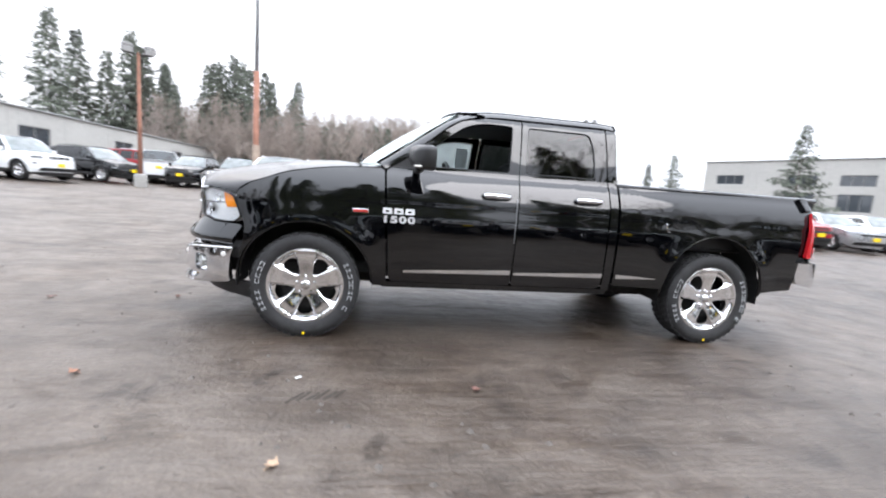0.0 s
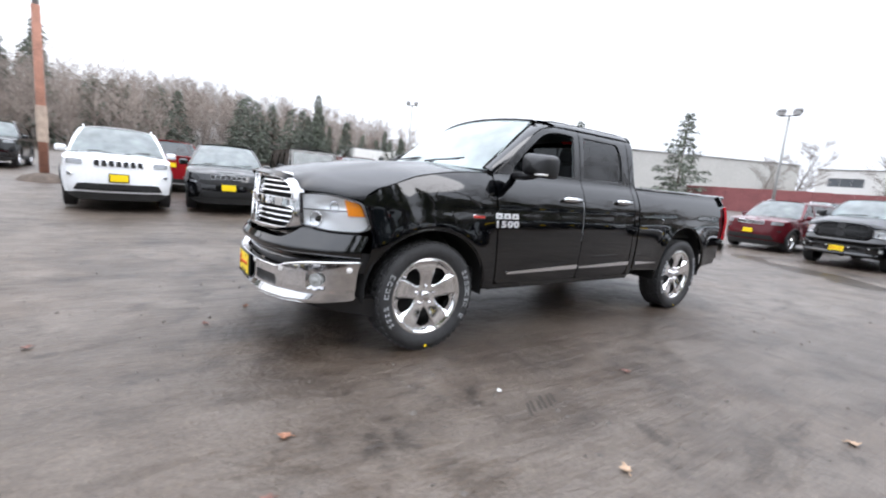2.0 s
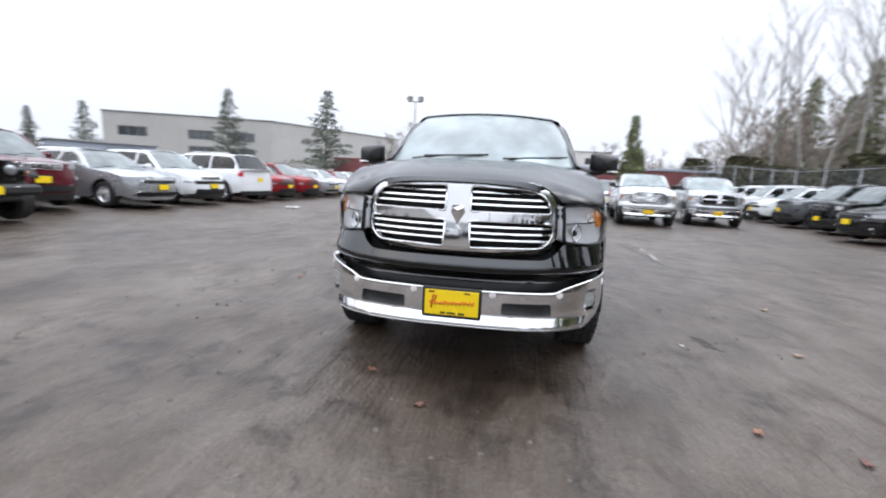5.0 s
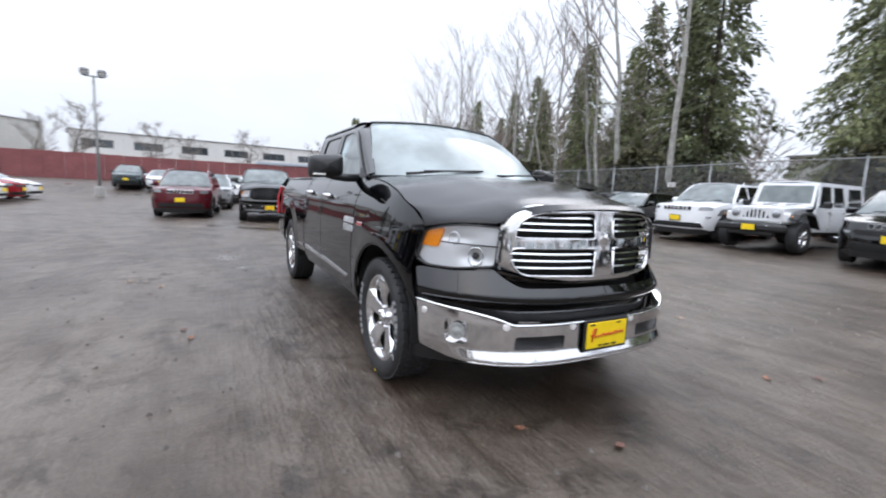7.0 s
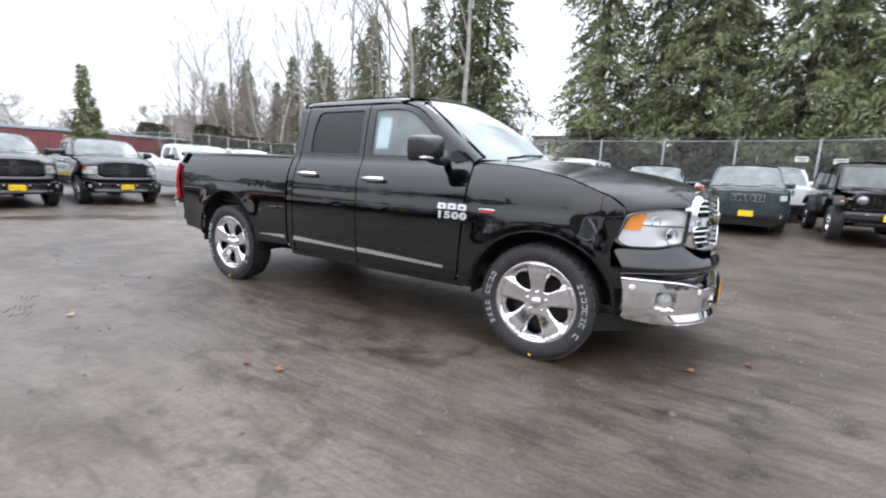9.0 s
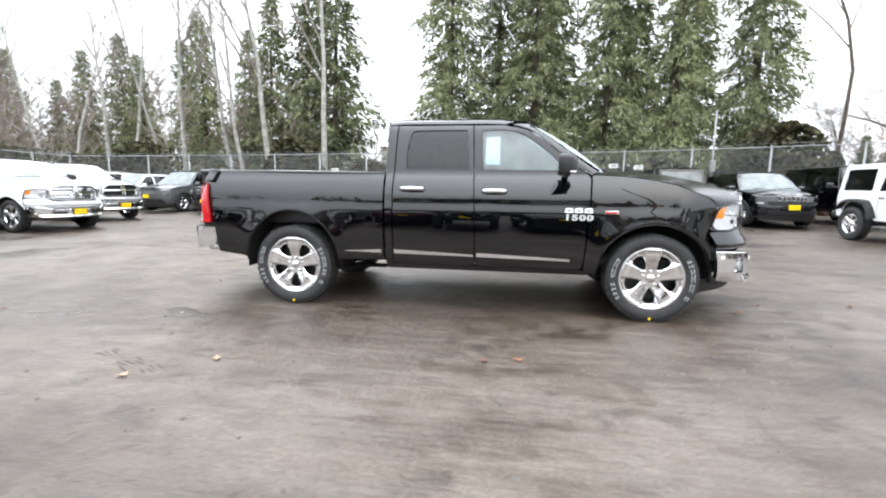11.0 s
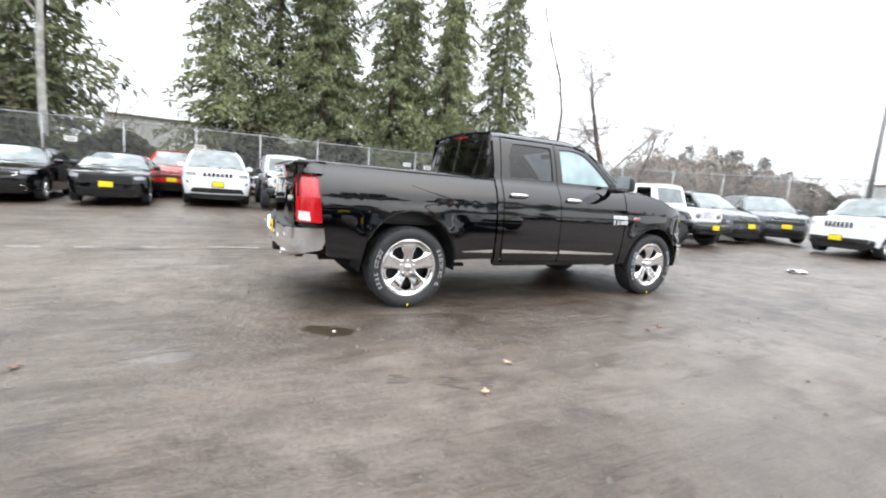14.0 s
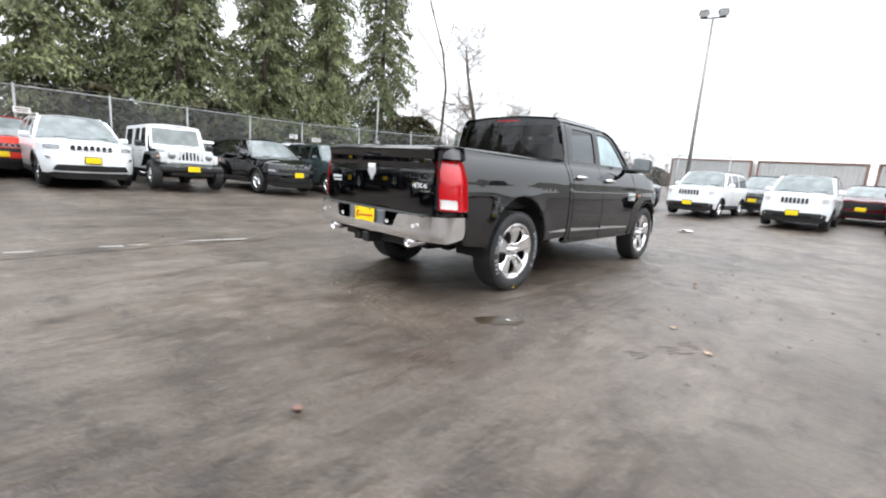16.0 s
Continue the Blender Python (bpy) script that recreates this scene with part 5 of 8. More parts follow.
# ---------------------------------------------------------------- parked cars
WHITE = paint("white_paint", (0.797, 0.807, 0.818))
RED = paint("red_paint", (0.247, 0.011, 0.015))
MAROON = paint("maroon_paint", (0.095, 0.010, 0.015), 0.2)
BRIGHT_RED = paint("bright_red_paint", (0.589, 0.024, 0.011))
GREY = paint("grey_paint", (0.095, 0.100, 0.105), 0.4)
SILVER = paint("silver_paint", (0.42, 0.43, 0.44), 0.6)
GREEN_GREY = paint("green_grey_paint", (0.043, 0.061, 0.065), 0.3)
BLUE = paint("dark_blue_paint", (0.015, 0.023, 0.053), 0.3)
LAMP = mat("car_headlamp", (0.30, 0.31, 0.32), rough=0.2, metal=0.5, coat=1.0, var=0.35, scale=25.0)
LAMP_BRIGHT = mat("round_clear_headlamp", (0.62, 0.63, 0.64), rough=0.18, metal=0.2, coat=1.0, var=0.3, scale=25.0)
CLAD = mat("grey_cladding", (0.017, 0.017, 0.017), rough=0.6, var=0.3, scale=10.0)


def make_car(name, label, S, body, category="car", group="parked cars"):
    """A parked car with its nose towards +x, from a table of its main dimensions."""
    T = root(name, label, category, group)
    nose, tail, w, sill, belt = S["nose"], S["tail"], S["w"], S["sill"], S["belt"]
    xf, xr, R = S["axles"][0], S["axles"][1], S["R"]
    (xc, zc), (x0, z0), (x1, z1), (xb, zb) = S["cowl"], S["roof0"], S["roof1"], S["back"]
    wr, hf, zt, dn = S["wr"], S["hood"], S["deck"], S["round"]
    ztop = max(z0, z1)
    yside = curve([(sill - 0.1, 0.93), (sill + 0.1, 0.975), (0.65, 1.0), (belt - 0.08, 0.985), (belt + 0.02, 0.955), (lerp(belt, ztop, 0.5), lerp(0.955, wr / w, 0.42)), (ztop, wr / w)])

    def sy(x, z):
        e = plan_y(x, nose, dn, 2.6, 1.0) if x > 0 else plan_y(-x, tail, S["round_t"], 2.8, 1.0)
        y = w * yside(z) * e
        for cx in (xf, xr):
            r = math.hypot(x - cx, z - R)
            if z < belt:
                y += 0.018 * math.exp(-(((r - R * 1.25) / 0.09) ** 2))
        return y

    def add(n, me, m=body, parent=T, lab=""):
        return attach(n, me, m, parent, lab)

    lean = S.get("lean", 0.10)
    nf = lambda s, z, k=0.0: (plan_pt(s, nose + k, dn, 2.6, w)[0] - lean * max(0, (z - 0.55)) ** 1.5 * 1.6 - 0.30 * max(0, 0.42 - z), plan_pt(s, nose, dn, 2.6, w + k)[1] * yside(z), z)
    tf = lambda s, z, k=0.0: (-plan_pt(s, tail + k, S["round_t"], 2.8, w)[0] + S.get("lean_t", 0.08) * max(0, z - 0.75) + 0.15 * max(0, 0.45 - z), plan_pt(s, tail, S["round_t"], 2.8, w + k)[1] * yside(z), z)
    sN, sT = 0.70, 0.74
    xN, xT = plan_pt(sN, nose, dn, 2.6, w)[0], -plan_pt(sT, tail, S["round_t"], 2.8, w)[0]
    ra = R * 1.17
    hoodz = curve([(x0 - 0.1, zc + 0.02), (xc, zc), (lerp(xc, nose, 0.5), lerp(zc, hf, 0.30)), (xN, lerp(zc, hf, 0.62)), (nose - 0.05, hf)])
    edgez = lambda x: min(hoodz(x) - 0.035 - 0.05 * max(0, (x - xc) / (nose - xc)), belt + 0.30)
    clad = S.get("cladding", 0)
    for sg in (1, -1):
        side = lambda x, z, sg=sg: (x, sg * sy(x, z), z)
        off = lambda k: (lambda x, z, sg=sg: (x, sg * (sy(x, z) + k), z))
        top = [(x, edgez(x), 0) for x in np.linspace(xN, xc + 0.03, 8)]
        ed = [(xN, 0.34, 0.0)] + top + [(xc - 0.02, belt, 0.02), (xb, S["belt_t"], 0.03), (xT, min(zt - 0.03, S["belt_t"]), 0.02), (xT, 0.36, 0.05)]
        ed += arc(xr, R, ra, ra * 1.02, 187, -7, 12) + [(xr + ra + 0.06, sill, 0.02), (xf - ra - 0.06, sill, 0.02)] + arc(xf, R, ra, ra * 1.02, 187, -7, 12)
        add("body_side", sheet("body_side", outline(ed, 0.02, 2), side, (0.12, 0.10), 0.03, -sg))
        if clad:
            cl = Mesh()
            for cx in (xf, xr):
                pts = [(cx + (ra - 0.012) * math.cos(radians(a)), sg * (sy(cx + ra * math.cos(radians(a)), R + ra * math.sin(radians(a))) + 0.002), R + (ra - 0.012) * math.sin(radians(a))) for a in range(-6, 187, 16)]
                cl.tube(pts, 0.026, 6)
            cl.box(((xf + xr) / 2, sg * (sy(0, sill + 0.08) - 0.005), sill + 0.07), (xf - xr - 2 * ra, 0.05, 0.15), 0.02)
            add("side_cladding", cl.mesh("side_cladding"), CLAD)
        # greenhouse
        zs = curve([(xb - 0.02, zb), (x1, z1 - 0.03), (lerp(x1, x0, 0.5), ztop - 0.005), (x0, z0 - 0.03), (lerp(x0, xc, 0.5), lerp(z0 - 0.03, belt, 0.47)), (xc + 0.05, belt - 0.02)])
        gl = [(x, zs(x), 0) for x in np.linspace(xc + 0.02, xb, 22)]
        gz = [(xb, S["belt_t"] - 0.005, 0), (xc + 0.02, belt - 0.005, 0)]
        cuts, holes = S["pillars"], []
        bl = lambda x: lerp(belt, S["belt_t"], (x - xc) / (xb - xc)) + 0.03
        for a, b in zip(cuts[:-1], cuts[1:]):
            a, b = a - 0.035, b + 0.035
            xs = [x for x in np.linspace(a, b, 9) if zs(x) - 0.055 > bl(x) + 0.07]
            if len(xs) < 3:
                continue
            holes.append([(x, zs(x) - 0.055) for x in xs] + [(xs[-1], bl(xs[-1])), (xs[0], bl(xs[0]))])
        gh = add("window_frame", sheet("window_frame", gl + gz, side, (0.18, 0.12), 0.02, -sg, holes), PLASTIC if S.get("black_frames") else body)
        for i, h in enumerate(holes):
            attach("window", sheet("window", h, off(-0.012), (0.4, 0.2), 0.0, -sg), TINTED if i == 0 else PRIVACY, gh)
        for a in cuts[1:-1]:
            gap = Mesh().tube([(a, sg * (sy(a, z) + 0.0005), z) for z in np.linspace(sill + 0.10, bl(a) - 0.02, 5)], 0.004, 4)
            add("door_gap", gap.mesh("door_gap"), DARK)
        for a in cuts[:-2]:
            hx = a - (0.62 if a == cuts[0] else 0.72) * 1.15
            hy = sy(hx, belt - 0.14)
            hd = Mesh().tube([(hx - 0.10, sg * (hy + 0.005), belt - 0.13), (hx, sg * (hy + 0.035), belt - 0.13), (hx + 0.10, sg * (hy + 0.005), belt - 0.13)], 0.014, 6)
            add("handle", hd.mesh("handle"), body)
        mr = Mesh().box((xc - 0.30, sg * (w + 0.07), belt + 0.10), (0.12, 0.22, 0.15), 0.04)
        mr.box((xc - 0.28, sg * (w - 0.05), belt + 0.05), (0.07, 0.12, 0.05), 0.02)
        add("mirror", mr.mesh("mirror"), S.get("mirror", body))
        # lamps
        hs = S["headlamp"]
        add("headlamp", sheet("headlamp", outline([(p[0] * sg, p[1]) for p in hs], 0.02, 3), lambda s, z: nf(s, z, 0.012), (0.06, 0.06), 0.03, 1), S.get("lamp", LAMP))
        ts = S["tail_lamp"]
        add("tail_lamp", sheet("tail_lamp", outline([(p[0] * sg, p[1]) for p in ts], 0.02, 3), lambda s, z: tf(s, z, 0.012), (0.06, 0.06), 0.03, -1), RED_LENS)
        if S.get("fog"):
            fs, fz = S["fog"]
            c = nf(fs * sg, fz, 0.006)
            fg = Mesh().lathe([(0.0001, -0.01), (0.035, -0.008), (0.045, 0.006), (0.055, 0.0), (0.055, -0.03)], c=c, segs=14, axis="x")
            add("fog_lamp", fg.mesh("fog_lamp"), LAMP)
        for cx in (xf, xr):
            lin = Mesh()
            vs = []
            for k in range(13):
                a = radians(-8 + 196 * k / 12)
                for yy in (w - 0.04, w - 0.34):
                    vs.append((cx + (ra + 0.01) * math.cos(a), sg * yy, R + (ra + 0.01) * math.sin(a)))
            lin.add(vs, [(2 * k, 2 * k + 1, 2 * k + 3, 2 * k + 2) for k in range(12)], True)
            lin.add([vs[2 * k + 1] for k in range(13)], [tuple(range(13))])
            add("wheel_housing", lin.mesh("wheel_housing"), DARK)
    # bonnet
    def hood(u, v):
        x = lerp(xc + 0.06 - 0.16 * v * v + 0.10, nose - 0.06 - (nose - xN) * abs(v) ** 2.4 * 0.95, u)
        ez, mz = edgez(x) + 0.003, hoodz(x) + 0.01
        return (x, v * (sy(x, ez) - 0.002), ez + (mz - ez) * (1 - abs(v) ** 2.6) + 0.014 * math.exp(-(((abs(v) - 0.45) / 0.15) ** 2)) - 0.015 * max(0, (u - 0.9) / 0.1) ** 2)

    add("bonnet", sheet("bonnet", [(0, -1), (1, -1), (1, 1), (0, 1)], hood, (0.09, 0.12), 0.02, 1))
    # nose
    zf = lambda s: lerp(hf - 0.005, edgez(xN) - 0.004, min(1, abs(s) / sN) ** 2.2)
    ed = [(-sN, 0.30), (-0.45, 0.21, 0.05), (0.45, 0.21, 0.05), (sN, 0.30)] + [(s, zf(s), 0) for s in np.linspace(sN, -sN, 15)]
    ns = add("front_bumper", sheet("front_bumper", outline(ed, 0.02, 2), nf, (0.07, 0.07), 0.03, 1))
    if clad:
        add("bumper_cladding", sheet("bumper_cladding", outline([(-sN - 0.02, 0.30), (-0.45, 0.205), (0.45, 0.205), (sN + 0.02, 0.30), (sN + 0.02, clad - 0.04), (0.5, clad), (-0.5, clad), (-sN - 0.02, clad - 0.04)], 0.03, 3), lambda s, z: nf(s, z, 0.012), (0.08, 0.08), 0.02, 1), CLAD)
    for sh in S["mouths"]:
        add("air_intake", sheet("air_intake", outline(sh, 0.03, 3), lambda s, z: nf(s, z, 0.016), (0.08, 0.08), 0.01, 1), DARK)
        rim = Mesh().tube([nf(s, z, 0.018) for s, z in outline(sh, 0.03, 3) + outline(sh, 0.03, 3)[:1]], 0.010, 5)
        add("intake_rim", rim.mesh("intake_rim"), S.get("rim", PLASTIC))
    slots = S.get("slots")
    if slots:
        sz0, sz1, sw_, ss = slots
        for k in range(7):
            yc = (k - 3) * ss
            sa, sb = at_y(yc - sw_ / 2, 2.6, w), at_y(yc + sw_ / 2, 2.6, w)
            hole = outline([(sa, sz0), (sb, sz0), (sb, sz1), (sa, sz1)], 0.008, 2)
            sl = attach("grille_slot", sheet("grille_slot", hole, lambda s, z: nf(s, z, 0.008), (0.05, 0.1), 0.02, 1), S.get("slot_fill", DARK), ns)
            rim = Mesh().tube([nf(s, z, 0.010) for s, z in hole + hole[:1]], S.get("slot_rim", 0.009), 4)
            attach("slot_rim", rim.mesh("slot_rim"), S.get("slot_mat", CHROME), sl)
    c = nf(0, S["plate"], 0.03)
    plate_thing(T, c, 0, 0.32, 0.16, False)
    # screens and roof
    def scr(u, v):
        b = Vector((xc + 0.16 - 0.16 * v * v, (sy(xc, belt) - 0.05) * v, zc + 0.015 - 0.03 * v * v))
        t = Vector((x0 + 0.05 - 0.05 * v * v, (wr - 0.07) * v, z0 + 0.012 - 0.03 * v * v))
        return tuple(b.lerp(t, u) + Vector((0.015, 0, 0.02)) * math.sin(u * math.pi))

    wscr = add("windscreen", sheet("windscreen", [(0, -1), (0, 1), (1, 1), (1, -1)], scr, (0.15, 0.15), 0.0, -1), MISTED)
    for y0, y1 in ((-0.55, 0.0), (0.06, 0.6)):
        attach("wiper", Mesh().tube([(xc + 0.12, y0, zc + 0.03), (xc + 0.06, y1, zc + 0.06)], 0.010, 5).mesh("wiper"), PLASTIC, wscr)
    for sg in (1, -1):
        pil = lambda u, v, sg=sg: tuple(Vector((lerp(xc, x0, u), sg * sy(lerp(xc, x0, u), min(ztop, lerp(belt, z0 - 0.03, u))), lerp(belt - 0.01, z0 - 0.028, u) + 0.03 * math.sin(u * math.pi))).lerp(Vector(scr(u, sg)), v))
        add("windscreen_pillar", sheet("windscreen_pillar", [(0, 0), (1, 0), (1, 1), (0, 1)], pil, (0.2, 0.5), 0.0, -sg))
    def roof(x, v):
        f = (x - x1) / (x0 - x1)
        z = lerp(z1, z0, f) + (ztop - lerp(z1, z0, f)) * max(0, math.sin(f * math.pi)) + 0.02
        e = abs(v) ** 4
        return (x + 0.05 * (1 - v * v) * (1 if f > 0.5 else -1) * abs(f - 0.5) * 2, v * (wr + 0.004), z + 0.025 * (1 - v * v) - 0.055 * e)
    rf = add("roof", sheet("roof", [(x1, -1), (x0, -1), (x0, 1), (x1, 1)], roof, (0.15, 0.12), 0.02, 1))
    if S.get("rails"):
        for sg in (1, -1):
            rl = Mesh().tube([(x0 - 0.25, sg * (wr - 0.05), z0 + 0.01), (x0 - 0.35, sg * (wr - 0.05), ztop + 0.055), (x1 + 0.25, sg * (wr - 0.05), ztop + 0.05), (x1 + 0.10, sg * (wr - 0.05), z1 + 0.01)], 0.016, 6)
            attach("roof_rail", rl.mesh("roof_rail"), S["rails"], rf)
    def rear_scr(u, v):
        t = Vector((x1 - 0.03, (wr - 0.05) * v, z1 + 0.01 - 0.03 * v * v))
        b = Vector((xb - 0.02 + 0.06 * v * v, (sy(xb, S["belt_t"]) - 0.06) * v, zb))
        return tuple(b.lerp(t, u))
    add("rear_window", sheet("rear_window", [(0, -1), (0, 1), (1, 1), (1, -1)], rear_scr, (0.25, 0.25), 0.02, 1), PRIVACY)
    for sg in (1, -1):
        pil = lambda u, v, sg=sg: tuple(Vector((lerp(xb, x1, u), sg * sy(lerp(xb, x1, u), lerp(zb, z1 - 0.03, u)), lerp(zb, z1 - 0.03, u))).lerp(Vector(rear_scr(u, sg)), v))
        add("rear_pillar", sheet("rear_pillar", [(0, 0), (1, 0), (1, 1), (0, 1)], pil, (0.3, 0.5), 0.0, sg))
    # deck and tail
    dk = lambda u, v: (lerp(xb + 0.02, xT - 0.10, u) - 0.12 * (1 - v * v) * u, v * sy(lerp(xb + 0.02, xT + 0.02, u), min(zt, zb)) * 0.99, lerp(zb + 0.005, zt + 0.01, u) + 0.015 * (1 - v * v) - 0.02 * v ** 4)
    add("boot_lid", sheet("boot_lid", [(0, -1), (1, -1), (1, 1), (0, 1)], dk, (0.3, 0.2), 0.02, -1))
    ed = [(-sT, 0.32), (-0.5, 0.28, 0.04), (0.5, 0.28, 0.04), (sT, 0.32), (sT, zt - 0.02), (0.4, zt), (-0.4, zt), (-sT, zt - 0.02)]
    tail_ob = add("tail_panel", sheet("tail_panel", outline(ed, 0.02, 2), tf, (0.09, 0.09), 0.03, -1))
    if clad:
        add("rear_cladding", sheet("rear_cladding", outline([(-sT - 0.02, 0.32), (-0.5, 0.27), (0.5, 0.27), (sT + 0.02, 0.32), (sT + 0.02, clad + 0.06), (-sT - 0.02, clad + 0.06)], 0.02, 2), lambda s, z: tf(s, z, 0.012), (0.1, 0.1), 0.02, -1), CLAD)
    plate_thing(T, tf(0, S.get("plate_t", 0.85), 0.02), 180, 0.32, 0.16, False)
    # hull, so that nothing is seen through below and inside
    hull = Mesh().box(((nose - tail) / 2, 0, 0.42), (nose + tail - 0.35, w * 1.5, 0.34), 0.08)
    hull.box((lerp(xb, xc, 0.5), 0, lerp(0.6, belt, 0.55)), (xc - xb - 0.1, w * 1.66, belt - 0.62), 0.05)
    hull.box((lerp(xc, nose, 0.42), 0, 0.62), ((nose - xc) * 0.75, w * 1.15, 0.34), 0.05)
    for yy in (-0.38, 0.38):
        hull.box((lerp(xc, xb, 0.48), yy * w / 0.9, belt + 0.05), (0.16, 0.46, 0.50), 0.06)
        hull.box((lerp(xc, xb, 0.50), yy * w / 0.9, belt + 0.36), (0.10, 0.26, 0.16), 0.04)
        hull.box((lerp(xc, xb, 0.78), yy * w / 0.9, belt + 0.04), (0.14, 0.52, 0.46), 0.06)
    add("cabin_floor", hull.mesh("cabin_floor"), DARK)
    wl = make_wheel(T, R, 0.235, R * 0.62, S["wheel"], tyre_marks=False, rim_mat=S.get("rim_mat", ALLOY), sides=24)
    set_wheels(wl, [(xf, w - 0.13, R), (xr, w - 0.13, R), (xf, -w + 0.13, R), (xr, -w + 0.13, R)])
    return T


MISTED = thin_glass("misted_windscreen", (0.50, 0.58, 0.58), mist=0.22)
TINTED = thin_glass("front_side_glass", (0.42, 0.48, 0.48))

LARGE_SUV = dict(nose=2.41, tail=2.41, w=0.97, sill=0.30, belt=1.11, belt_t=1.19, axles=(1.46, -1.455), R=0.39, cowl=(1.02, 1.17), roof0=(0.35, 1.735), roof1=(-1.78, 1.715), back=(-2.18, 1.23), wr=0.72, hood=1.03, deck=1.21, round=0.85, round_t=0.32, lean=0.10, pillars=(0.98, 0.02, -0.92, -2.05),
                 headlamp=[(0.36, 0.905), (0.37, 1.01), (0.55, 1.025), (0.69, 0.995), (0.66, 0.915)], tail_lamp=[(0.55, 0.95), (0.55, 1.12), (0.85, 1.14), (0.85, 0.97)], slots=(0.895, 1.02, 0.088, 0.122), mouths=[[(-0.52, 0.40), (0.52, 0.40), (0.42, 0.545), (-0.42, 0.545)], [(0.52, 0.68), (0.64, 0.69), (0.64, 0.74), (0.53, 0.73)], [(-0.64, 0.69), (-0.52, 0.68), (-0.53, 0.73), (-0.64, 0.74)]], rim=CHROME, plate=0.67, cladding=0.36, wheel="five", rails=CHROME)
CROSSOVER = dict(nose=2.31, tail=2.31, w=0.93, sill=0.30, belt=1.04, belt_t=1.14, axles=(1.38, -1.33), R=0.36, cowl=(1.08, 1.10), roof0=(0.32, 1.63), roof1=(-1.55, 1.60), back=(-2.10, 1.16), wr=0.66, hood=0.90, deck=1.13, round=0.95, round_t=0.36, lean=0.26, pillars=(1.02, 0.05, -0.85, -1.9),
                 headlamp=[(0.46, 0.68), (0.45, 0.73), (0.63, 0.745), (0.65, 0.70)], tail_lamp=[(0.5, 0.93), (0.5, 1.05), (0.86, 1.09), (0.86, 0.97)], slots=(0.795, 0.885, 0.082, 0.112), slot_mat=SILVER, slot_rim=0.006, mouths=[[(-0.42, 0.34), (0.42, 0.34), (0.36, 0.50), (-0.36, 0.50)], [(-0.36, 0.66), (0.36, 0.66), (0.40, 0.76), (-0.40, 0.76)]], rim=PLASTIC, plate=0.60, cladding=0.34, wheel="five", rails=PLASTIC)
BOXY_SUV = dict(nose=2.14, tail=2.12, w=0.885, sill=0.31, belt=1.10, belt_t=1.14, axles=(1.30, -1.28), R=0.345, cowl=(0.92, 1.15), roof0=(0.42, 1.68), roof1=(-1.80, 1.67), back=(-2.02, 1.16), wr=0.70, hood=1.04, deck=1.15, round=0.55, round_t=0.24, lean=0.04, pillars=(0.88, 0.02, -0.85, -1.92),
                headlamp=[(0.47, 0.83), (0.46, 0.96), (0.66, 0.97), (0.66, 0.85)], tail_lamp=[(0.6, 0.85), (0.6, 1.05), (0.84, 1.05), (0.84, 0.85)], slots=(0.80, 0.965, 0.062, 0.100), slot_mat=SILVER, slot_rim=0.007, lamp=LAMP_BRIGHT, mouths=[[(-0.34, 0.34), (0.34, 0.34), (0.32, 0.46), (-0.32, 0.46)]], rim=PLASTIC, plate=0.50, cladding=0.52, fog=(0.52, 0.46), wheel="seven", rails=PLASTIC, lean_t=0.03)
SEDAN = dict(nose=2.50, tail=2.50, w=0.945, sill=0.24, belt=0.98, belt_t=1.02, axles=(1.55, -1.50), R=0.355, cowl=(0.98, 1.02), roof0=(0.25, 1.45), roof1=(-0.95, 1.44), back=(-1.75, 1.08), wr=0.62, hood=0.86, deck=1.06, round=0.80, round_t=0.50, lean=0.14, pillars=(0.95, -0.12, -1.05, -1.55),
             headlamp=[(0.38, 0.71), (0.37, 0.80), (0.55, 0.82), (0.68, 0.80), (0.66, 0.72)], tail_lamp=[(0.2, 0.86), (0.2, 0.95), (0.86, 0.97), (0.86, 0.86)], mouths=[[(-0.35, 0.58), (0.35, 0.58), (0.34, 0.80), (-0.34, 0.80)], [(-0.45, 0.28), (0.45, 0.28), (0.42, 0.46), (-0.42, 0.46)]], rim=PLASTIC, plate=0.56, wheel="five")
SALOON = dict(SEDAN, nose=2.43, tail=2.43, w=0.92, axles=(1.45, -1.30), R=0.335, round=1.0, lean=0.22, hood=0.82, roof0=(0.30, 1.46), back=(-1.85, 1.08), wr=0.60, rim=CHROME, mouths=[[(-0.30, 0.66), (0.30, 0.66), (0.34, 0.74), (-0.34, 0.74)], [(-0.50, 0.30), (0.50, 0.30), (0.44, 0.42), (-0.44, 0.42)]], wheel="ten")


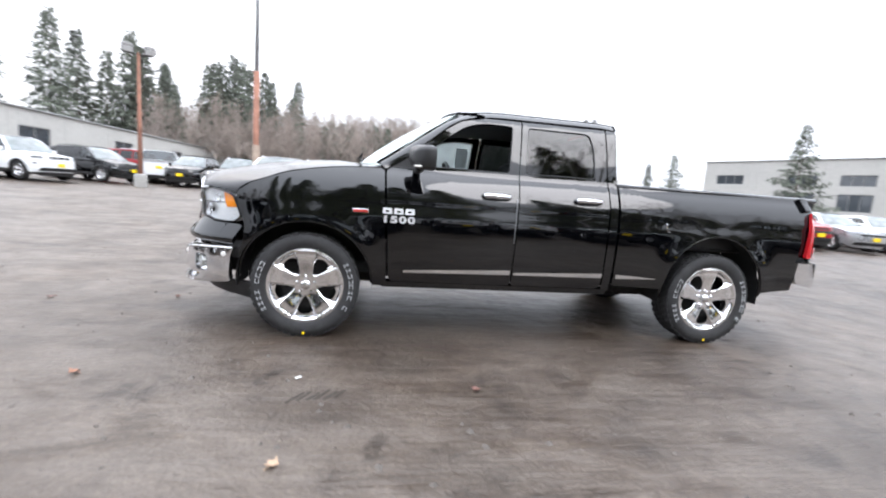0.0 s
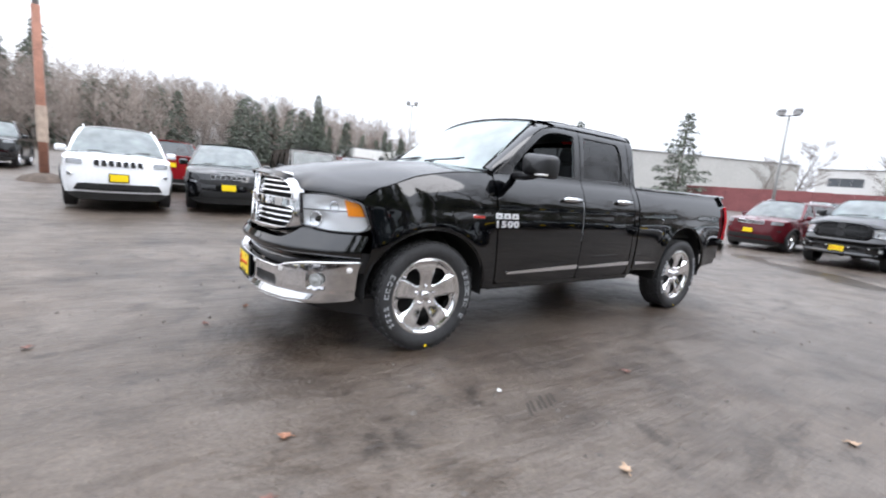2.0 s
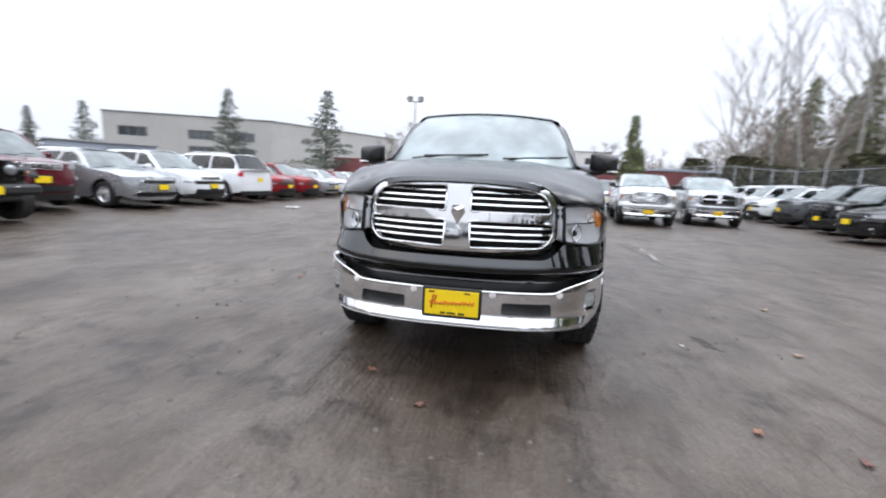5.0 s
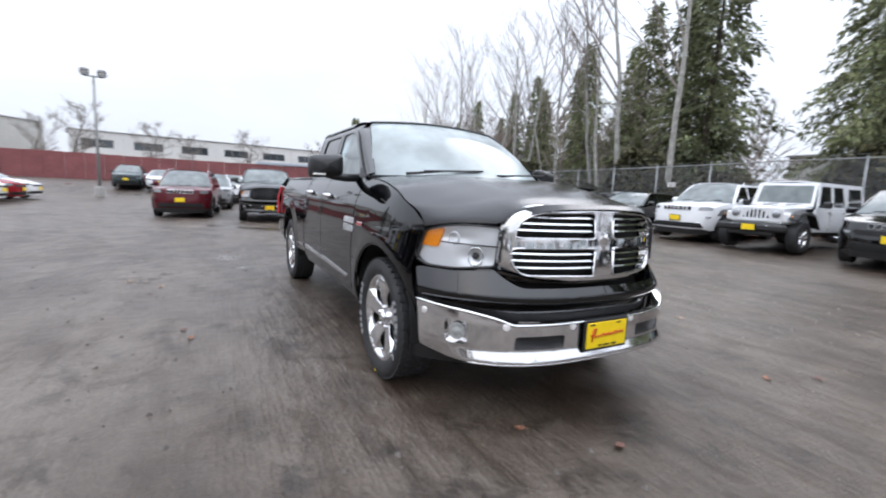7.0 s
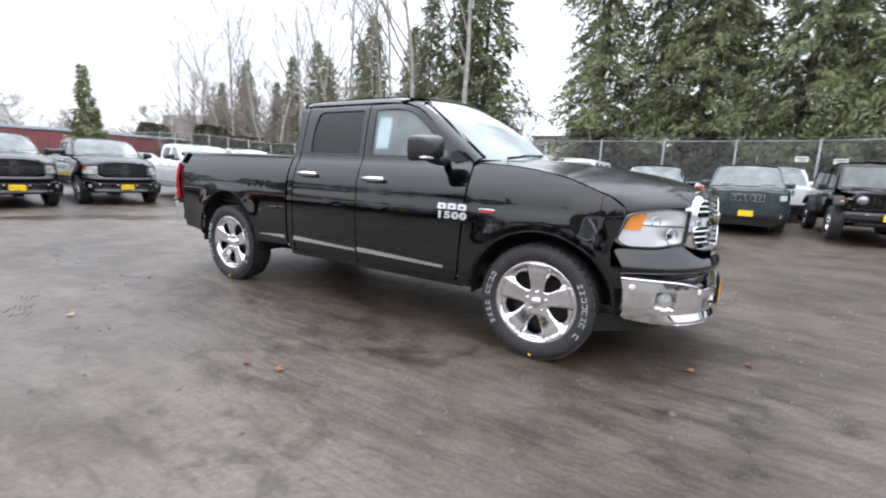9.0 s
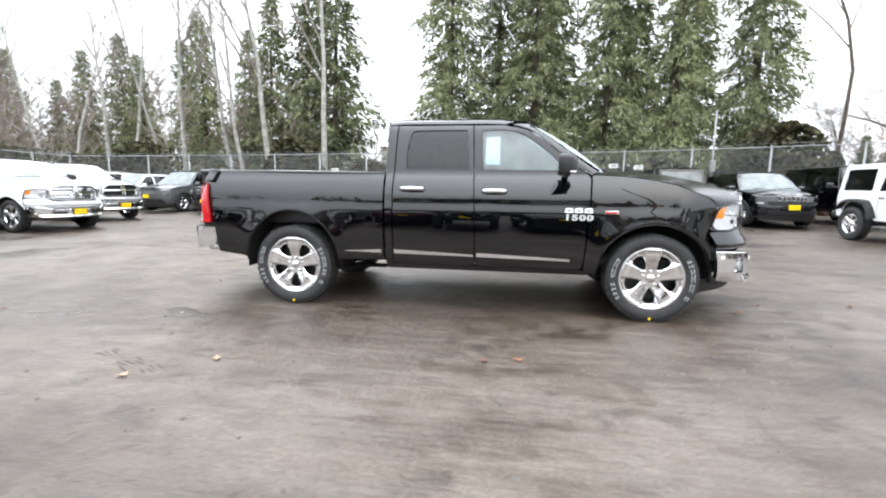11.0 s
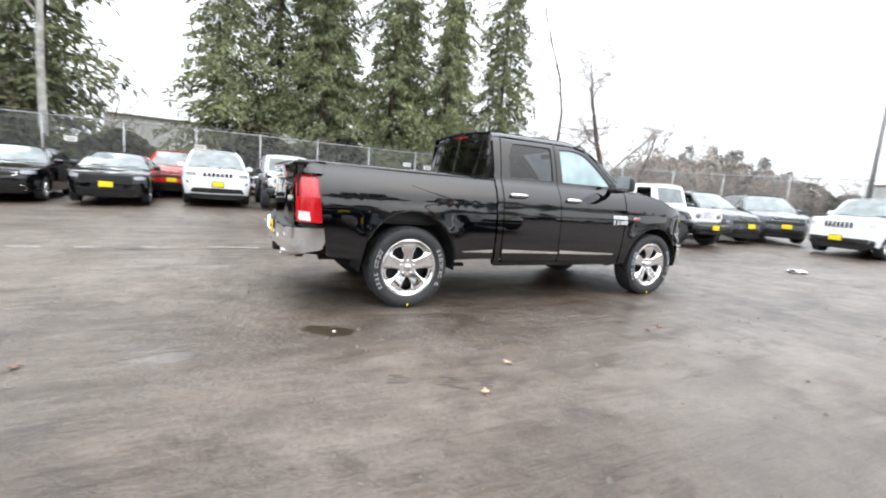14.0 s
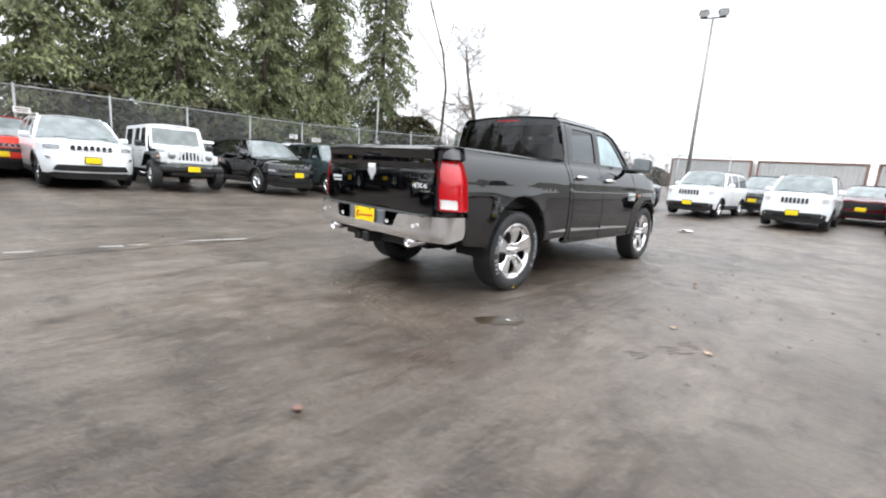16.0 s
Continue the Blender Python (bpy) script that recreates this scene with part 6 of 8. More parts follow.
def make_offroader(name, label, body=None, group="parked cars"):
    """A boxy four-door off-roader with separate wings, upright screen and hard top; nose towards +x."""
    body = body or WHITE
    T = root(name, label, "car", group)

    def add(n, me, m=body, parent=T, lab=""):
        return attach(n, me, m, parent, lab)

    xf, xr, R = 1.48, -1.47, 0.40
    side_y = curve([(0.40, 0.755), (0.7, 0.785), (1.05, 0.79), (1.15, 0.775), (1.5, 0.735), (1.82, 0.685)])
    for sg in (1, -1):
        side = lambda x, z, sg=sg: (x, sg * side_y(z), z)
        tub = [(0.78, 1.10), (0.78, 0.52), (xr + 0.52, 0.50, 0.02), (xr + 0.44, 0.80, 0.1), (xr + 0.25, 0.93, 0.1), (xr - 0.25, 0.93, 0.1), (xr - 0.44, 0.80, 0.1), (xr - 0.50, 0.56, 0.02), (-2.12, 0.56), (-2.12, 1.10)]
        add("body_side", sheet("body_side", outline(tub, 0.02, 2), side, (0.2, 0.15), 0.04, -sg))
        top = outline([(0.70, 1.105), (0.52, 1.72, 0.03), (0.45, 1.79), (-2.06, 1.78, 0.04), (-2.12, 1.105)], 0.01, 2)
        wins = [outline(q, 0.04, 3) for q in ([(0.55, 1.17), (0.42, 1.69), (-0.12, 1.69), (-0.12, 1.17)], [(-0.24, 1.17), (-0.24, 1.69), (-0.80, 1.69), (-0.92, 1.17)], [(-1.10, 1.18), (-1.10, 1.68), (-1.96, 1.68), (-1.99, 1.18)])]
        ht = add("hard_top_side", sheet("hard_top_side", top, side, (0.3, 0.2), 0.03, -sg, wins), body)
        for w_ in wins:
            attach("window", sheet("window", w_, lambda x, z, sg=sg: (x, sg * (side_y(z) - 0.015), z), (0.4, 0.3), 0.0, -sg), PRIVACY, ht)
        for hx in (0.02, -0.78):
            hd = Mesh().box((hx, sg * 0.80, 1.02), (0.15, 0.025, 0.03), 0.01)
            add("handle", hd.mesh("handle"), PLASTIC)
            gap = Mesh().tube([(hx - 0.10, sg * (side_y(z) + 0.001), z) for z in (0.56, 0.8, 1.08)], 0.004, 4)
            add("door_gap", gap.mesh("door_gap"), DARK)
            for z_ in (0.72, 0.98):
                hg = Mesh().box((hx + 0.70, sg * 0.80, z_), (0.08, 0.02, 0.05), 0.008)
                add("hinge", hg.mesh("hinge"), body)
        for cx, pts in ((xf, [(0.80, 0.66), (0.96, 0.84), (1.10, 0.98), (1.30, 1.03), (1.72, 1.02), (1.86, 0.98), (1.95, 0.86)]), (xr, [(-0.90, 0.60), (-0.98, 0.80), (-1.10, 0.95), (-1.30, 0.99), (-1.65, 0.99), (-1.82, 0.93), (-1.94, 0.78)])):
            fl = Mesh()
            vs = []
            for x, z in pts:
                vs += [(x, sg * 0.74, z), (x, sg * 0.93, z - 0.02), (x, sg * 0.945, z - 0.075), (x, sg * 0.74, z - 0.03)]
            fs = []
            for k in range(len(pts) - 1):
                for j in range(4):
                    j2 = (j + 1) % 4
                    q = (4 * k + j, 4 * k + j2, 4 * k + 4 + j2, 4 * k + 4 + j)
                    fs.append(q if sg > 0 else q[::-1])
            fl.add(vs, fs)
            add("wing_flare", fl.mesh("wing_flare"), CLAD, T, "black wheel-arch flare")
        wing = Mesh().box((1.35, sg * 0.66, 0.86), (1.16, 0.16, 0.26), 0.04)
        add("front_wing", wing.mesh("front_wing"))
        add("mirror", Mesh().box((0.60, sg * 0.95, 1.22), (0.10, 0.20, 0.17), 0.04).box((0.62, sg * 0.83, 1.17), (0.05, 0.12, 0.05), 0.015).mesh("mirror"), PLASTIC)
        hl = Mesh().lathe([(0.0001, 0.03), (0.05, 0.026), (0.085, 0.006), (0.092, 0.0), (0.092, -0.04)], c=(1.985, sg * 0.47, 0.94), segs=20, axis="x", out=-1)
        add("headlamp", hl.mesh("headlamp"), LAMP)
        ind = Mesh().lathe([(0.0001, 0.02), (0.03, 0.016), (0.045, 0.0), (0.045, -0.03)], c=(1.90, sg * 0.78, 0.88), segs=14, axis="x", out=-1)
        add("indicator", ind.mesh("indicator"), AMBER)
        fg = Mesh().lathe([(0.0001, 0.02), (0.04, 0.016), (0.05, 0.0), (0.05, -0.03)], c=(2.20, sg * 0.40, 0.62), segs=14, axis="x", out=-1)
        add("fog_lamp", fg.mesh("fog_lamp"), LAMP)
        add("tail_lamp", Mesh().box((-2.13, sg * 0.70, 0.98), (0.05, 0.12, 0.20), 0.015).mesh("tail_lamp"), RED_LENS)
    hood = lambda x, v: (x, v * lerp(0.70, 0.60, (x - 0.75) / 1.2), 1.135 - 0.055 * ((x - 0.75) / 1.2) + 0.05 * (1 - abs(v) ** 3) - 0.05 * max(0, (x - 1.85) / 0.1) ** 2)
    add("bonnet", sheet("bonnet", [(0.74, -1), (1.95, -1), (1.95, 1), (0.74, 1)], hood, (0.12, 0.12), 0.03, 1))
    add("engine_bay", Mesh().box((1.36, 0, 0.90), (1.16, 1.20, 0.42), 0.04).mesh("engine_bay"))
    gshape = outline([(-0.60, 0.76, 0.05), (0.60, 0.76, 0.05), (0.62, 1.02, 0.05), (0.55, 1.10, 0.05), (-0.55, 1.10, 0.05), (-0.62, 1.02, 0.05)], 0.03, 3)
    slots = [outline([(k * 0.094 - 0.029, 0.83), (k * 0.094 + 0.029, 0.83), (k * 0.094 + 0.029, 1.05), (k * 0.094 - 0.029, 1.05)], 0.012, 2) for k in range(-3, 4)]
    gx = lambda y, z, k=0.0: (1.99 + k - 0.06 * (z - 0.76) - 0.05 * (y / 0.6) ** 2, y, z)
    gr = add("grille", sheet("grille", gshape, gx, (0.2, 0.1), 0.04, 1, slots))
    attach("grille_backing", sheet("grille_backing", [(-0.34, 0.80), (0.34, 0.80), (0.34, 1.07), (-0.34, 1.07)], lambda y, z: gx(y, z, -0.03), (0.3, 0.3), 0.0, 1), DARK, gr)
    bp = Mesh().box((2.12, 0, 0.60), (0.20, 1.60, 0.19), 0.05)
    bp.box((2.06, 0, 0.46), (0.16, 1.1, 0.14), 0.04)
    add("front_bumper", bp.mesh("front_bumper"), CLAD, T, "black moulded bumper")
    add("rear_bumper", Mesh().box((-2.22, 0, 0.60), (0.18, 1.60, 0.17), 0.05).mesh("rear_bumper"), CLAD)
    plate_thing(T, (2.235, 0, 0.60), 0, 0.32, 0.16, False)
    scr = lambda u, v: (lerp(0.74, 0.50, u), v * lerp(0.70, 0.655, u), lerp(1.17, 1.77, u))
    fr = add("screen_frame", sheet("screen_frame", outline([(0, -1), (0, 1), (1, 1), (1, -1)], 0.05, 3), scr, (0.5, 0.5), 0.05, -1, [outline([(0.12, -0.91), (0.12, 0.91), (0.90, 0.90), (0.90, -0.90)], 0.05, 3)]))
    attach("windscreen", sheet("windscreen", [(0.1, -0.93), (0.1, 0.93), (0.92, 0.92), (0.92, -0.92)], lambda u, v: (scr(u, v)[0] - 0.01, scr(u, v)[1], scr(u, v)[2]), (0.5, 0.5), 0.0, -1), MISTED, fr)
    add("hard_top", sheet("hard_top", outline([(-2.06, -1), (0.50, -1), (0.50, 1), (-2.06, 1)], 0.05, 3), lambda x, v: (x, v * 0.69, 1.80 + 0.035 * (1 - v * v) - 0.02 * abs(v) ** 6), (0.3, 0.25), 0.04, 1), PLASTIC if body is not WHITE else body)
    back = Mesh().box((-2.10, 0, 0.83), (0.05, 1.50, 0.54), 0.02)
    back.box((-2.09, 0, 1.45), (0.04, 1.36, 0.64), 0.02)
    add("tailgate", back.mesh("tailgate"))
    hull = Mesh().box((-0.65, 0, 0.72), (2.75, 1.45, 0.60), 0.05)
    hull.box((0, 0, 0.52), (3.9, 0.9, 0.16), 0.03)
    for yy in (-0.36, 0.36):
        hull.box((-0.05, yy, 1.22), (0.14, 0.46, 0.56), 0.05)
        hull.box((-0.08, yy, 1.55), (0.09, 0.25, 0.16), 0.03)
    for cx in (xf, xr):
        hull.tube([(cx, -0.7, R), (cx, 0.7, R)], 0.05, 8)
    add("chassis", hull.mesh("chassis"), DARK)
    for y0 in (-0.45, 0.1):
        add("wiper", Mesh().tube([(0.76, y0, 1.19), (0.72, y0 + 0.38, 1.23)], 0.009, 5).mesh("wiper"), PLASTIC)
    sp = make_wheel(T, R, 0.24, 0.23, "five", "spare_wheel", False, sides=24)
    sp.matrix_basis = pose(-2.30, 0, 1.05, 0, 0, 90)
    wl = make_wheel(T, R, 0.25, 0.235, "seven", tyre_marks=False, sides=24)
    set_wheels(wl, [(xf, 0.79, R), (xr, 0.79, R), (xf, -0.79, R), (xr, -0.79, R)])
    return T


def recolour(ob, old, fresh, label=""):
    """Gives a copied thing another paint, on its own objects."""
    for o in (ob, *ob.children_recursive):
        for s in o.material_slots:
            if s.material == old:
                s.link = "OBJECT"
                s.material = fresh
    if label:
        ob["label"] = label
    return ob


MODELS = {}


def park(kind, x, y, heading, colour, label, z=0.0):
    """Parks a car with its middle at (x, y), nose towards the heading in degrees from +x."""
    m = pose(x, y, z, 0, 0, heading)
    first = MODELS.get((kind, "base"))
    if first is None:
        tables = {"large_suv": LARGE_SUV, "crossover": CROSSOVER, "boxy_suv": BOXY_SUV, "sedan": SEDAN, "saloon": SALOON}
        if kind == "offroader":
            ob = make_offroader("offroad_car", label, colour)
        elif kind == "pickup":
            ob = copy_thing(hero, m)
            ob["category"], ob["group"], ob["label"] = "pickup truck", "parked cars", label
            recolour(ob, BLACK, colour)
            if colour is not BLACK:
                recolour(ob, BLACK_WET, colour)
            if colour is BLACK:
                for o in ob.children_recursive:
                    if o.name.split(".")[0] in ("grille", "slat", "opening_rim"):
                        recolour(o, CHROME, PLASTIC)
                    if o.name.split(".")[0] in ("front_bumper", "bumper_lip"):
                        recolour(o, CHROME, BLACK)
                    if o.name.split(".")[0] == "windscreen":
                        recolour(o, GLASS, MISTED)
            return ob
        else:
            ob = make_car(kind, label, tables[kind], colour)
        MODELS[(kind, "base")] = (ob, colour)
        ob.matrix_basis = m
        return ob
    src, c0 = first
    ob = copy_thing(src, m)
    return recolour(ob, c0, colour, label)


# row along the fence, noses towards the lot
N_ROW = [
    ("large_suv", -3.80, 12.75, -87, WHITE, "white large SUV with a chrome slotted grille"),
    ("offroader", -1.5, 12.3, -90, WHITE, "white boxy offroad car with black wheel flares"),
    ("crossover", 1.1, 11.8, -84, BLACK, "black crossover with a yellow dealer plate"),
    ("boxy_suv", 3.5, 11.3, -90, GREEN_GREY, "dark green-grey small boxy SUV"),
    ("offroader", 6.0, 10.9, -90, BLACK, "black boxy offroad car by the fence"),
    ("sedan", -6.45, 12.2, -88, BLACK, "black four-door sedan with a yellow plate"),
    ("saloon", -8.85, 12.2, -88, BLACK, "black saloon with a thin chrome mouth"),
    ("boxy_suv", -11.7, 13.0, -92, BLACK, "black small boxy SUV"),
    ("saloon", -9.9, 15.8, -90, WHITE, "white saloon in the second row"),
    ("crossover", -5.2, 15.8, -90, BRIGHT_RED, "bright red crossover half hidden behind the row"),
    ("sedan", 0.0, 16.3, 180, WHITE, "white car in the second row at the fence"),
    ("boxy_suv", 4.6, 15.8, -90, WHITE, "white SUV in the second row at the fence"),
    ("large_suv", -14.5, 13.6, -95, GREY, "dark grey SUV in the fence row"),
    ("crossover", -17.3, 13.8, -95, WHITE, "white SUV in the fence row"),
    ("large_suv", -20.2, 14.0, -95, WHITE, "white large SUV in the fence row"),
    ("large_suv", -23.2, 14.2, -95, WHITE, "white SUV far along the fence"),
    ("saloon", -26.2, 14.3, -95, GREY, "grey saloon far along the fence"),
    ("crossover", -29.0, 14.4, -95, WHITE, "white crossover far along the fence"),
    ("crossover", 8.5, 11.0, -90, BLACK, "black crossover with a bright plate"),
    ("offroader", 11.0, 10.4, -90, BLACK, "black boxy offroad car behind a white one"),
    ("offroader", 9.4, 5.1, -90, WHITE, "white boxy offroad car with black top windows"),
    ("crossover", 12.4, 5.6, -100, GREY, "dark grey crossover with a yellow plate"),
    ("crossover", 15.2, 4.9, -130, GREY, "grey crossover beside the offroad car"),
]
E_ROW = [
    ("boxy_suv", 14.6, 1.1, 176, WHITE, "white boxy SUV with a slotted grille"),
    ("boxy_suv", 13.9, -2.0, 178, WHITE, "white boxy SUV with black lower cladding"),
    ("boxy_suv", 14.6, -5.0, 178, BLACK, "black boxy SUV at the end of the row"),
    ("crossover", 18.6, -0.3, 176, GREY, "grey crossover in the second row"),
    ("sedan", 19.0, -3.6, 176, MAROON, "maroon car in the second row"),
]
W_ROW = [
    ("large_suv", -16.1, -2.6, -6, MAROON, "maroon large SUV with a yellow plate"),
    ("pickup", -14.9, 0.15, -4, BLACK, "black pickup truck with a dark grille"),
    ("pickup", -14.8, 2.75, -8, BLACK, "black heavy pickup truck on wet ground"),
    ("pickup", -14.0, 5.5, -8, WHITE, "white heavy pickup truck"),
    ("pickup", -15.4, 8.5, -10, SILVER, "silver pickup truck with a chrome bumper"),
    ("large_suv", -22.2, -1.7, -4, SILVER, "silver SUV in the second row"),
    ("large_suv", -22.4, 1.7, -4, WHITE, "white SUV in the second row"),
    ("large_suv", -21.2, 5.3, -6, WHITE, "white SUV behind the pickup trucks"),
    ("crossover", -36.5, -7.1, 0, GREEN_GREY, "dark crossover before the red wall"),
    ("saloon", -36.0, -5.0, 0, WHITE, "white saloon before the red wall"),
    ("large_suv", -28.5, -0.6, -4, WHITE, "white SUV in the third row"),
    ("large_suv", -29.0, 3.4, -4, SILVER, "silver SUV in the third row"),
    ("crossover", -29.5, 7.2, -4, WHITE, "white crossover in the third row"),
    ("crossover", -29.5, 10.6, -4, BLACK, "black crossover in the third row"),
]
S_ROW = [
    ("large_suv", 4.03, -10.1, 92, WHITE, "white large SUV with chrome slots and a yellow plate"),
    ("crossover", 1.6, -10.3, 84, BLACK, "black crossover with a dark slotted nose"),
    ("offroader", -0.8, -10.5, 88, BLACK, "black boxy offroad car facing the lane"),
    ("large_suv", -3.2, -12.2, 80, MAROON, "maroon SUV beside the offroad car"),
    ("crossover", 2.8, -15.6, -90, RED, "red crossover seen from behind"),
    ("saloon", -5.6, -11.65, 86, SILVER, "silver saloon in the long row"),
    ("crossover", -8.0, -11.7, 84, WHITE, "white crossover in the long row"),
    ("large_suv", -10.6, -11.75, -96, WHITE, "white SUV parked tail first"),
    ("crossover", -13.2, -11.8, 84, RED, "red crossover in the long row"),
    ("crossover", -15.8, -11.85, 84, RED, "red crossover with a yellow plate"),
    ("saloon", -18.3, -11.9, 84, SILVER, "silver saloon with clear lamps"),
    ("saloon", -20.8, -11.95, 84, WHITE, "white saloon in the long row"),
    ("saloon", -23.3, -12.0, 84, RED, "red saloon in the long row"),
    ("saloon", -25.8, -12.05, 84, WHITE, "white saloon at the end of the row"),
]
SE_LOT = [
    ("large_suv", 8.6, -22.0, 92, BLACK, "black SUV with a yellow plate beyond the pole"),
    ("crossover", 11.2, -22.5, 92, BLACK, "black crossover beyond the pole"),
    ("large_suv", 13.6, -24.0, -70, WHITE, "white SUV parked tail first"),
    ("crossover", 15.2, -20.5, 160, BLACK, "black crossover before the pale wall"),
    ("large_suv", 16.6, -17.5, 160, WHITE, "white SUV before the pale wall"),
    ("crossover", 17.8, -14.0, 160, BLACK, "black SUV before the pale wall"),
    ("large_suv", 16.0, -27.0, 165, RED, "red SUV before the pale wall"),
    ("saloon", 17.2, -30.0, 165, WHITE, "white saloon before the pale wall"),
    ("crossover", 18.2, -33.0, 165, GREY, "grey crossover before the pale wall"),
    ("saloon", 19.0, -36.0, 165, SILVER, "silver saloon before the pale wall"),
    ("crossover", -4.5, -21.0, 90, BLACK, "black crossover deeper in the lot"),
    ("crossover", -11.0, -18.0, 90, WHITE, "white crossover deeper in the lot"),
    ("saloon", -16.0, -19.0, 90, SILVER, "silver saloon deeper in the lot"),
    ("saloon", -21.0, -19.0, 90, WHITE, "white saloon deeper in the lot"),
]
SMALL = ("slot_rim", "door_gap", "handle", "brake_disc", "inner_wheel", "hub_cap", "plate_frame", "intake_rim", "wiper", "wheel_housing", "rear_pillar", "fog_lamp", "hinge", "tread", "lug_nut", "paint_dot", "sidewall_marking", "window_seal", "handle_cup", "slat", "opening_rim", "parking_sensor", "print_bars", "bed_inner_wall", "arch_lip")
for row in (N_ROW, E_ROW, W_ROW, S_ROW, SE_LOT):
    for kind, x, y, hd, col, lab in row:
        car = park(kind, x, y, hd, col, lab, gz(x, y) + 0.003)
        if math.hypot(x, y) > 15.5:
            # hidden or indiscernible fittings of the far cars
            for o in list(car.children_recursive):
                if o.name.split(".")[0] in SMALL and not (o.name.startswith("slot_rim") and math.hypot(x, y) < 19):
                    bpy.data.objects.remove(o)


# ---------------------------------------------------------------- trees
NEEDLES = mat("conifer_needles", (0.094, 0.116, 0.056), rough=0.75, var=0.5, scale=0.45, tint=(0.192, 0.213, 0.110), rand=0.12)
FIR = mat("dark_fir_needles", (0.082, 0.098, 0.086), rough=0.8, var=0.45, scale=0.4, tint=(0.130, 0.148, 0.126), rand=0.12)
# distance haze put into the needle colour: paler and greyer than FIR
HAZY_FIR = mat("hazed_far_fir_needles", (0.118, 0.118, 0.100), rough=0.9, var=0.4, scale=0.3, tint=(0.168, 0.162, 0.142), rand=0.12)
BARK = mat("brown_bark", (0.082, 0.062, 0.048), rough=0.9, var=0.5, scale=5.0, bump=0.6, bscale=22.0)
BIRCH = mat("pale_birch_bark", (0.328, 0.317, 0.289), rough=0.85, var=0.55, scale=3.0, bump=0.4, bscale=20.0)
TWIG = mat("bare_twigs", (0.212, 0.183, 0.159), rough=0.9, var=0.35, scale=1.0)
SCRUB = mat("bare_scrub", (0.265, 0.222, 0.192), rough=0.95, var=0.4, scale=0.3)
IVY = mat("dark_undergrowth", (0.027, 0.035, 0.016), rough=0.85, var=0.6, scale=0.7, tint=(0.062, 0.057, 0.029))


def shade_sprays(m, low, high):
    """Varies a foliage colour from spray to spray."""
    nt = m.node_tree
    p = nt.nodes["Principled BSDF"]
    src = p.inputs["Base Color"].links[0].from_socket
    geo = nt.nodes.new("ShaderNodeNewGeometry")
    ramp = nt.nodes.new("ShaderNodeValToRGB")
    ramp.color_ramp.elements[0].color, ramp.color_ramp.elements[1].color = (low, low, low, 1), (high, high * 0.98, high * 0.86, 1)
    mx = nt.nodes.new("ShaderNodeMix")
    mx.data_type, mx.blend_type = "RGBA", "MULTIPLY"
    mx.inputs[0].default_value = 1.0
    nt.links.new(geo.outputs["Random Per Island"], ramp.inputs["Fac"])
    nt.links.new(src, mx.inputs[6])
    nt.links.new(ramp.outputs["Color"], mx.inputs[7])
    nt.links.new(mx.outputs[2], p.inputs["Base Color"])


shade_sprays(NEEDLES, 0.38, 1.40)
shade_sprays(FIR, 0.35, 1.35)
shade_sprays(IVY, 0.35, 1.8)


def quick(name, verts, faces):
    me = bpy.data.meshes.new(name)
    me.from_pydata([tuple(v) for v in verts], [], faces)
    me.update()
    return me


def conifer_meshes(seed, height, radius, n_branch, sprays, gap=0.06, droop=0.35, power=0.85, size=0.42, loose=0.10):
    """Trunk and crown of one conifer: many arching boughs, each hung with small flat sprays, thicker towards its tip."""
    rng = np.random.default_rng(seed)
    t = Mesh()
    lean = rng.normal(0, 0.012, 2)
    t.tube([(lean[0] * z, lean[1] * z, z) for z in np.linspace(-0.3, height * 0.97, 8)], [max(0.015, height * 0.013 * (1 - k / 7.3)) for k in range(8)], 8)
    vs, fs = [], []
    lump = rng.uniform(0.58, 1.25, 36)
    for b in range(n_branch):
        f = gap + (1 - gap) * ((b + rng.random()) / n_branch) ** 1.12
        z = height * f
        a = b * 2.399 + rng.normal(0, 0.4)
        sector = int((a % 6.283) / 2.0945) % 3
        reach = radius * (1 - f) ** power * lump[int(f * 11.9) + 12 * sector] * rng.uniform(0.62, 1.12) + 0.14
        d = np.array([math.cos(a), math.sin(a), 0.0])
        side = np.array([-d[1], d[0], 0.0])
        base = np.array([lean[0] * z, lean[1] * z, z])
        rise = rng.uniform(-0.05, 0.34)
        k_n = max(4, int(sprays * (0.35 + 0.65 * reach / radius) * (1.18 - 0.62 * f)))
        for k in range(k_n):
            u = 0.06 + 0.94 * ((k + rng.random()) / k_n) ** 0.75
            p = base + d * reach * u + np.array([0, 0, reach * (rise * u - droop * u * u)]) + side * rng.normal(0, 0.10) * reach * u + rng.normal(0, loose, 3)
            sgn = 1 if k % 2 else -1
            out = d * rng.uniform(0.2, 1.0) + side * sgn * rng.uniform(0.1, 0.9) + np.array([0, 0, rng.uniform(-1.05, 0.15)])
            out /= np.linalg.norm(out)
            L = size * rng.uniform(0.5, 1.3)
            wv = np.cross(out, rng.normal(0, 1, 3))
            wv = wv / (np.linalg.norm(wv) + 1e-6) * L * rng.uniform(0.11, 0.21)
            up = np.cross(wv, out) * 0.25
            o = len(vs)
            vs += [p, p + out * L * 0.5 + wv + up * 0.3, p + out * L - np.array([0, 0, L * 0.18]), p + out * L * 0.5 - wv + up * 0.3]
            fs += [(o, o + 1, o + 2), (o, o + 2, o + 3)]
    return t.mesh("trunk"), quick("crown", vs, fs)


CONIFERS = {}


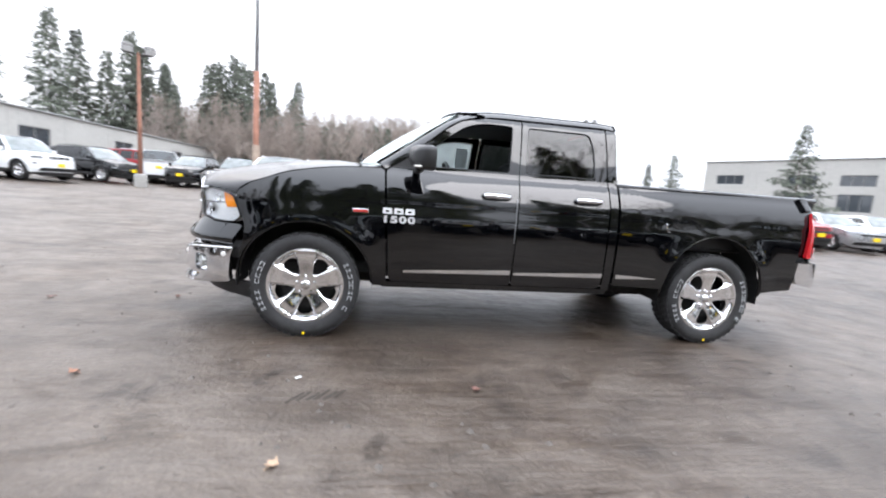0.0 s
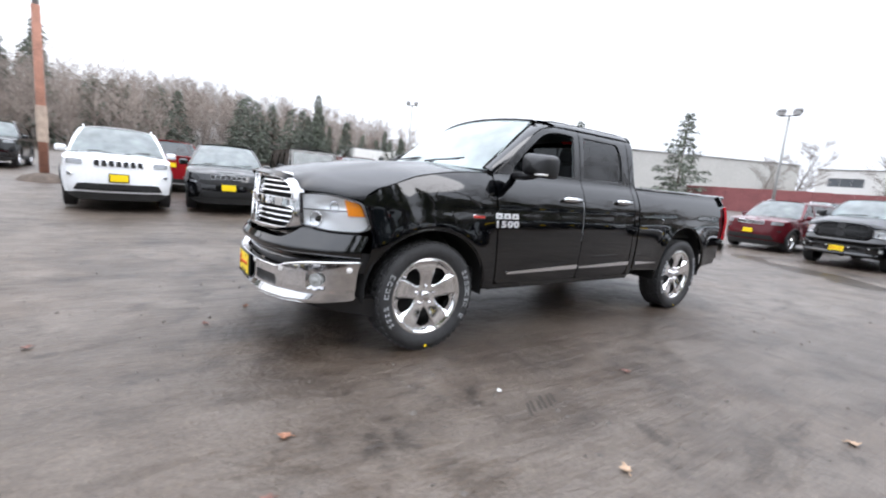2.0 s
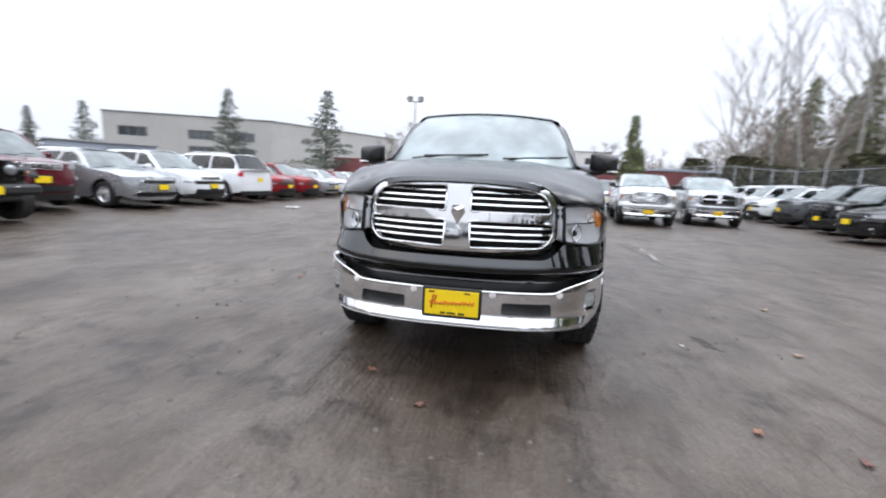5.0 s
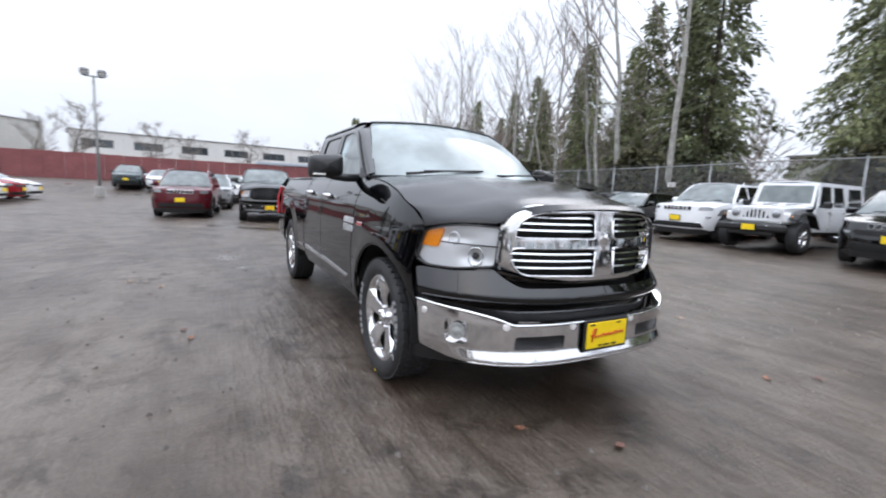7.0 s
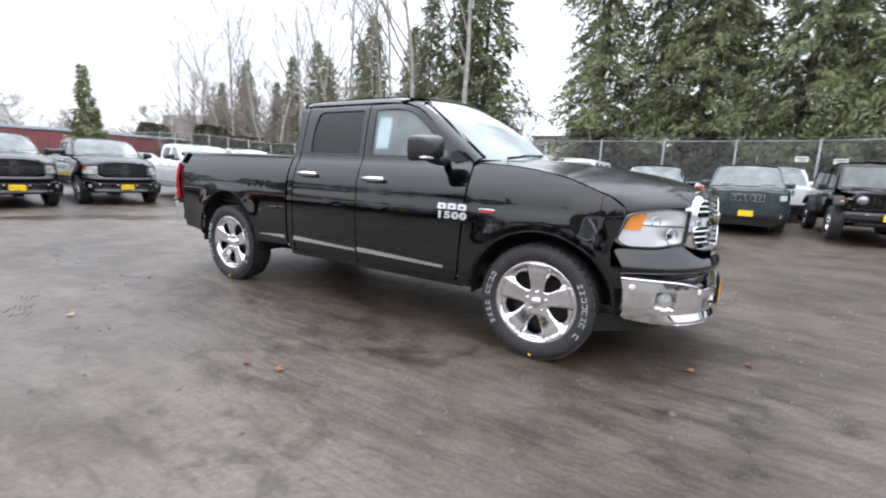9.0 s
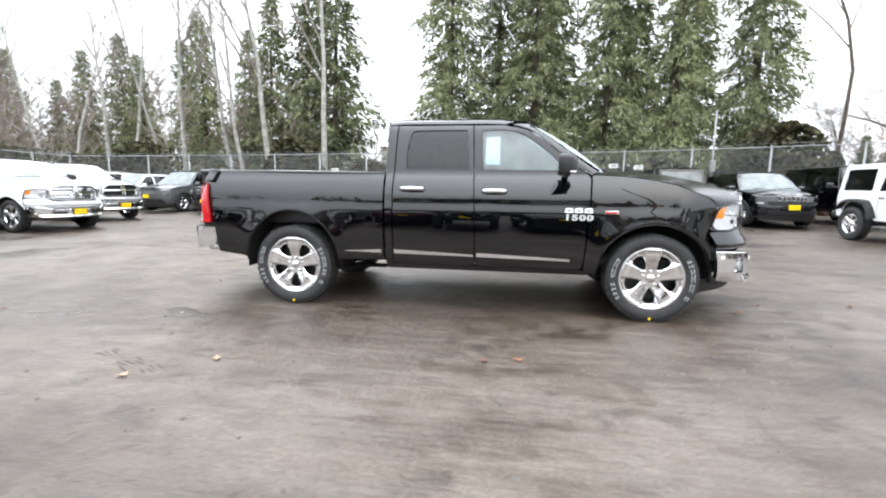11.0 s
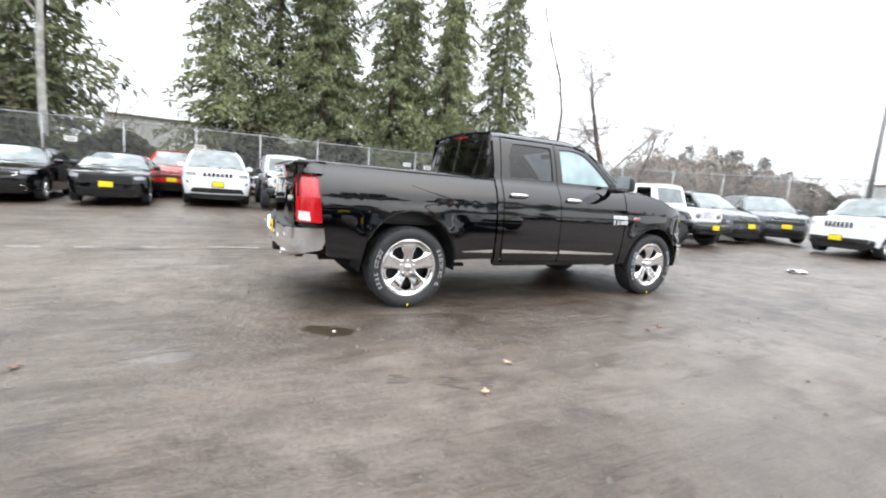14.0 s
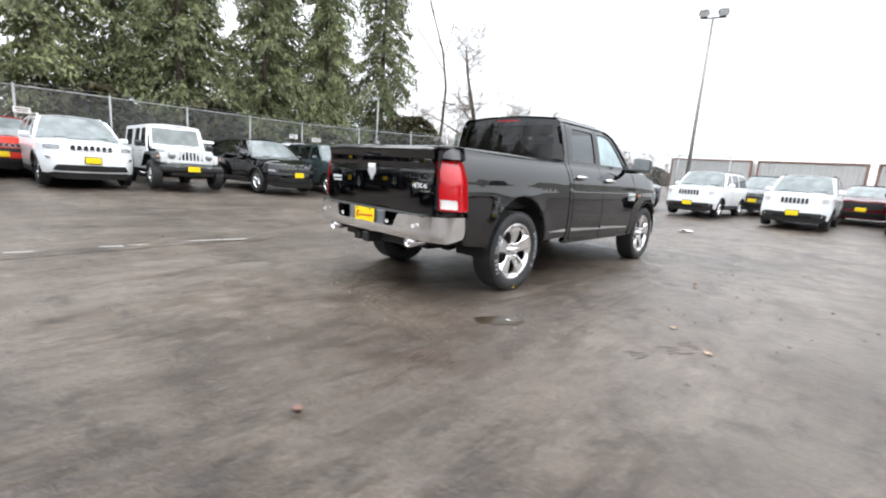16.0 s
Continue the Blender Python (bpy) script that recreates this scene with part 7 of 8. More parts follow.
def conifer(style, x, y, turn, grow, label, category="tree", group="", wide=1.0):
    if style not in CONIFERS:
        arg = {"cedar_a": (1, 21.0, 4.5, 360, 160, 0.03, 0.44, 0.78, 0.30, 0.10), "cedar_b": (2, 21.5, 4.6, 360, 152, 0.03, 0.48, 0.76, 0.29, 0.10), "cedar_c": (3, 14.5, 3.2, 250, 74, 0.03, 0.34, 0.90, 0.32, 0.12),
               "fir_a": (4, 20.0, 4.6, 170, 56, 0.12, 0.20, 0.72, 0.62, 0.14), "fir_b": (5, 17.0, 4.2, 150, 52, 0.08, 0.20, 0.85, 0.60, 0.14), "spruce": (6, 9.5, 3.4, 110, 56, 0.08, 0.05, 1.05, 0.36, 0.08), "far_conifer": (8, 14.5, 3.3, 105, 38, 0.03, 0.30, 0.85, 0.58, 0.16), "far_fir": (9, 15.0, 3.8, 110, 40, 0.02, 0.18, 0.78, 0.62, 0.18), "cypress": (7, 7.5, 1.35, 170, 56, 0.03, -0.35, 0.95, 0.30, 0.07)}[style]
        tm, cm = conifer_meshes(*arg)
        tm.materials.append(BARK)
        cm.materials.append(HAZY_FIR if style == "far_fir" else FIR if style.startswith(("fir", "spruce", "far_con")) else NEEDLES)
        CONIFERS[style] = (tm, cm)
    T = root("conifer", label, category, group)
    T.matrix_basis = pose(x, y, gz(x, y) - 0.05, 0, 0, turn)
    T.scale = (grow * wide, grow * wide, grow)
    for n, me in zip(("trunk", "crown"), CONIFERS[style]):
        new(n, me).parent = T
    return T


def limb_tree(seed, height, girth, spread=0.6, levels=4, kids=4, crook=0.12, start=0.35, sides=6, thin=0.004):
    """A leafless tree: tapered trunk (first mesh) and limbs that fork down to fine twigs (second)."""
    rng = np.random.default_rng(seed)
    trunk, limbs = Mesh(), Mesh()

    def grow(p, d, length, r, lev):
        n = 6 if lev == 0 else (4 if lev == 1 else 3)
        pts, rad = [p], [r]
        for k in range(n):
            d = d + rng.normal(0, crook, 3) + np.array([0, 0, 0.05 if lev else 0.02])
            d = d / np.linalg.norm(d)
            pts.append(pts[-1] + d * length / n)
            rad.append(r * (1 - 0.80 * (k + 1) / n) + 0.002)
        (trunk if lev == 0 else limbs).tube(pts, rad, sides if lev == 0 else (5 if lev == 1 else 3), caps=False)
        if lev + 1 >= levels:
            return
        m = kids + (3 if lev == 0 else 0)
        for j in range(m):
            u = start + (1 - start) * (j + rng.random()) / m if lev == 0 else 0.25 + 0.75 * (j + rng.random()) / m
            i = min(n - 1, int(u * n))
            q = pts[i] + (pts[i + 1] - pts[i]) * (u * n - i)
            ang = rng.uniform(0, 2 * math.pi)
            e = np.array([math.cos(ang), math.sin(ang), 0.0]) * spread * rng.uniform(0.6, 1.3) + d * 0.75
            e = e / np.linalg.norm(e)
            grow(q, e, length * rng.uniform(0.32, 0.55) * (1.1 - 0.4 * u) * (1.0 if lev == 0 else 1.3), max(thin, rad[i] * 0.5), lev + 1)

    grow(np.array([0, 0, -0.2]), np.array([0.0, 0, 1]), height, girth, 0)
    return trunk.mesh("trunk"), limbs.mesh("limbs")


BARE = {}


def bare_tree(style, x, y, turn, grow, label, lean=(0, 0), group="", bark=None):
    if style not in BARE:
        arg = {"birch_a": (11, 15.0, 0.165, 0.42, 4, 5, 0.05, 0.35), "birch_b": (12, 14.0, 0.135, 0.38, 4, 5, 0.07, 0.40), "birch_c": (13, 12.0, 0.105, 0.45, 4, 5, 0.08, 0.30),
               "snag": (14, 12.5, 0.12, 0.35, 3, 4, 0.07, 0.50), "spreading": (15, 7.5, 0.20, 1.15, 5, 6, 0.14, 0.22, 6, 0.006), "small_bare": (16, 6.0, 0.13, 0.85, 5, 6, 0.10, 0.22, 6, 0.007)}[style]
        tm, lm = limb_tree(*arg)
        tm.materials.append(BIRCH if style.startswith("birch") else BARK)
        lm.materials.append(TWIG)
        BARE[style] = (tm, lm)
    T = root("bare_tree", label, "tree", group)
    T.matrix_basis = pose(x, y, gz(x, y) - 0.05, lean[0], lean[1], turn)
    T.scale = (grow, grow, grow)
    for n, me in zip(("trunk", "crown"), BARE[style]):
        new(n, me).parent = T
    return T


rng = random.Random(21)
# the dense cedars behind the fence
for i, (x, y, st, g, w) in enumerate([(-3.5, 23.2, "cedar_a", 0.98, 0.88), (-0.6, 24.6, "cedar_b", 1.0, 0.82), (1.7, 22.6, "cedar_b", 0.98, 0.86), (3.4, 26.0, "cedar_c", 1.25, 1.1), (5.7, 21.8, "cedar_a", 0.96, 0.80), (7.6, 25.2, "cedar_c", 1.15, 1.1), (9.1, 21.0, "cedar_b", 0.95, 0.74), (11.0, 23.8, "cedar_c", 1.05, 1.0), (12.7, 20.2, "cedar_a", 0.98, 0.70)]):
    conifer(st, x, y, i * 71, g, "tall dense green cedar behind the chain-link fence", group="cedars", wide=w)
# narrower conifers further along
for i, (x, y, st, g) in enumerate([(-11.8, 24.4, "cedar_c", 1.25), (-14.6, 25.6, "cedar_c", 1.18), (-17.0, 25.0, "cedar_c", 1.0), (-19.6, 27.0, "cedar_c", 0.88), (-22.2, 25.5, "cedar_c", 0.92), (-25.0, 27.5, "cedar_c", 0.82), (-28.2, 26.5, "cedar_c", 0.72), (-31.5, 28.0, "cedar_c", 0.84), (-34.5, 27.0, "cedar_c", 0.75), (-38.5, 28.0, "cedar_c", 0.62), (-43.0, 27.5, "cedar_c", 0.80), (-48.0, 28.0, "cedar_c", 0.66)]):
    conifer(st, x, y, i * 47 + 20, g, "narrow green conifer among pale bare trunks", group="conifers", wide=1.12)
# pale trunks in front of them
for i, (x, y, st, g, ln) in enumerate([(-10.4, 19.3, "birch_a", 1.12, (1, 1)), (-14.1, 20.1, "birch_a", 1.15, (0, -2)), (-16.4, 20.8, "birch_b", 1.05, (2, 3)), (-18.0, 22.0, "birch_b", 1.1, (-2, -4)), (-20.6, 21.0, "birch_a", 0.95, (0, 2)), (-22.8, 22.4, "birch_c", 1.15, (1, -2)), (-25.2, 21.4, "birch_b", 1.05, (0, 1)), (-28.0, 22.6, "birch_a", 0.95, (1, 0)), (-30.4, 21.6, "birch_c", 1.2, (0, -1)), (-33.4, 22.8, "birch_b", 1.0, (-1, 2)), (-36.2, 21.8, "birch_a", 0.95, (1, 1)), (-39.5, 23.0, "birch_c", 1.15, (0, -2)), (-43.5, 22.4, "birch_b", 1.0, (1, 1)), (-48.0, 23.0, "birch_a", 0.9, (0, 0))]):
    bare_tree(st, x, y, i * 57, g, "tall leafless birch with a pale slender trunk", ln, "birches")
bare_tree("snag", 13.9, 16.2, 30, 0.98, "tall thin leafless tree with a crooked trunk", (0, 5))
bare_tree("birch_c", 16.8, 16.8, 80, 0.60, "leafless broken-topped tree behind the fence", (0, -2))
bare_tree("spreading", 19.5, 17.5, 10, 1.3, "low spreading leafless tree behind the fence", (0, 6))
bare_tree("spreading", 25.0, 19.0, 200, 0.85, "spreading leafless tree behind the fence", (0, 4))
bare_tree("small_bare", 16.5, 19.0, 120, 0.75, "small leafless tree behind the fence")
conifer("cypress", 14.2, 14.6, 40, 0.42, "small green evergreen shrub at the fence", "shrub")
conifer("cypress", 12.2, 17.0, 80, 0.42, "small green evergreen shrub at the fence", "shrub")
conifer("cypress", -37.4, 10.7, 0, 0.95, "dense dark pointed evergreen beyond the pickup trucks")
conifer("cypress", -39.0, 12.0, 90, 0.55, "low evergreen shrub beside a taller one")
conifer("spruce", -43.5, -21.5, 30, 1.02, "layered spruce before the concrete building", wide=1.12)
conifer("spruce", -31.7, -25.6, 120, 0.80, "layered spruce before the concrete building")
conifer("spruce", -33.0, -42.0, 200, 0.66, "lone spruce near the blue roof")
conifer("fir_b", -42.0, -60.0, 60, 0.4, "distant dark fir beyond the lot")
for x, y, g in ((-52, -14, 1.0), (-55, -8, 0.85), (-60, 3, 0.9), (-70, 16, 1.0), (-66, -3, 0.85), (-58, 24, 0.9), (-52, -17, 0.8)):
    bare_tree("small_bare", x, y, x * 13, g * 1.1, "leafless tree before the low white building")
# wooded hillside
spots = [(38.5, -71.7, "fir_a", 1.02), (39.2, -75.7, "fir_b", 1.14), (34.9, -75.4, "fir_a", 0.82), (32.4, -72.1, "fir_b", 0.79), (30.3, -79.2, "fir_b", 1.06), (30.2, -83.5, "fir_a", 0.96), (27.0, -78.2, "fir_b", 1.06), (26.7, -82.4, "fir_a", 1.01), (24.5, -78.9, "fir_a", 0.94), (24.2, -83.1, "fir_b", 1.08), (21.0, -81.8, "fir_b", 1.05), (19.2, -78.1, "fir_b", 0.93), (16.3, -84.7, "fir_b", 1.00), (16.4, -78.6, "far_conifer", 0.94), (9.6, -75.4, "far_conifer", 0.63), (8.7, -78.5, "far_conifer", 0.68), (7.1, -75.6, "far_conifer", 0.67), (5.8, -77.7, "far_conifer", 0.64), (2.5, -75.7, "far_conifer", 0.63), (0.8, -79.7, "far_conifer", 0.68), (-0.9, -75.7, "far_conifer", 0.65), (-9.1, -74.9, "far_conifer", 0.68), (-11.1, -78.6, "far_conifer", 0.73), (-12.2, -74.4, "far_conifer", 0.68), (-15.1, -77.9, "far_conifer", 0.68), (-16.6, -73.4, "far_conifer", 0.66), (-19.6, -76.8, "far_conifer", 0.68), (-22.5, -75.9, "fir_b", 0.76),
         (-24, -80, "fir_b", 0.62), (-26, -72, "far_conifer", 0.62), (-29, -72, "far_conifer", 0.50), (-30, -82, "fir_b", 0.55), (-33, -70, "far_conifer", 0.46), (-36, -70, "far_conifer", 0.5), (-40, -72, "far_conifer", 0.45), (42, -60, "fir_a", 0.95), (46, -56, "fir_b", 0.95), (37, -73, "fir_a", 0.92), (36.2, -77, "fir_b", 1.02), (41, -70, "fir_b", 1.0), (43.5, -68, "fir_a", 0.95)]
rc = random.Random(77)
spots += [(rc.uniform(-42, -18), -rc.uniform(70, 79), rc.choice(("far_conifer", "far_conifer", "fir_b")), rc.uniform(0.34, 0.52)) for _ in range(15)]
for i, (x, y, st, g) in enumerate(spots):
    conifer(st, x, y, i * 83, g, "dark conifer on the wooded hillside", group="hillside conifers", wide=0.92 if st.startswith("fir") else 1.5)


def woods(name, label, spots, seed, tall, thick=0.05):
    """Far leafless woodland, one mesh of trunks and upswept twigs."""
    r = np.random.default_rng(seed)
    vs, fs = [], []

    def stick(p, q, a, b):
        d = q - p
        s1 = np.cross(d, r.normal(0, 1, 3))
        s1 /= np.linalg.norm(s1) + 1e-6
        s2 = np.cross(d, s1)
        s2 /= np.linalg.norm(s2) + 1e-6
        o = len(vs)
        for c, w in ((p, a), (q, b)):
            for k in range(3):
                vs.append(c + w * (math.cos(k * 2.094) * s1 + math.sin(k * 2.094) * s2))
        for k in range(3):
            k2 = (k + 1) % 3
            fs.append((o + k, o + k2, o + 3 + k2, o + 3 + k))

    for x, y in spots:
        h = tall * r.uniform(0.6, 1.15)
        base = np.array([x, y, gz(x, y) - 0.3])
        top = base + np.array([r.normal(0, 0.5), r.normal(0, 0.5), h])
        stick(base, top, thick * h / 8, 0.01)
        for k in range(26):
            u = r.uniform(0.18, 0.98)
            p = base + (top - base) * u
            a = r.uniform(0, 6.283)
            L = h * 0.34 * (1.15 - u) * r.uniform(0.6, 1.2) + 0.3
            q = p + np.array([math.cos(a) * L * 0.75, math.sin(a) * L * 0.75, L * 0.8])
            stick(p, q, 0.035, 0.014)
            for j in range(3):
                w = r.uniform(0.4, 1.0)
                p2 = p + (q - p) * w
                stick(p2, p2 + np.array([r.normal(0, 0.5), r.normal(0, 0.5), r.uniform(0.2, 0.9)]) * L * 0.5, 0.024, 0.011)
    ob = new(name, quick(name, vs, fs))
    ob.data.materials.append(SCRUB)
    return tagged(ob, label, "woods", kind="stuff")


r2 = np.random.default_rng(8)
hill = [(r2.uniform(-48, 52), -r2.uniform(80, 120)) for _ in range(760)]
hill = [(x, y) for x, y in hill if not (x > 27 and y > -60)]
woods("bare_woods", "bare brown winter woodland on the hillside", hill, 3, 10.5, 0.05)
woods("bare_woods", "bare brown trees among the hillside firs", [(r2.uniform(0, 36), -r2.uniform(62, 82)) for _ in range(130)], 14, 10.5, 0.05)
# out of view: added to break up the bright sky reflected in the paint
woods("bare_thicket", "unseen bare thicket added beyond the eastern side for reflections", [(r2.uniform(52, 100), -r2.uniform(14, 60)) for _ in range(160)], 9, 7.0, 0.06)
woods("bare_thicket", "slender bare saplings behind the fence", [(-r2.uniform(9, 58), r2.uniform(22, 34)) for _ in range(85)], 12, 9.0, 0.05)
woods("bare_thicket", "bare brown thicket beyond the lot", [(-r2.uniform(60, 110), r2.uniform(16, 75)) for _ in range(110)], 4, 6.5)
woods("bare_thicket", "bare brown thicket at the foot of the eastern rise", [(r2.uniform(24, 75), r2.uniform(18, 60)) for _ in range(120)], 5, 6.0)


def undergrowth(name, label, x0, x1, yf, seed, high, n, material, size=1.0, fall=1.0):
    r = np.random.default_rng(seed)
    vs, fs = [], []
    for _ in range(n):
        x = r.uniform(x0, x1)
        y = yf(x) + abs(r.normal(0, 1.1))
        z = gz(x, y) + min(abs(r.normal(0, 0.45)), 0.62) * high * (0.6 + 0.5 * math.sin(x * 0.9) * math.sin(x * 0.37)) * lerp(1, fall, (x - x0) / (x1 - x0))
        p = np.array([x, y, z])
        a, b = r.normal(0, 1, 3), r.normal(0, 1, 3)
        a = a / np.linalg.norm(a) * r.uniform(0.10, 0.24) * size
        b = b / np.linalg.norm(b) * r.uniform(0.08, 0.2) * size
        o = len(vs)
        vs += [p - a, p + b, p + a, p - b]
        fs.append((o, o + 1, o + 2, o + 3))
    ob = new(name, quick(name, vs, fs))
    ob.data.materials.append(material)
    return tagged(ob, label, "undergrowth", kind="stuff")


LITTER = mat("brown_leaf_litter", (0.082, 0.043, 0.023), rough=0.9, var=0.5, scale=2.0)
fence_y = lambda x: 18.0 if x < 6 else 18.0 - (x - 6) * 0.46
undergrowth("undergrowth", "dark shrubs and ivy behind the fence", -55, 14, lambda x: fence_y(x) + 0.8, 2, 5.6, 72000, IVY)
undergrowth("far_hedge", "far dark evergreen hedge on the eastern rise", 38, 96, lambda x: 62 - (x - 38) * 0.66 + 2.5 * math.sin(x * 0.5), 15, 11.0, 26000, mat("dull_far_foliage", (0.075, 0.078, 0.052), rough=0.9, var=0.5, scale=0.25, tint=(0.135, 0.125, 0.092)), 2.0, 0.6)
rf_ = random.Random(91)
# far firs, their needles coloured pale to stand in for haze
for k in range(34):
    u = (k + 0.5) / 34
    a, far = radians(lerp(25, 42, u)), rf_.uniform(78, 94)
    conifer("far_fir", -2.8 + far * math.cos(a), -5.3 + far * math.sin(a), k * 61, (0.36 + 0.28 * math.sin(math.pi * (u * 0.9 + 0.05)) ** 1.2) * rf_.uniform(0.8, 1.12), "far green fir paled for haze on the eastern rise", group="far firs", wide=1.25)
undergrowth("leaf_litter", "brown fallen leaves along the fence", -40, 16, lambda x: fence_y(x) - 1.2, 6, 0.12, 9000, LITTER)

# ---------------------------------------------------------------- fence
GALV = mat("galvanised_steel", (0.328, 0.337, 0.337), rough=0.5, metal=0.6, var=0.25, scale=4.0)


def chain_link():
    m = bpy.data.materials.new("chain_link")
    m.use_nodes = True
    nt = m.node_tree
    p = nt.nodes["Principled BSDF"]
    p.inputs["Base Color"].default_value = (0.20, 0.205, 0.205, 1)
    p.inputs["Roughness"].default_value, p.inputs["Metallic"].default_value = 0.5, 0.4
    tc = nt.nodes.new("ShaderNodeTexCoord")
    facs = []
    for turn in (45, -45):
        mp = nt.nodes.new("ShaderNodeMapping")
        mp.inputs["Rotation"].default_value = (0, radians(turn), 0)
        wv = node(nt, "ShaderNodeTexWave", Scale=5.5)
        wv.bands_direction = "X"
        nt.links.new(tc.outputs["Object"], mp.inputs["Vector"])
        nt.links.new(mp.outputs["Vector"], wv.inputs["Vector"])
        gt = nt.nodes.new("ShaderNodeMath")
        gt.operation = "GREATER_THAN"
        gt.inputs[1].default_value = 0.962
        nt.links.new(wv.outputs["Fac"], gt.inputs[0])
        facs.append(gt)
    mxm = nt.nodes.new("ShaderNodeMath")
    mxm.operation = "MAXIMUM"
    nt.links.new(facs[0].outputs[0], mxm.inputs[0])
    nt.links.new(facs[1].outputs[0], mxm.inputs[1])
    nt.links.new(mxm.outputs[0], p.inputs["Alpha"])
    return m


LINK = chain_link()


def fence_run(pts, high, label):
    """A chain-link fence along a line of ground points: posts, rails, mesh and wire."""
    F = root("chain_link_fence", label, "fence")
    post_me = Mesh().tube([(0, 0, -0.3), (0, 0, high)], 0.036, 10).lathe([(0.045, high - 0.02), (0.048, high + 0.02), (0.02, high + 0.06), (0.0001, high + 0.065)], segs=10, axis="z").mesh("post")
    post_me.materials.append(GALV)
    for (xa, ya), (xb, yb) in zip(pts[:-1], pts[1:]):
        L = math.hypot(xb - xa, yb - ya)
        n = max(1, round(L / 2.72))
        prev = None
        for k in range(n + 1):
            x, y = lerp(xa, xb, k / n), lerp(ya, yb, k / n)
            z = gz(x, y)
            if k < n or (xb, yb) == pts[-1]:
                po = new("post", post_me)
                po.parent = F
                po.matrix_basis = pose(x, y, z)
            if prev:
                p0, p1 = Vector(prev), Vector((x, y, z))
                r = Mesh().tube([p0 + Vector((0, 0, high - 0.02)), p1 + Vector((0, 0, high - 0.02))], 0.022, 8)
                attach("top_rail", r.mesh("top_rail"), GALV, F)
                fs = Mesh()
                fs.tube([p0 + Vector((0, 0, 0.06)), p1 + Vector((0, 0, 0.06))], 0.004, 4)
                attach("tension_wire", fs.mesh("tension_wire"), GALV, F)
                fs = Mesh()
                fs.tube([p0 + Vector((0, 0, high + 0.12)), (p0 + p1) / 2 + Vector((0, 0, high + 0.10)), p1 + Vector((0, 0, high + 0.12))], 0.005, 4)
                attach("tension_wire", fs.mesh("tension_wire"), GALV, F)
                wd = (p1 - p0).length
                q = Mesh().add([(0, 0, 0.05), (wd, 0, 0.05), (wd, 0, high - 0.02), (0, 0, high - 0.02)], [(0, 1, 2, 3)])
                ob = attach("wire_mesh", q.mesh("wire_mesh"), LINK, F)
                ob.matrix_basis = pose(p0.x, p0.y, p0.z, 0, 0, math.degrees(math.atan2(p1.y - p0.y, p1.x - p0.x)))
            prev = (x, y, z)
    return F


fence_run([(-58, 18.0), (6.0, 18.0), (22.0, 10.6), (27.0, 3.0)], 2.80, "tall galvanised chain-link fence along the lot")

# small notice boards wired to the fence
SIGN = mat("white_sign_board", (0.72, 0.72, 0.71), rough=0.5, var=0.08, scale=8.0)
for x, y, z, turn, wd in ((-4.5, 17.93, 2.25, 0, 0.45), (5.5, 17.93, 2.40, -4, 0.42), (6.6, 17.62, 2.32, -25, 0.42), (-9.1, 17.93, 2.10, 8, 0.40)):
    nb_ = root("notice_board", "small white notice board wired to the fence", "sign", "notice boards")
    nb_.matrix_basis = pose(x, y, z, 0, 0, turn)
    attach("board", Mesh().box((0, 0, 0), (wd, 0.012, 0.20), 0.004).mesh("board"), SIGN, nb_)
    for k in range(2):
        attach("print_bar", Mesh().box((0, -0.008, 0.035 - 0.07 * k), (wd * (0.8 - 0.2 * k), 0.004, 0.03), 0.001).mesh("print_bar"), INK_DARK, nb_)

# ---------------------------------------------------------------- poles and lamps
RUST_POLE = mat("weathered_brown_pole", (0.317, 0.153, 0.105), rough=0.85, var=0.35, scale=3.0, bump=0.3, bscale=30.0)
STEEL_POLE = mat("grey_lamp_pole", (0.289, 0.289, 0.280), rough=0.6, metal=0.3, var=0.2, scale=3.0)
LAMP_BODY = mat("lamp_housing", (0.044, 0.041, 0.037), rough=0.5, var=0.2, scale=8.0)
LAMP_FACE = mat("lamp_glass", (0.55, 0.56, 0.56), rough=0.2, coat=1.0, var=0.1, scale=10.0)
CONCRETE = mat("concrete", (0.317, 0.308, 0.289), rough=0.85, var=0.2, scale=1.2, bump=0.3, bscale=18.0)


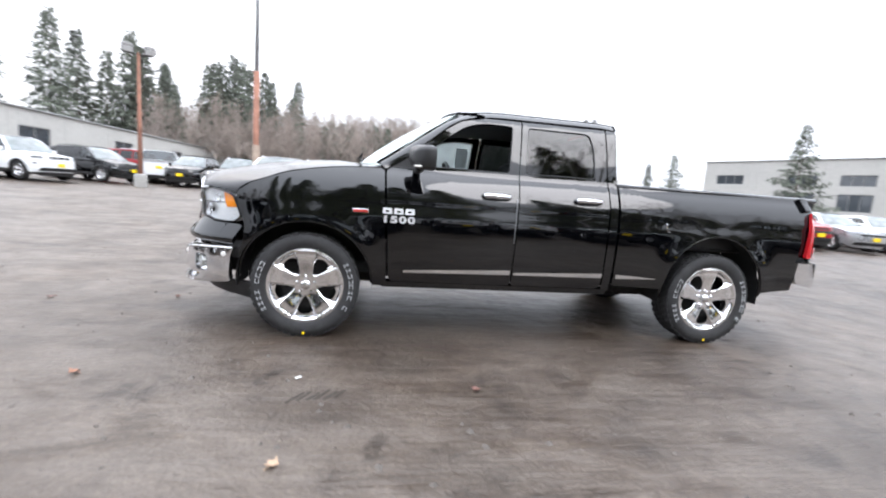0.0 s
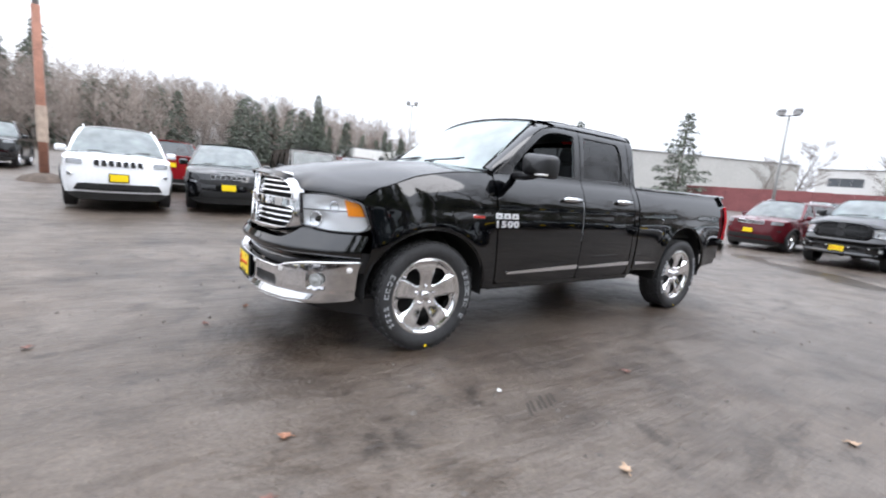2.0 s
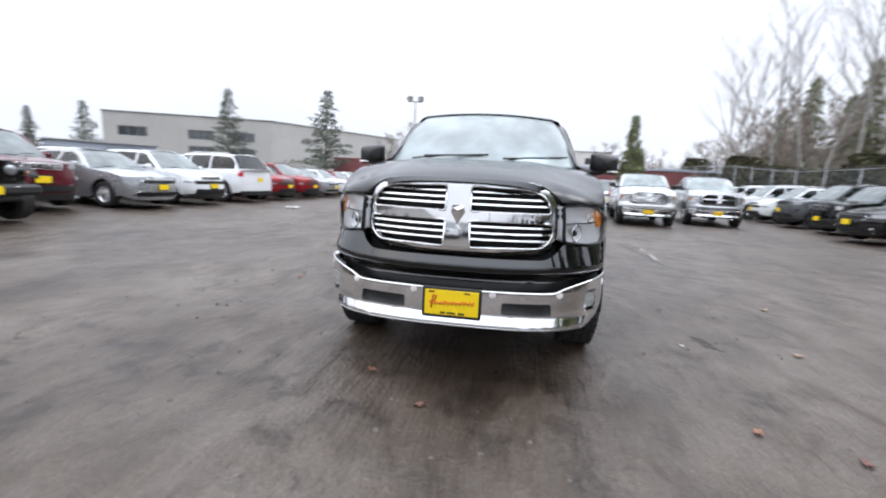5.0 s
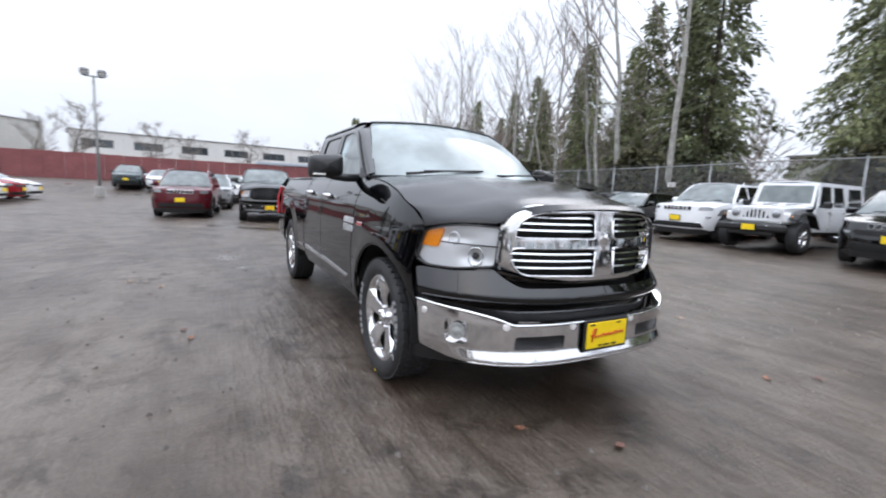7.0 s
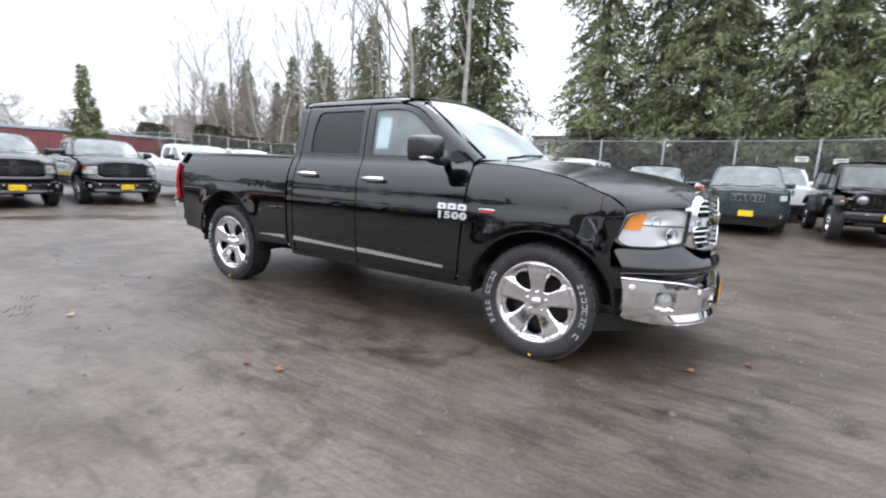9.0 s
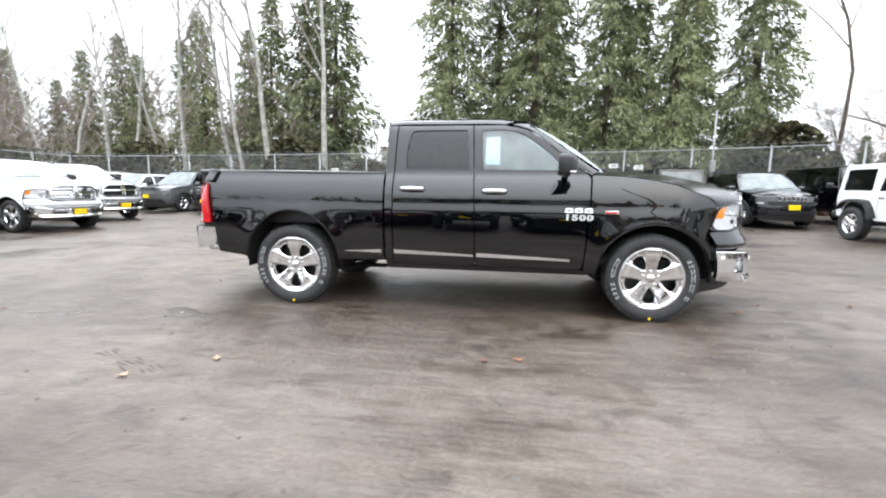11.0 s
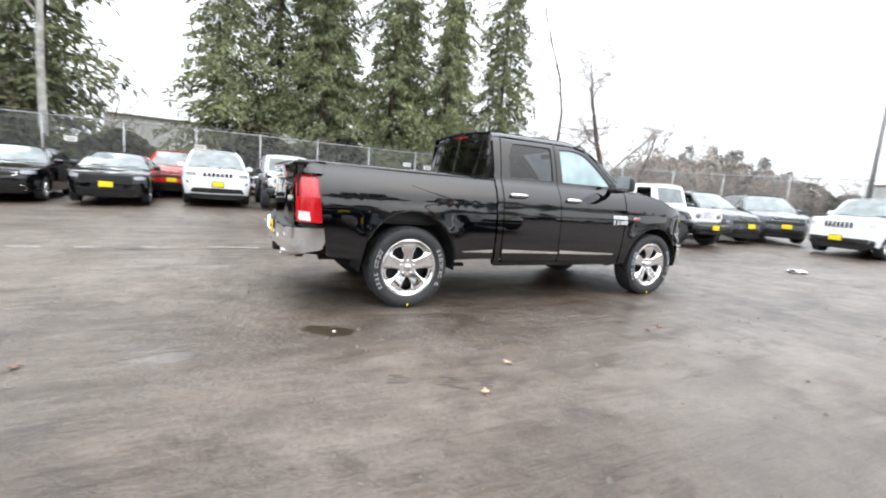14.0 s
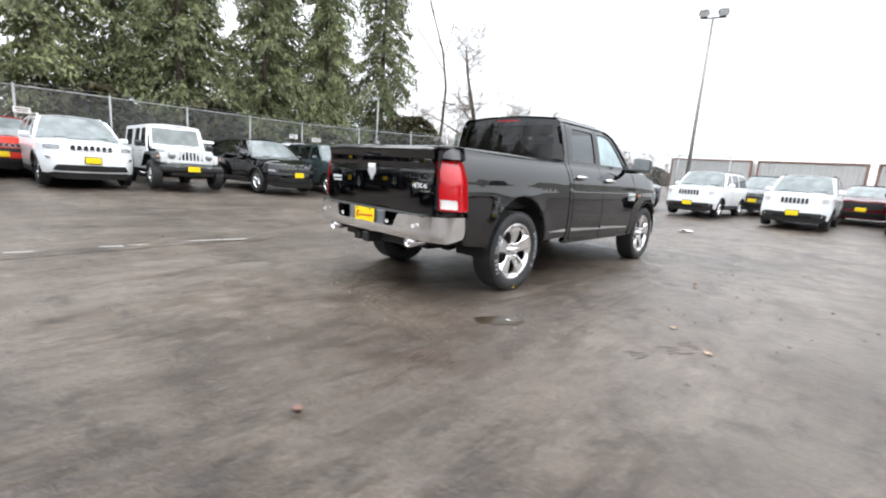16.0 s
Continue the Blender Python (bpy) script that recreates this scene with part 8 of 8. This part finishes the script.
def flood_pole(x, y, high, turn, label, pole_mat=None, heads=2, lower=None):
    """A tall lot lamp: tapered pole on a concrete foot, cross arm and flood heads."""
    T = root("lot_lamp", label, "street lamp")
    T.matrix_basis = pose(x, y, gz(x, y), 0, 0, turn)
    attach("foot", Mesh().lathe([(0.0001, 0.62), (0.25, 0.60), (0.27, 0.55), (0.27, -0.2)], segs=18, axis="z", out=-1).mesh("foot"), CONCRETE, T)
    attach("pole", Mesh().tube([(0, 0, 0.55), (0, 0, high * 0.5), (0, 0, high)], [0.10, 0.08, 0.055], 10).mesh("pole"), pole_mat or STEEL_POLE, T)
    if heads:
        attach("cross_arm", Mesh().tube([(0, -0.44, high - 0.06), (0, 0.44, high - 0.06)], 0.035, 8).mesh("cross_arm"), LAMP_BODY, T)
        for k in range(heads):
            yy = -0.42 + 0.84 * k / max(1, heads - 1)
            hd = new("lamp_head")
            hd.parent = T
            hd.matrix_basis = pose(0.12, yy, high + 0.16, 0, 28, 0)
            b = Mesh().box((0, 0, 0), (0.50, 0.46, 0.30), 0.07)
            b.box((0, 0, -0.20), (0.06, 0.30, 0.14), 0.02)
            attach("lamp_housing", b.mesh("lamp_housing"), LAMP_BODY, hd)
            attach("lamp_glass", Mesh().box((0.252, 0, 0), (0.012, 0.40, 0.24), 0.01).mesh("lamp_glass"), LAMP_FACE, hd)
    return T


flood_pole(-30.0, -7.9, 7.3, 10, "grey lot lamp with twin flood heads")
flood_pole(20.4, 3.55, 9.4, 200, "tall grey lot lamp with twin flood heads")
flood_pole(-21.0, -40.0, 8.4, 60, "far lot lamp with twin flood heads")
flood_pole(12.0, -18.2, 6.0, 120, "brown lot lamp with twin flood heads", RUST_POLE)
up = root("utility_pole", "tall rusty brown pole with a slim grey upper mast", "pole")
up.matrix_basis = pose(6.1, -14.9, gz(6.1, -14.9))
attach("pole", Mesh().tube([(0, 0, -0.3), (0.02, 0, 5.2)], [0.125, 0.110], 12).mesh("pole"), RUST_POLE, up)
attach("upper_mast", Mesh().tube([(0.02, 0, 5.15), (0.03, 0, 9), (0.05, 0, 15.0)], [0.085, 0.07, 0.055], 10).mesh("upper_mast"), GALV, up, "slim grey upper mast")
attach("marker_band", Mesh().lathe([(0.142, 1.2), (0.140, 2.3)], segs=12, axis="z").mesh("marker_band"), mat("faded_marker", (0.42, 0.33, 0.26), 0.8, var=0.3), up)
attach("dirt_mound", Mesh().lathe([(0.75, -0.05), (0.55, 0.14), (0.25, 0.24), (0.15, 0.26)], segs=16, axis="z", out=-1).mesh("dirt_mound"), BARK, up)
tp = root("thin_pole", "thin grey pole at the fence", "pole")
tp.matrix_basis = pose(9.2, 15.9, gz(9.2, 15.9))
attach("pole", Mesh().tube([(0, 0, -0.3), (0, 0, 4.4)], 0.035, 8).mesh("pole"), GALV, tp)
attach("pole_box", Mesh().box((0, -0.06, 2.0), (0.22, 0.14, 0.5), 0.02).mesh("pole_box"), GALV, tp)

# ---------------------------------------------------------------- buildings
PANEL = mat("tilt_up_concrete", (0.461, 0.452, 0.424), rough=0.85, var=0.10, scale=0.25)
PANEL_WHITE = mat("white_wall_panel", (0.712, 0.702, 0.673), rough=0.8, var=0.08, scale=0.3)
TRIM = mat("grey_coping", (0.269, 0.269, 0.269), rough=0.6, var=0.15, scale=1.0)
WIN = mat("dark_window_glass", (0.05, 0.06, 0.07), rough=0.08, coat=1.0, var=0.2, scale=0.8)
WIN_FRAME = mat("window_frame_metal", (0.20, 0.20, 0.20), rough=0.5, var=0.15)
# the wall's red is paled in its colour to stand in for haze
RED_WALL = mat("hazed_red_wall_boards", (0.235, 0.080, 0.080), rough=0.75, var=0.25, scale=0.8)
BLUE_ROOF = mat("pale_blue_metal_roof", (0.404, 0.461, 0.529), rough=0.6, var=0.12, scale=0.6)
ROOFING = mat("grey_roofing", (0.212, 0.212, 0.212), rough=0.9, var=0.2, scale=0.4)


def building(name, label, foot, high, wall, panel=6.0, windows=(), coping=True, z=None, category="building"):
    """A flat-roofed building on a footprint of points (anticlockwise); each wall is set out in panels. windows: (wall, along, sill, width, height)."""
    T = root(name, label, category)
    z = min(gz(*p) for p in foot) - 0.2 if z is None else z
    n = len(foot)
    for i in range(n):
        a, b = Vector(foot[i]), Vector(foot[(i + 1) % n])
        L = (b - a).length
        ang = math.degrees(math.atan2(b.y - a.y, b.x - a.x))
        W = new("wall")
        W.parent = T
        W.matrix_basis = pose(a.x, a.y, z, 0, 0, ang)
        k = max(1, round(L / panel))
        ops = [w for w in windows if w[0] == i]
        cuts = sorted({0.0, L, *[L * j / k for j in range(1, k)]})
        for j in range(len(cuts) - 1):
            x0, x1 = cuts[j] + 0.012, cuts[j + 1] - 0.012
            m = Mesh()
            inside = [w for w in ops if x0 <= w[1] and w[1] + w[3] <= x1]
            xs, bays = x0, {}
            for w in inside:
                bays.setdefault((w[1], w[3]), []).append((w[2], w[2] + w[4]))
            for (al, wd), spans in sorted(bays.items()):
                m.box(((xs + al) / 2, 0.1, high / 2), (al - xs, 0.2, high), 0.008)
                low = 0.0
                for za, zb in sorted(spans) + [(high, high)]:
                    m.box((al + wd / 2, 0.1, (low + za) / 2), (wd, 0.2, za - low), 0.008)
                    low = zb
                xs = al + wd
            m.box(((xs + x1) / 2, 0.1, high / 2), (x1 - xs, 0.2, high), 0.008)
            attach("wall_panel", m.mesh("wall_panel"), wall, W)
        for w in ops:
            f = Mesh()
            f.box((w[1] + w[3] / 2, 0.08, w[2] + 0.04), (w[3], 0.10, 0.08), 0.01)
            f.box((w[1] + w[3] / 2, 0.08, w[2] + w[4] - 0.04), (w[3], 0.10, 0.08), 0.01)
            q = max(1, round(w[3] / 1.4))
            for j in range(q + 1):
                f.box((w[1] + 0.04 + (w[3] - 0.08) * j / q, 0.08, w[2] + w[4] / 2), (0.08, 0.10, w[4]), 0.01)
            win = attach("window_frame", f.mesh("window_frame"), WIN_FRAME, W)
            attach("pane", Mesh().box((w[1] + w[3] / 2, 0.11, w[2] + w[4] / 2), (w[3] - 0.06, 0.02, w[4] - 0.06), 0.002).mesh("pane"), WIN, W)
    r = Mesh().add([(*p, z + high - 0.25) for p in foot], [tuple(range(n))])
    attach("roof", r.mesh("roof"), ROOFING, T)
    if coping:
        c = Mesh()
        for i in range(n):
            a, b = Vector(foot[i]), Vector(foot[(i + 1) % n])
            c.box(((a.x + b.x) / 2, (a.y + b.y) / 2, z + high + 0.06), ((b - a).length + 0.1, 0.34, 0.12), 0.02, Matrix.Rotation(math.atan2(b.y - a.y, b.x - a.x), 3, "Z"))
        attach("coping", c.mesh("coping"), TRIM, T)
    return T


building("concrete_building", "large grey tilt-up concrete building with dark upper windows", [(-52.0, -60.0), (-59.5, -37.5), (-83.5, -23.5), (-100, -50), (-80, -75)], 8.0, PANEL, 7.5,
         [(0, 11.6, 4.6, 3.6, 1.4), (0, 17.6, 4.6, 3.6, 1.4), (0, 11.6, 1.4, 3.6, 2.2), (0, 17.6, 1.4, 3.6, 2.2), (0, 2.0, 4.6, 4.0, 1.4), (1, 16.5, 0.9, 2.2, 2.4), (1, 24.0, 0.9, 1.6, 2.4)])
building("white_building", "long low white building with strip windows", [(-82, 18), (-76, -19), (-92, -22), (-98, 16)][::-1], 6.8, PANEL_WHITE, 6.0,
         [(2, 1.3 + 6.25 * k, 4.5, 3.8, 1.2) for k in range(6)])
building("small_white_house", "small white outbuilding behind the cedars", [(-11.0, 33), (-5.8, 33), (-5.8, 38), (-11.0, 38)], 4.2, PANEL_WHITE, 3.0)
building("pale_wall_building", "long pale concrete warehouse with a flat roof", [(27.0, -14), (26.0, -120), (50.0, -120), (50.0, -14)], 4.6, PANEL, 6.0,
         [(0, 6.6 + 12 * k, 0.8, 3.2, 2.6) for k in range(7)])
building("blue_roofed_shed", "low shed with a pale blue metal roof", [(-29, -32), (-24, -36), (-20, -31), (-25, -27)], 2.3, BLUE_ROOF, 2.0)
for i, (x, y, wdt, h) in enumerate([(-34, -70, 7, 4.5), (-44, -78, 8, 5.0), (-52, -82, 7, 4.2)]):
    building("hillside_house", "cream house on the hillside", [(x, y), (x, y - 6), (x + wdt, y - 6), (x + wdt, y)][::-1], h, PANEL_WHITE, 3.5, [(3, 1.2, 2.2, 1.2, 1.2)], z=gz(x, y) + 0.2)
building("far_grey_building", "far grey office block beyond the fence row", [(-150, 72), (-135, 72), (-135, 90), (-150, 90)], 14.0, PANEL, 5.0, [(0, 1.0 + 4.5 * k, 2.0 + 3.6 * j, 3.0, 1.8) for k in range(3) for j in range(3)])

# red boarded wall with a blue cap along the far side
wl = root("boarded_wall", "low red boarded wall at the far side of the lot", "wall", kind="structure")
for k in range(32):
    y = -20.0 + k * 1.35
    x = -44.0
    attach("board_panel", Mesh().box((x, y, gz(x, y) + 0.95), (0.10, 1.33, 2.55 + 0.02 * (k % 3)), 0.015).mesh("board_panel"), RED_WALL, wl)
cap = Mesh()
for k in range(14):
    cap.box((-44.0, 3.2 + k * 1.35, gz(-44, 3.2 + k * 1.35) + 2.36), (0.30, 1.36, 0.22), 0.02)
attach("blue_cap", cap.mesh("blue_cap"), BLUE_ROOF, wl)

# trailers to the east
BOX_GREY = mat("trailer_siding", (0.442, 0.442, 0.433), rough=0.6, var=0.10, scale=0.8)
RUST = mat("rust_edge", (0.212, 0.125, 0.096), rough=0.8, var=0.3, scale=2.0)
for i, (x, y, L) in enumerate([(34.5, 5.6, 5.4), (34.5, -0.4, 5.8), (34.5, -6.8, 6.0)]):
    T = root("cargo_container", "weathered pale grey cargo container", "container", "containers")
    T.matrix_basis = pose(x, y, gz(x, y))
    m = Mesh()
    m.box((0, 0, 1.45), (2.3, L - 0.12, 2.6), 0.02)
    for k in range(int(L / 0.28)):
        m.box((-1.165, -L / 2 + 0.2 + k * 0.28, 1.45), (0.05, 0.13, 2.4), 0.015)
    attach("siding", m.mesh("siding"), BOX_GREY, T)
    e = Mesh()
    for yy in (-L / 2, L / 2):
        e.box((-1.15, yy, 1.45), (0.14, 0.14, 2.75), 0.02)
    for zz in (0.14, 2.78):
        e.box((-1.15, 0, zz), (0.14, L, 0.12), 0.02)
    attach("corner_frame", e.mesh("corner_frame"), RUST, T)

# billboard beyond the pickups
bb = root("billboard", "grey twin billboard on a single post", "billboard")
bb.matrix_basis = pose(-72, 40, gz(-72, 40), 0, 0, -28)
attach("post", Mesh().tube([(0, 0, -0.3), (0, 0, 5.2)], 0.22, 10).mesh("post"), DARK_METAL, bb)
attach("panel", Mesh().box((0, 1.7, 5.9), (0.25, 4.4, 2.2), 0.04).mesh("panel"), PLASTIC, bb)
attach("panel", Mesh().box((0.1, -3.0, 5.9), (0.25, 3.4, 2.0), 0.04).mesh("panel"), TRIM, bb)

# ---------------------------------------------------------------- small things on the ground
LEAF = mat("orange_fallen_leaf", (0.266, 0.126, 0.074), rough=0.7, var=0.4, scale=30.0)
LEAF_RED = mat("red_fallen_leaf", (0.150, 0.072, 0.055), rough=0.7, var=0.4, scale=30.0)
LEAF_PALE = mat("pale_fallen_leaf", (0.385, 0.266, 0.178), rough=0.7, var=0.3, scale=30.0)
SCRAP = mat("white_paper_scrap", (0.533, 0.525, 0.511), rough=0.8, var=0.12, scale=20.0)


def leaf_mesh(seed, size):
    """A lobed, curled leaf with a stalk."""
    r = random.Random(seed)
    m = Mesh()
    rim = []
    for k in range(20):
        a = 2 * math.pi * k / 20
        rad = size * (0.80 + 0.20 * math.cos(5 * a)) * r.uniform(0.9, 1.1)
        x, y = rad * math.cos(a), rad * math.sin(a) * 0.85
        rim.append((x, y, 0.012 + size * 0.35 * (x / size) ** 2 * r.uniform(0.5, 1.3)))
    vs = [(0, 0, 0.008)] + rim
    m.add(vs, [(0, 1 + k, 1 + (k + 1) % 20) for k in range(20)])
    m.add([(p[0], p[1], p[2] - 0.003) for p in vs], [(0, 1 + (k + 1) % 20, 1 + k) for k in range(20)])
    m.tube([(-size * 0.7, 0, 0.012), (-size * 1.4, size * 0.1, 0.006)], 0.003, 4)
    return m.mesh("leaf")


LEAVES = [leaf_mesh(k, 0.034) for k in range(3)]
for me, mt in zip(LEAVES, (LEAF, LEAF_RED, LEAF_PALE)):
    me.materials.append(mt)


def leaf(x, y, k, turn):
    ob = new("fallen_leaf", LEAVES[k])
    ob.matrix_basis = pose(x, y, gz(x, y) + 0.002, 0, 0, turn)
    return tagged(ob, ("orange-brown fallen leaf on wet asphalt", "dull red fallen leaf on wet asphalt", "pale tan fallen leaf on wet asphalt")[k], "leaf", "fallen leaves")


for x, y, k in ((2.99, 1.67, 0), (1.67, 2.62, 2), (0.60, 1.92, 1), (3.16, 2.06, 1), (0.23, 3.11, 2), (4.16, 0.02, 1), (3.14, -0.12, 1), (2.78, -0.50, 0), (0.30, -2.21, 1), (0.55, -2.15, 0), (-2.0, -2.87, 2), (-1.59, -2.51, 2), (-4.59, -1.67, 1)):
    leaf(x, y, k, x * 97 + y * 31)


def scrap(x, y, size, seed):
    """A crumpled bit of paper."""
    r = random.Random(seed)
    n = 6
    vs = [((i / n - 0.5) * size * r.uniform(0.9, 1.1), (j / n - 0.5) * size * 0.7, 0.006 + r.random() * size * 0.22) for i in range(n + 1) for j in range(n + 1)]
    fs = [(i * (n + 1) + j, (i + 1) * (n + 1) + j, (i + 1) * (n + 1) + j + 1, i * (n + 1) + j + 1) for i in range(n) for j in range(n)]
    ob = new("paper_scrap", Mesh().add(vs, fs).mesh("paper_scrap"))
    ob.data.materials.append(SCRAP)
    ob.matrix_basis = pose(x, y, gz(x, y) + 0.002, 0, 0, seed * 40)
    return tagged(ob, "crumpled white paper scrap on the asphalt", "litter", "paper scraps")


scrap(1.70, 1.75, 0.04, 1)
scrap(-2.65, -1.55, 0.04, 2)
scrap(7.55, -0.15, 0.34, 3)
scrap(-9.2, -7.4, 0.45, 4)
# worn remains of a painted bay line
LINE = mat("worn_white_line", (0.30, 0.29, 0.275), rough=0.7, var=0.8, scale=9.0)
for i, (xa, xb) in enumerate(((-6.3, -5.9), (-5.5, -5.25), (-4.66, -4.42), (-4.38, -4.15), (-3.72, -3.30), (-3.27, -2.95))):
    ym = 2.97 + (-2.98 - (xa + xb) / 2) * 0.11
    ob = new("bay_line", Mesh().box((0, 0, 0), (xb - xa, 0.034 + 0.014 * (i % 3), 0.004), 0.001).mesh("bay_line"))
    ob.matrix_basis = pose((xa + xb) / 2, ym, 0.003 + gz((xa + xb) / 2, ym), 0, 0, -6.3)
    ob.data.materials.append(LINE)
    tagged(ob, "worn white painted line on the asphalt", "road marking", "bay line", "structure")
crack = Mesh().tube([(-7.5 + 0.25 * k, 2.86 + 0.03 * math.sin(k * 1.9) + 0.02 * math.sin(k * 0.7), gz(-7.5 + 0.25 * k, 2.86) + 0.001) for k in range(22)], [0.003 + 0.001 * (k % 3) for k in range(22)], 5)
ob = new("asphalt_seam", crack.mesh("asphalt_seam"))
ob.data.materials.append(DARK)
tagged(ob, "dark seam in the asphalt beside a worn line", "seam", kind="structure")
# loose stones and clods
STONE = mat("loose_stone", (0.104, 0.092, 0.081), rough=0.85, var=0.5, scale=30.0)
rs_ = np.random.default_rng(31)
gm = Mesh()
for k in range(1500):
    a, rr = rs_.uniform(0, 6.283), 2.4 + 9 * rs_.random() ** 1.4
    x, y, sz = rr * math.cos(a), rr * math.sin(a), 0.008 + 0.018 * rs_.random() ** 3
    if abs(x) < 3.1 and abs(y) < 1.1:
        continue
    z = gz(x, y)
    c = [(x + sz * math.cos(b) * rs_.uniform(0.7, 1.2), y + sz * math.sin(b) * rs_.uniform(0.7, 1.2), z - 0.002) for b in (0, 1.26, 2.51, 3.77, 5.03)]
    o = len(gm.v)
    gm.add(c + [(x + rs_.normal(0, sz * 0.2), y, z + sz * rs_.uniform(0.5, 0.9))], [(i, (i + 1) % 5, 5) for i in range(5)])
ob = new("loose_gravel", gm.mesh("loose_gravel"))
ob.data.materials.append(STONE)
tagged(ob, "loose stones and grit scattered on the asphalt", "gravel", kind="stuff")

# the print of a lugged tyre pressed into the mud
PRINT = mat("wet_dark_mud", (0.030, 0.023, 0.017), rough=0.6, var=0.4, scale=20.0)
tp = root("tyre_print", "short row of dark tyre lug prints in the mud", "tyre track")
tp.matrix_basis = pose(1.56, 1.97, gz(1.56, 1.97), 0, 0, 8)
for k in range(6):
    lug = Mesh().box((-0.125 + k * 0.05, 0.012 * (k % 2), 0.001), (0.020, 0.115 + 0.02 * (k % 3), 0.004), 0.0015, Matrix.Rotation(radians(-38 - 4 * (k % 2)), 3, "Z"))
    attach("lug_print", lug.mesh("lug_print"), PRINT, tp)

for px, py, count, seed in ((-2.46, -2.50, 4, 5), (-2.12, -2.66, 5, 6), (-1.90, -2.72, 4, 7)):
    rl = random.Random(seed)
    tp = root("tyre_print", "faint dark streaks of a tyre print in thin mud", "tyre track")
    tp.matrix_basis = pose(px, py, gz(px, py), 0, 0, -20)
    for k in range(count):
        lug = Mesh().box((rl.uniform(-0.05, 0.05), (k - count / 2) * 0.036, 0.001), (rl.uniform(0.07, 0.15), rl.uniform(0.009, 0.016), 0.004), 0.0015, Matrix.Rotation(radians(rl.uniform(-16, 4)), 3, "Z"))
        attach("lug_print", lug.mesh("lug_print"), PRINT, tp)


# standing water
WATER = mat("muddy_water", (0.034, 0.024, 0.014), rough=0.30, coat=0.0, var=0.2, scale=2.0)


def puddle(x, y, size, seed, stretch=1.6, turn=0):
    """A thin sheet of water with a ragged edge."""
    r = random.Random(seed)
    n = 72
    ph = [r.uniform(0, 6.28) for _ in range(14)]
    rim = []
    for k in range(n):
        a = 2 * math.pi * k / n
        rad = size * (1 + sum(0.16 / (j + 1.5) * math.sin((j + 2) * a + ph[j]) for j in range(14)))
        rim.append((rad * math.cos(a) * stretch, rad * math.sin(a)))
    vs = [(0, 0, 0.004)] + [(px * 0.8, py * 0.8, 0.004) for px, py in rim] + [(px, py, 0.0005) for px, py in rim]
    fs = [(0, 1 + k, 1 + (k + 1) % n) for k in range(n)] + [(1 + k, 1 + n + k, 1 + n + (k + 1) % n, 1 + (k + 1) % n) for k in range(n)]
    ob = new("puddle", Mesh().add(vs, fs, True).mesh("puddle"))
    ob.data.materials.append(WATER)
    ob.matrix_basis = pose(x, y, gz(x, y) + 0.003, 0, 0, turn)
    return tagged(ob, "shallow muddy puddle on the asphalt", "puddle", "puddles", "structure")


puddle(-2.69, -1.50, 0.12, 1, 1.7, -36)
puddle(-9.6, 0.1, 0.55, 2, 2.2, 60)
puddle(-8.6, 1.6, 0.40, 3, 2.0, 80)
puddle(-10.6, -1.5, 0.45, 4, 1.8, 30)
puddle(-11.2, 3.2, 0.40, 5, 1.6, 70)
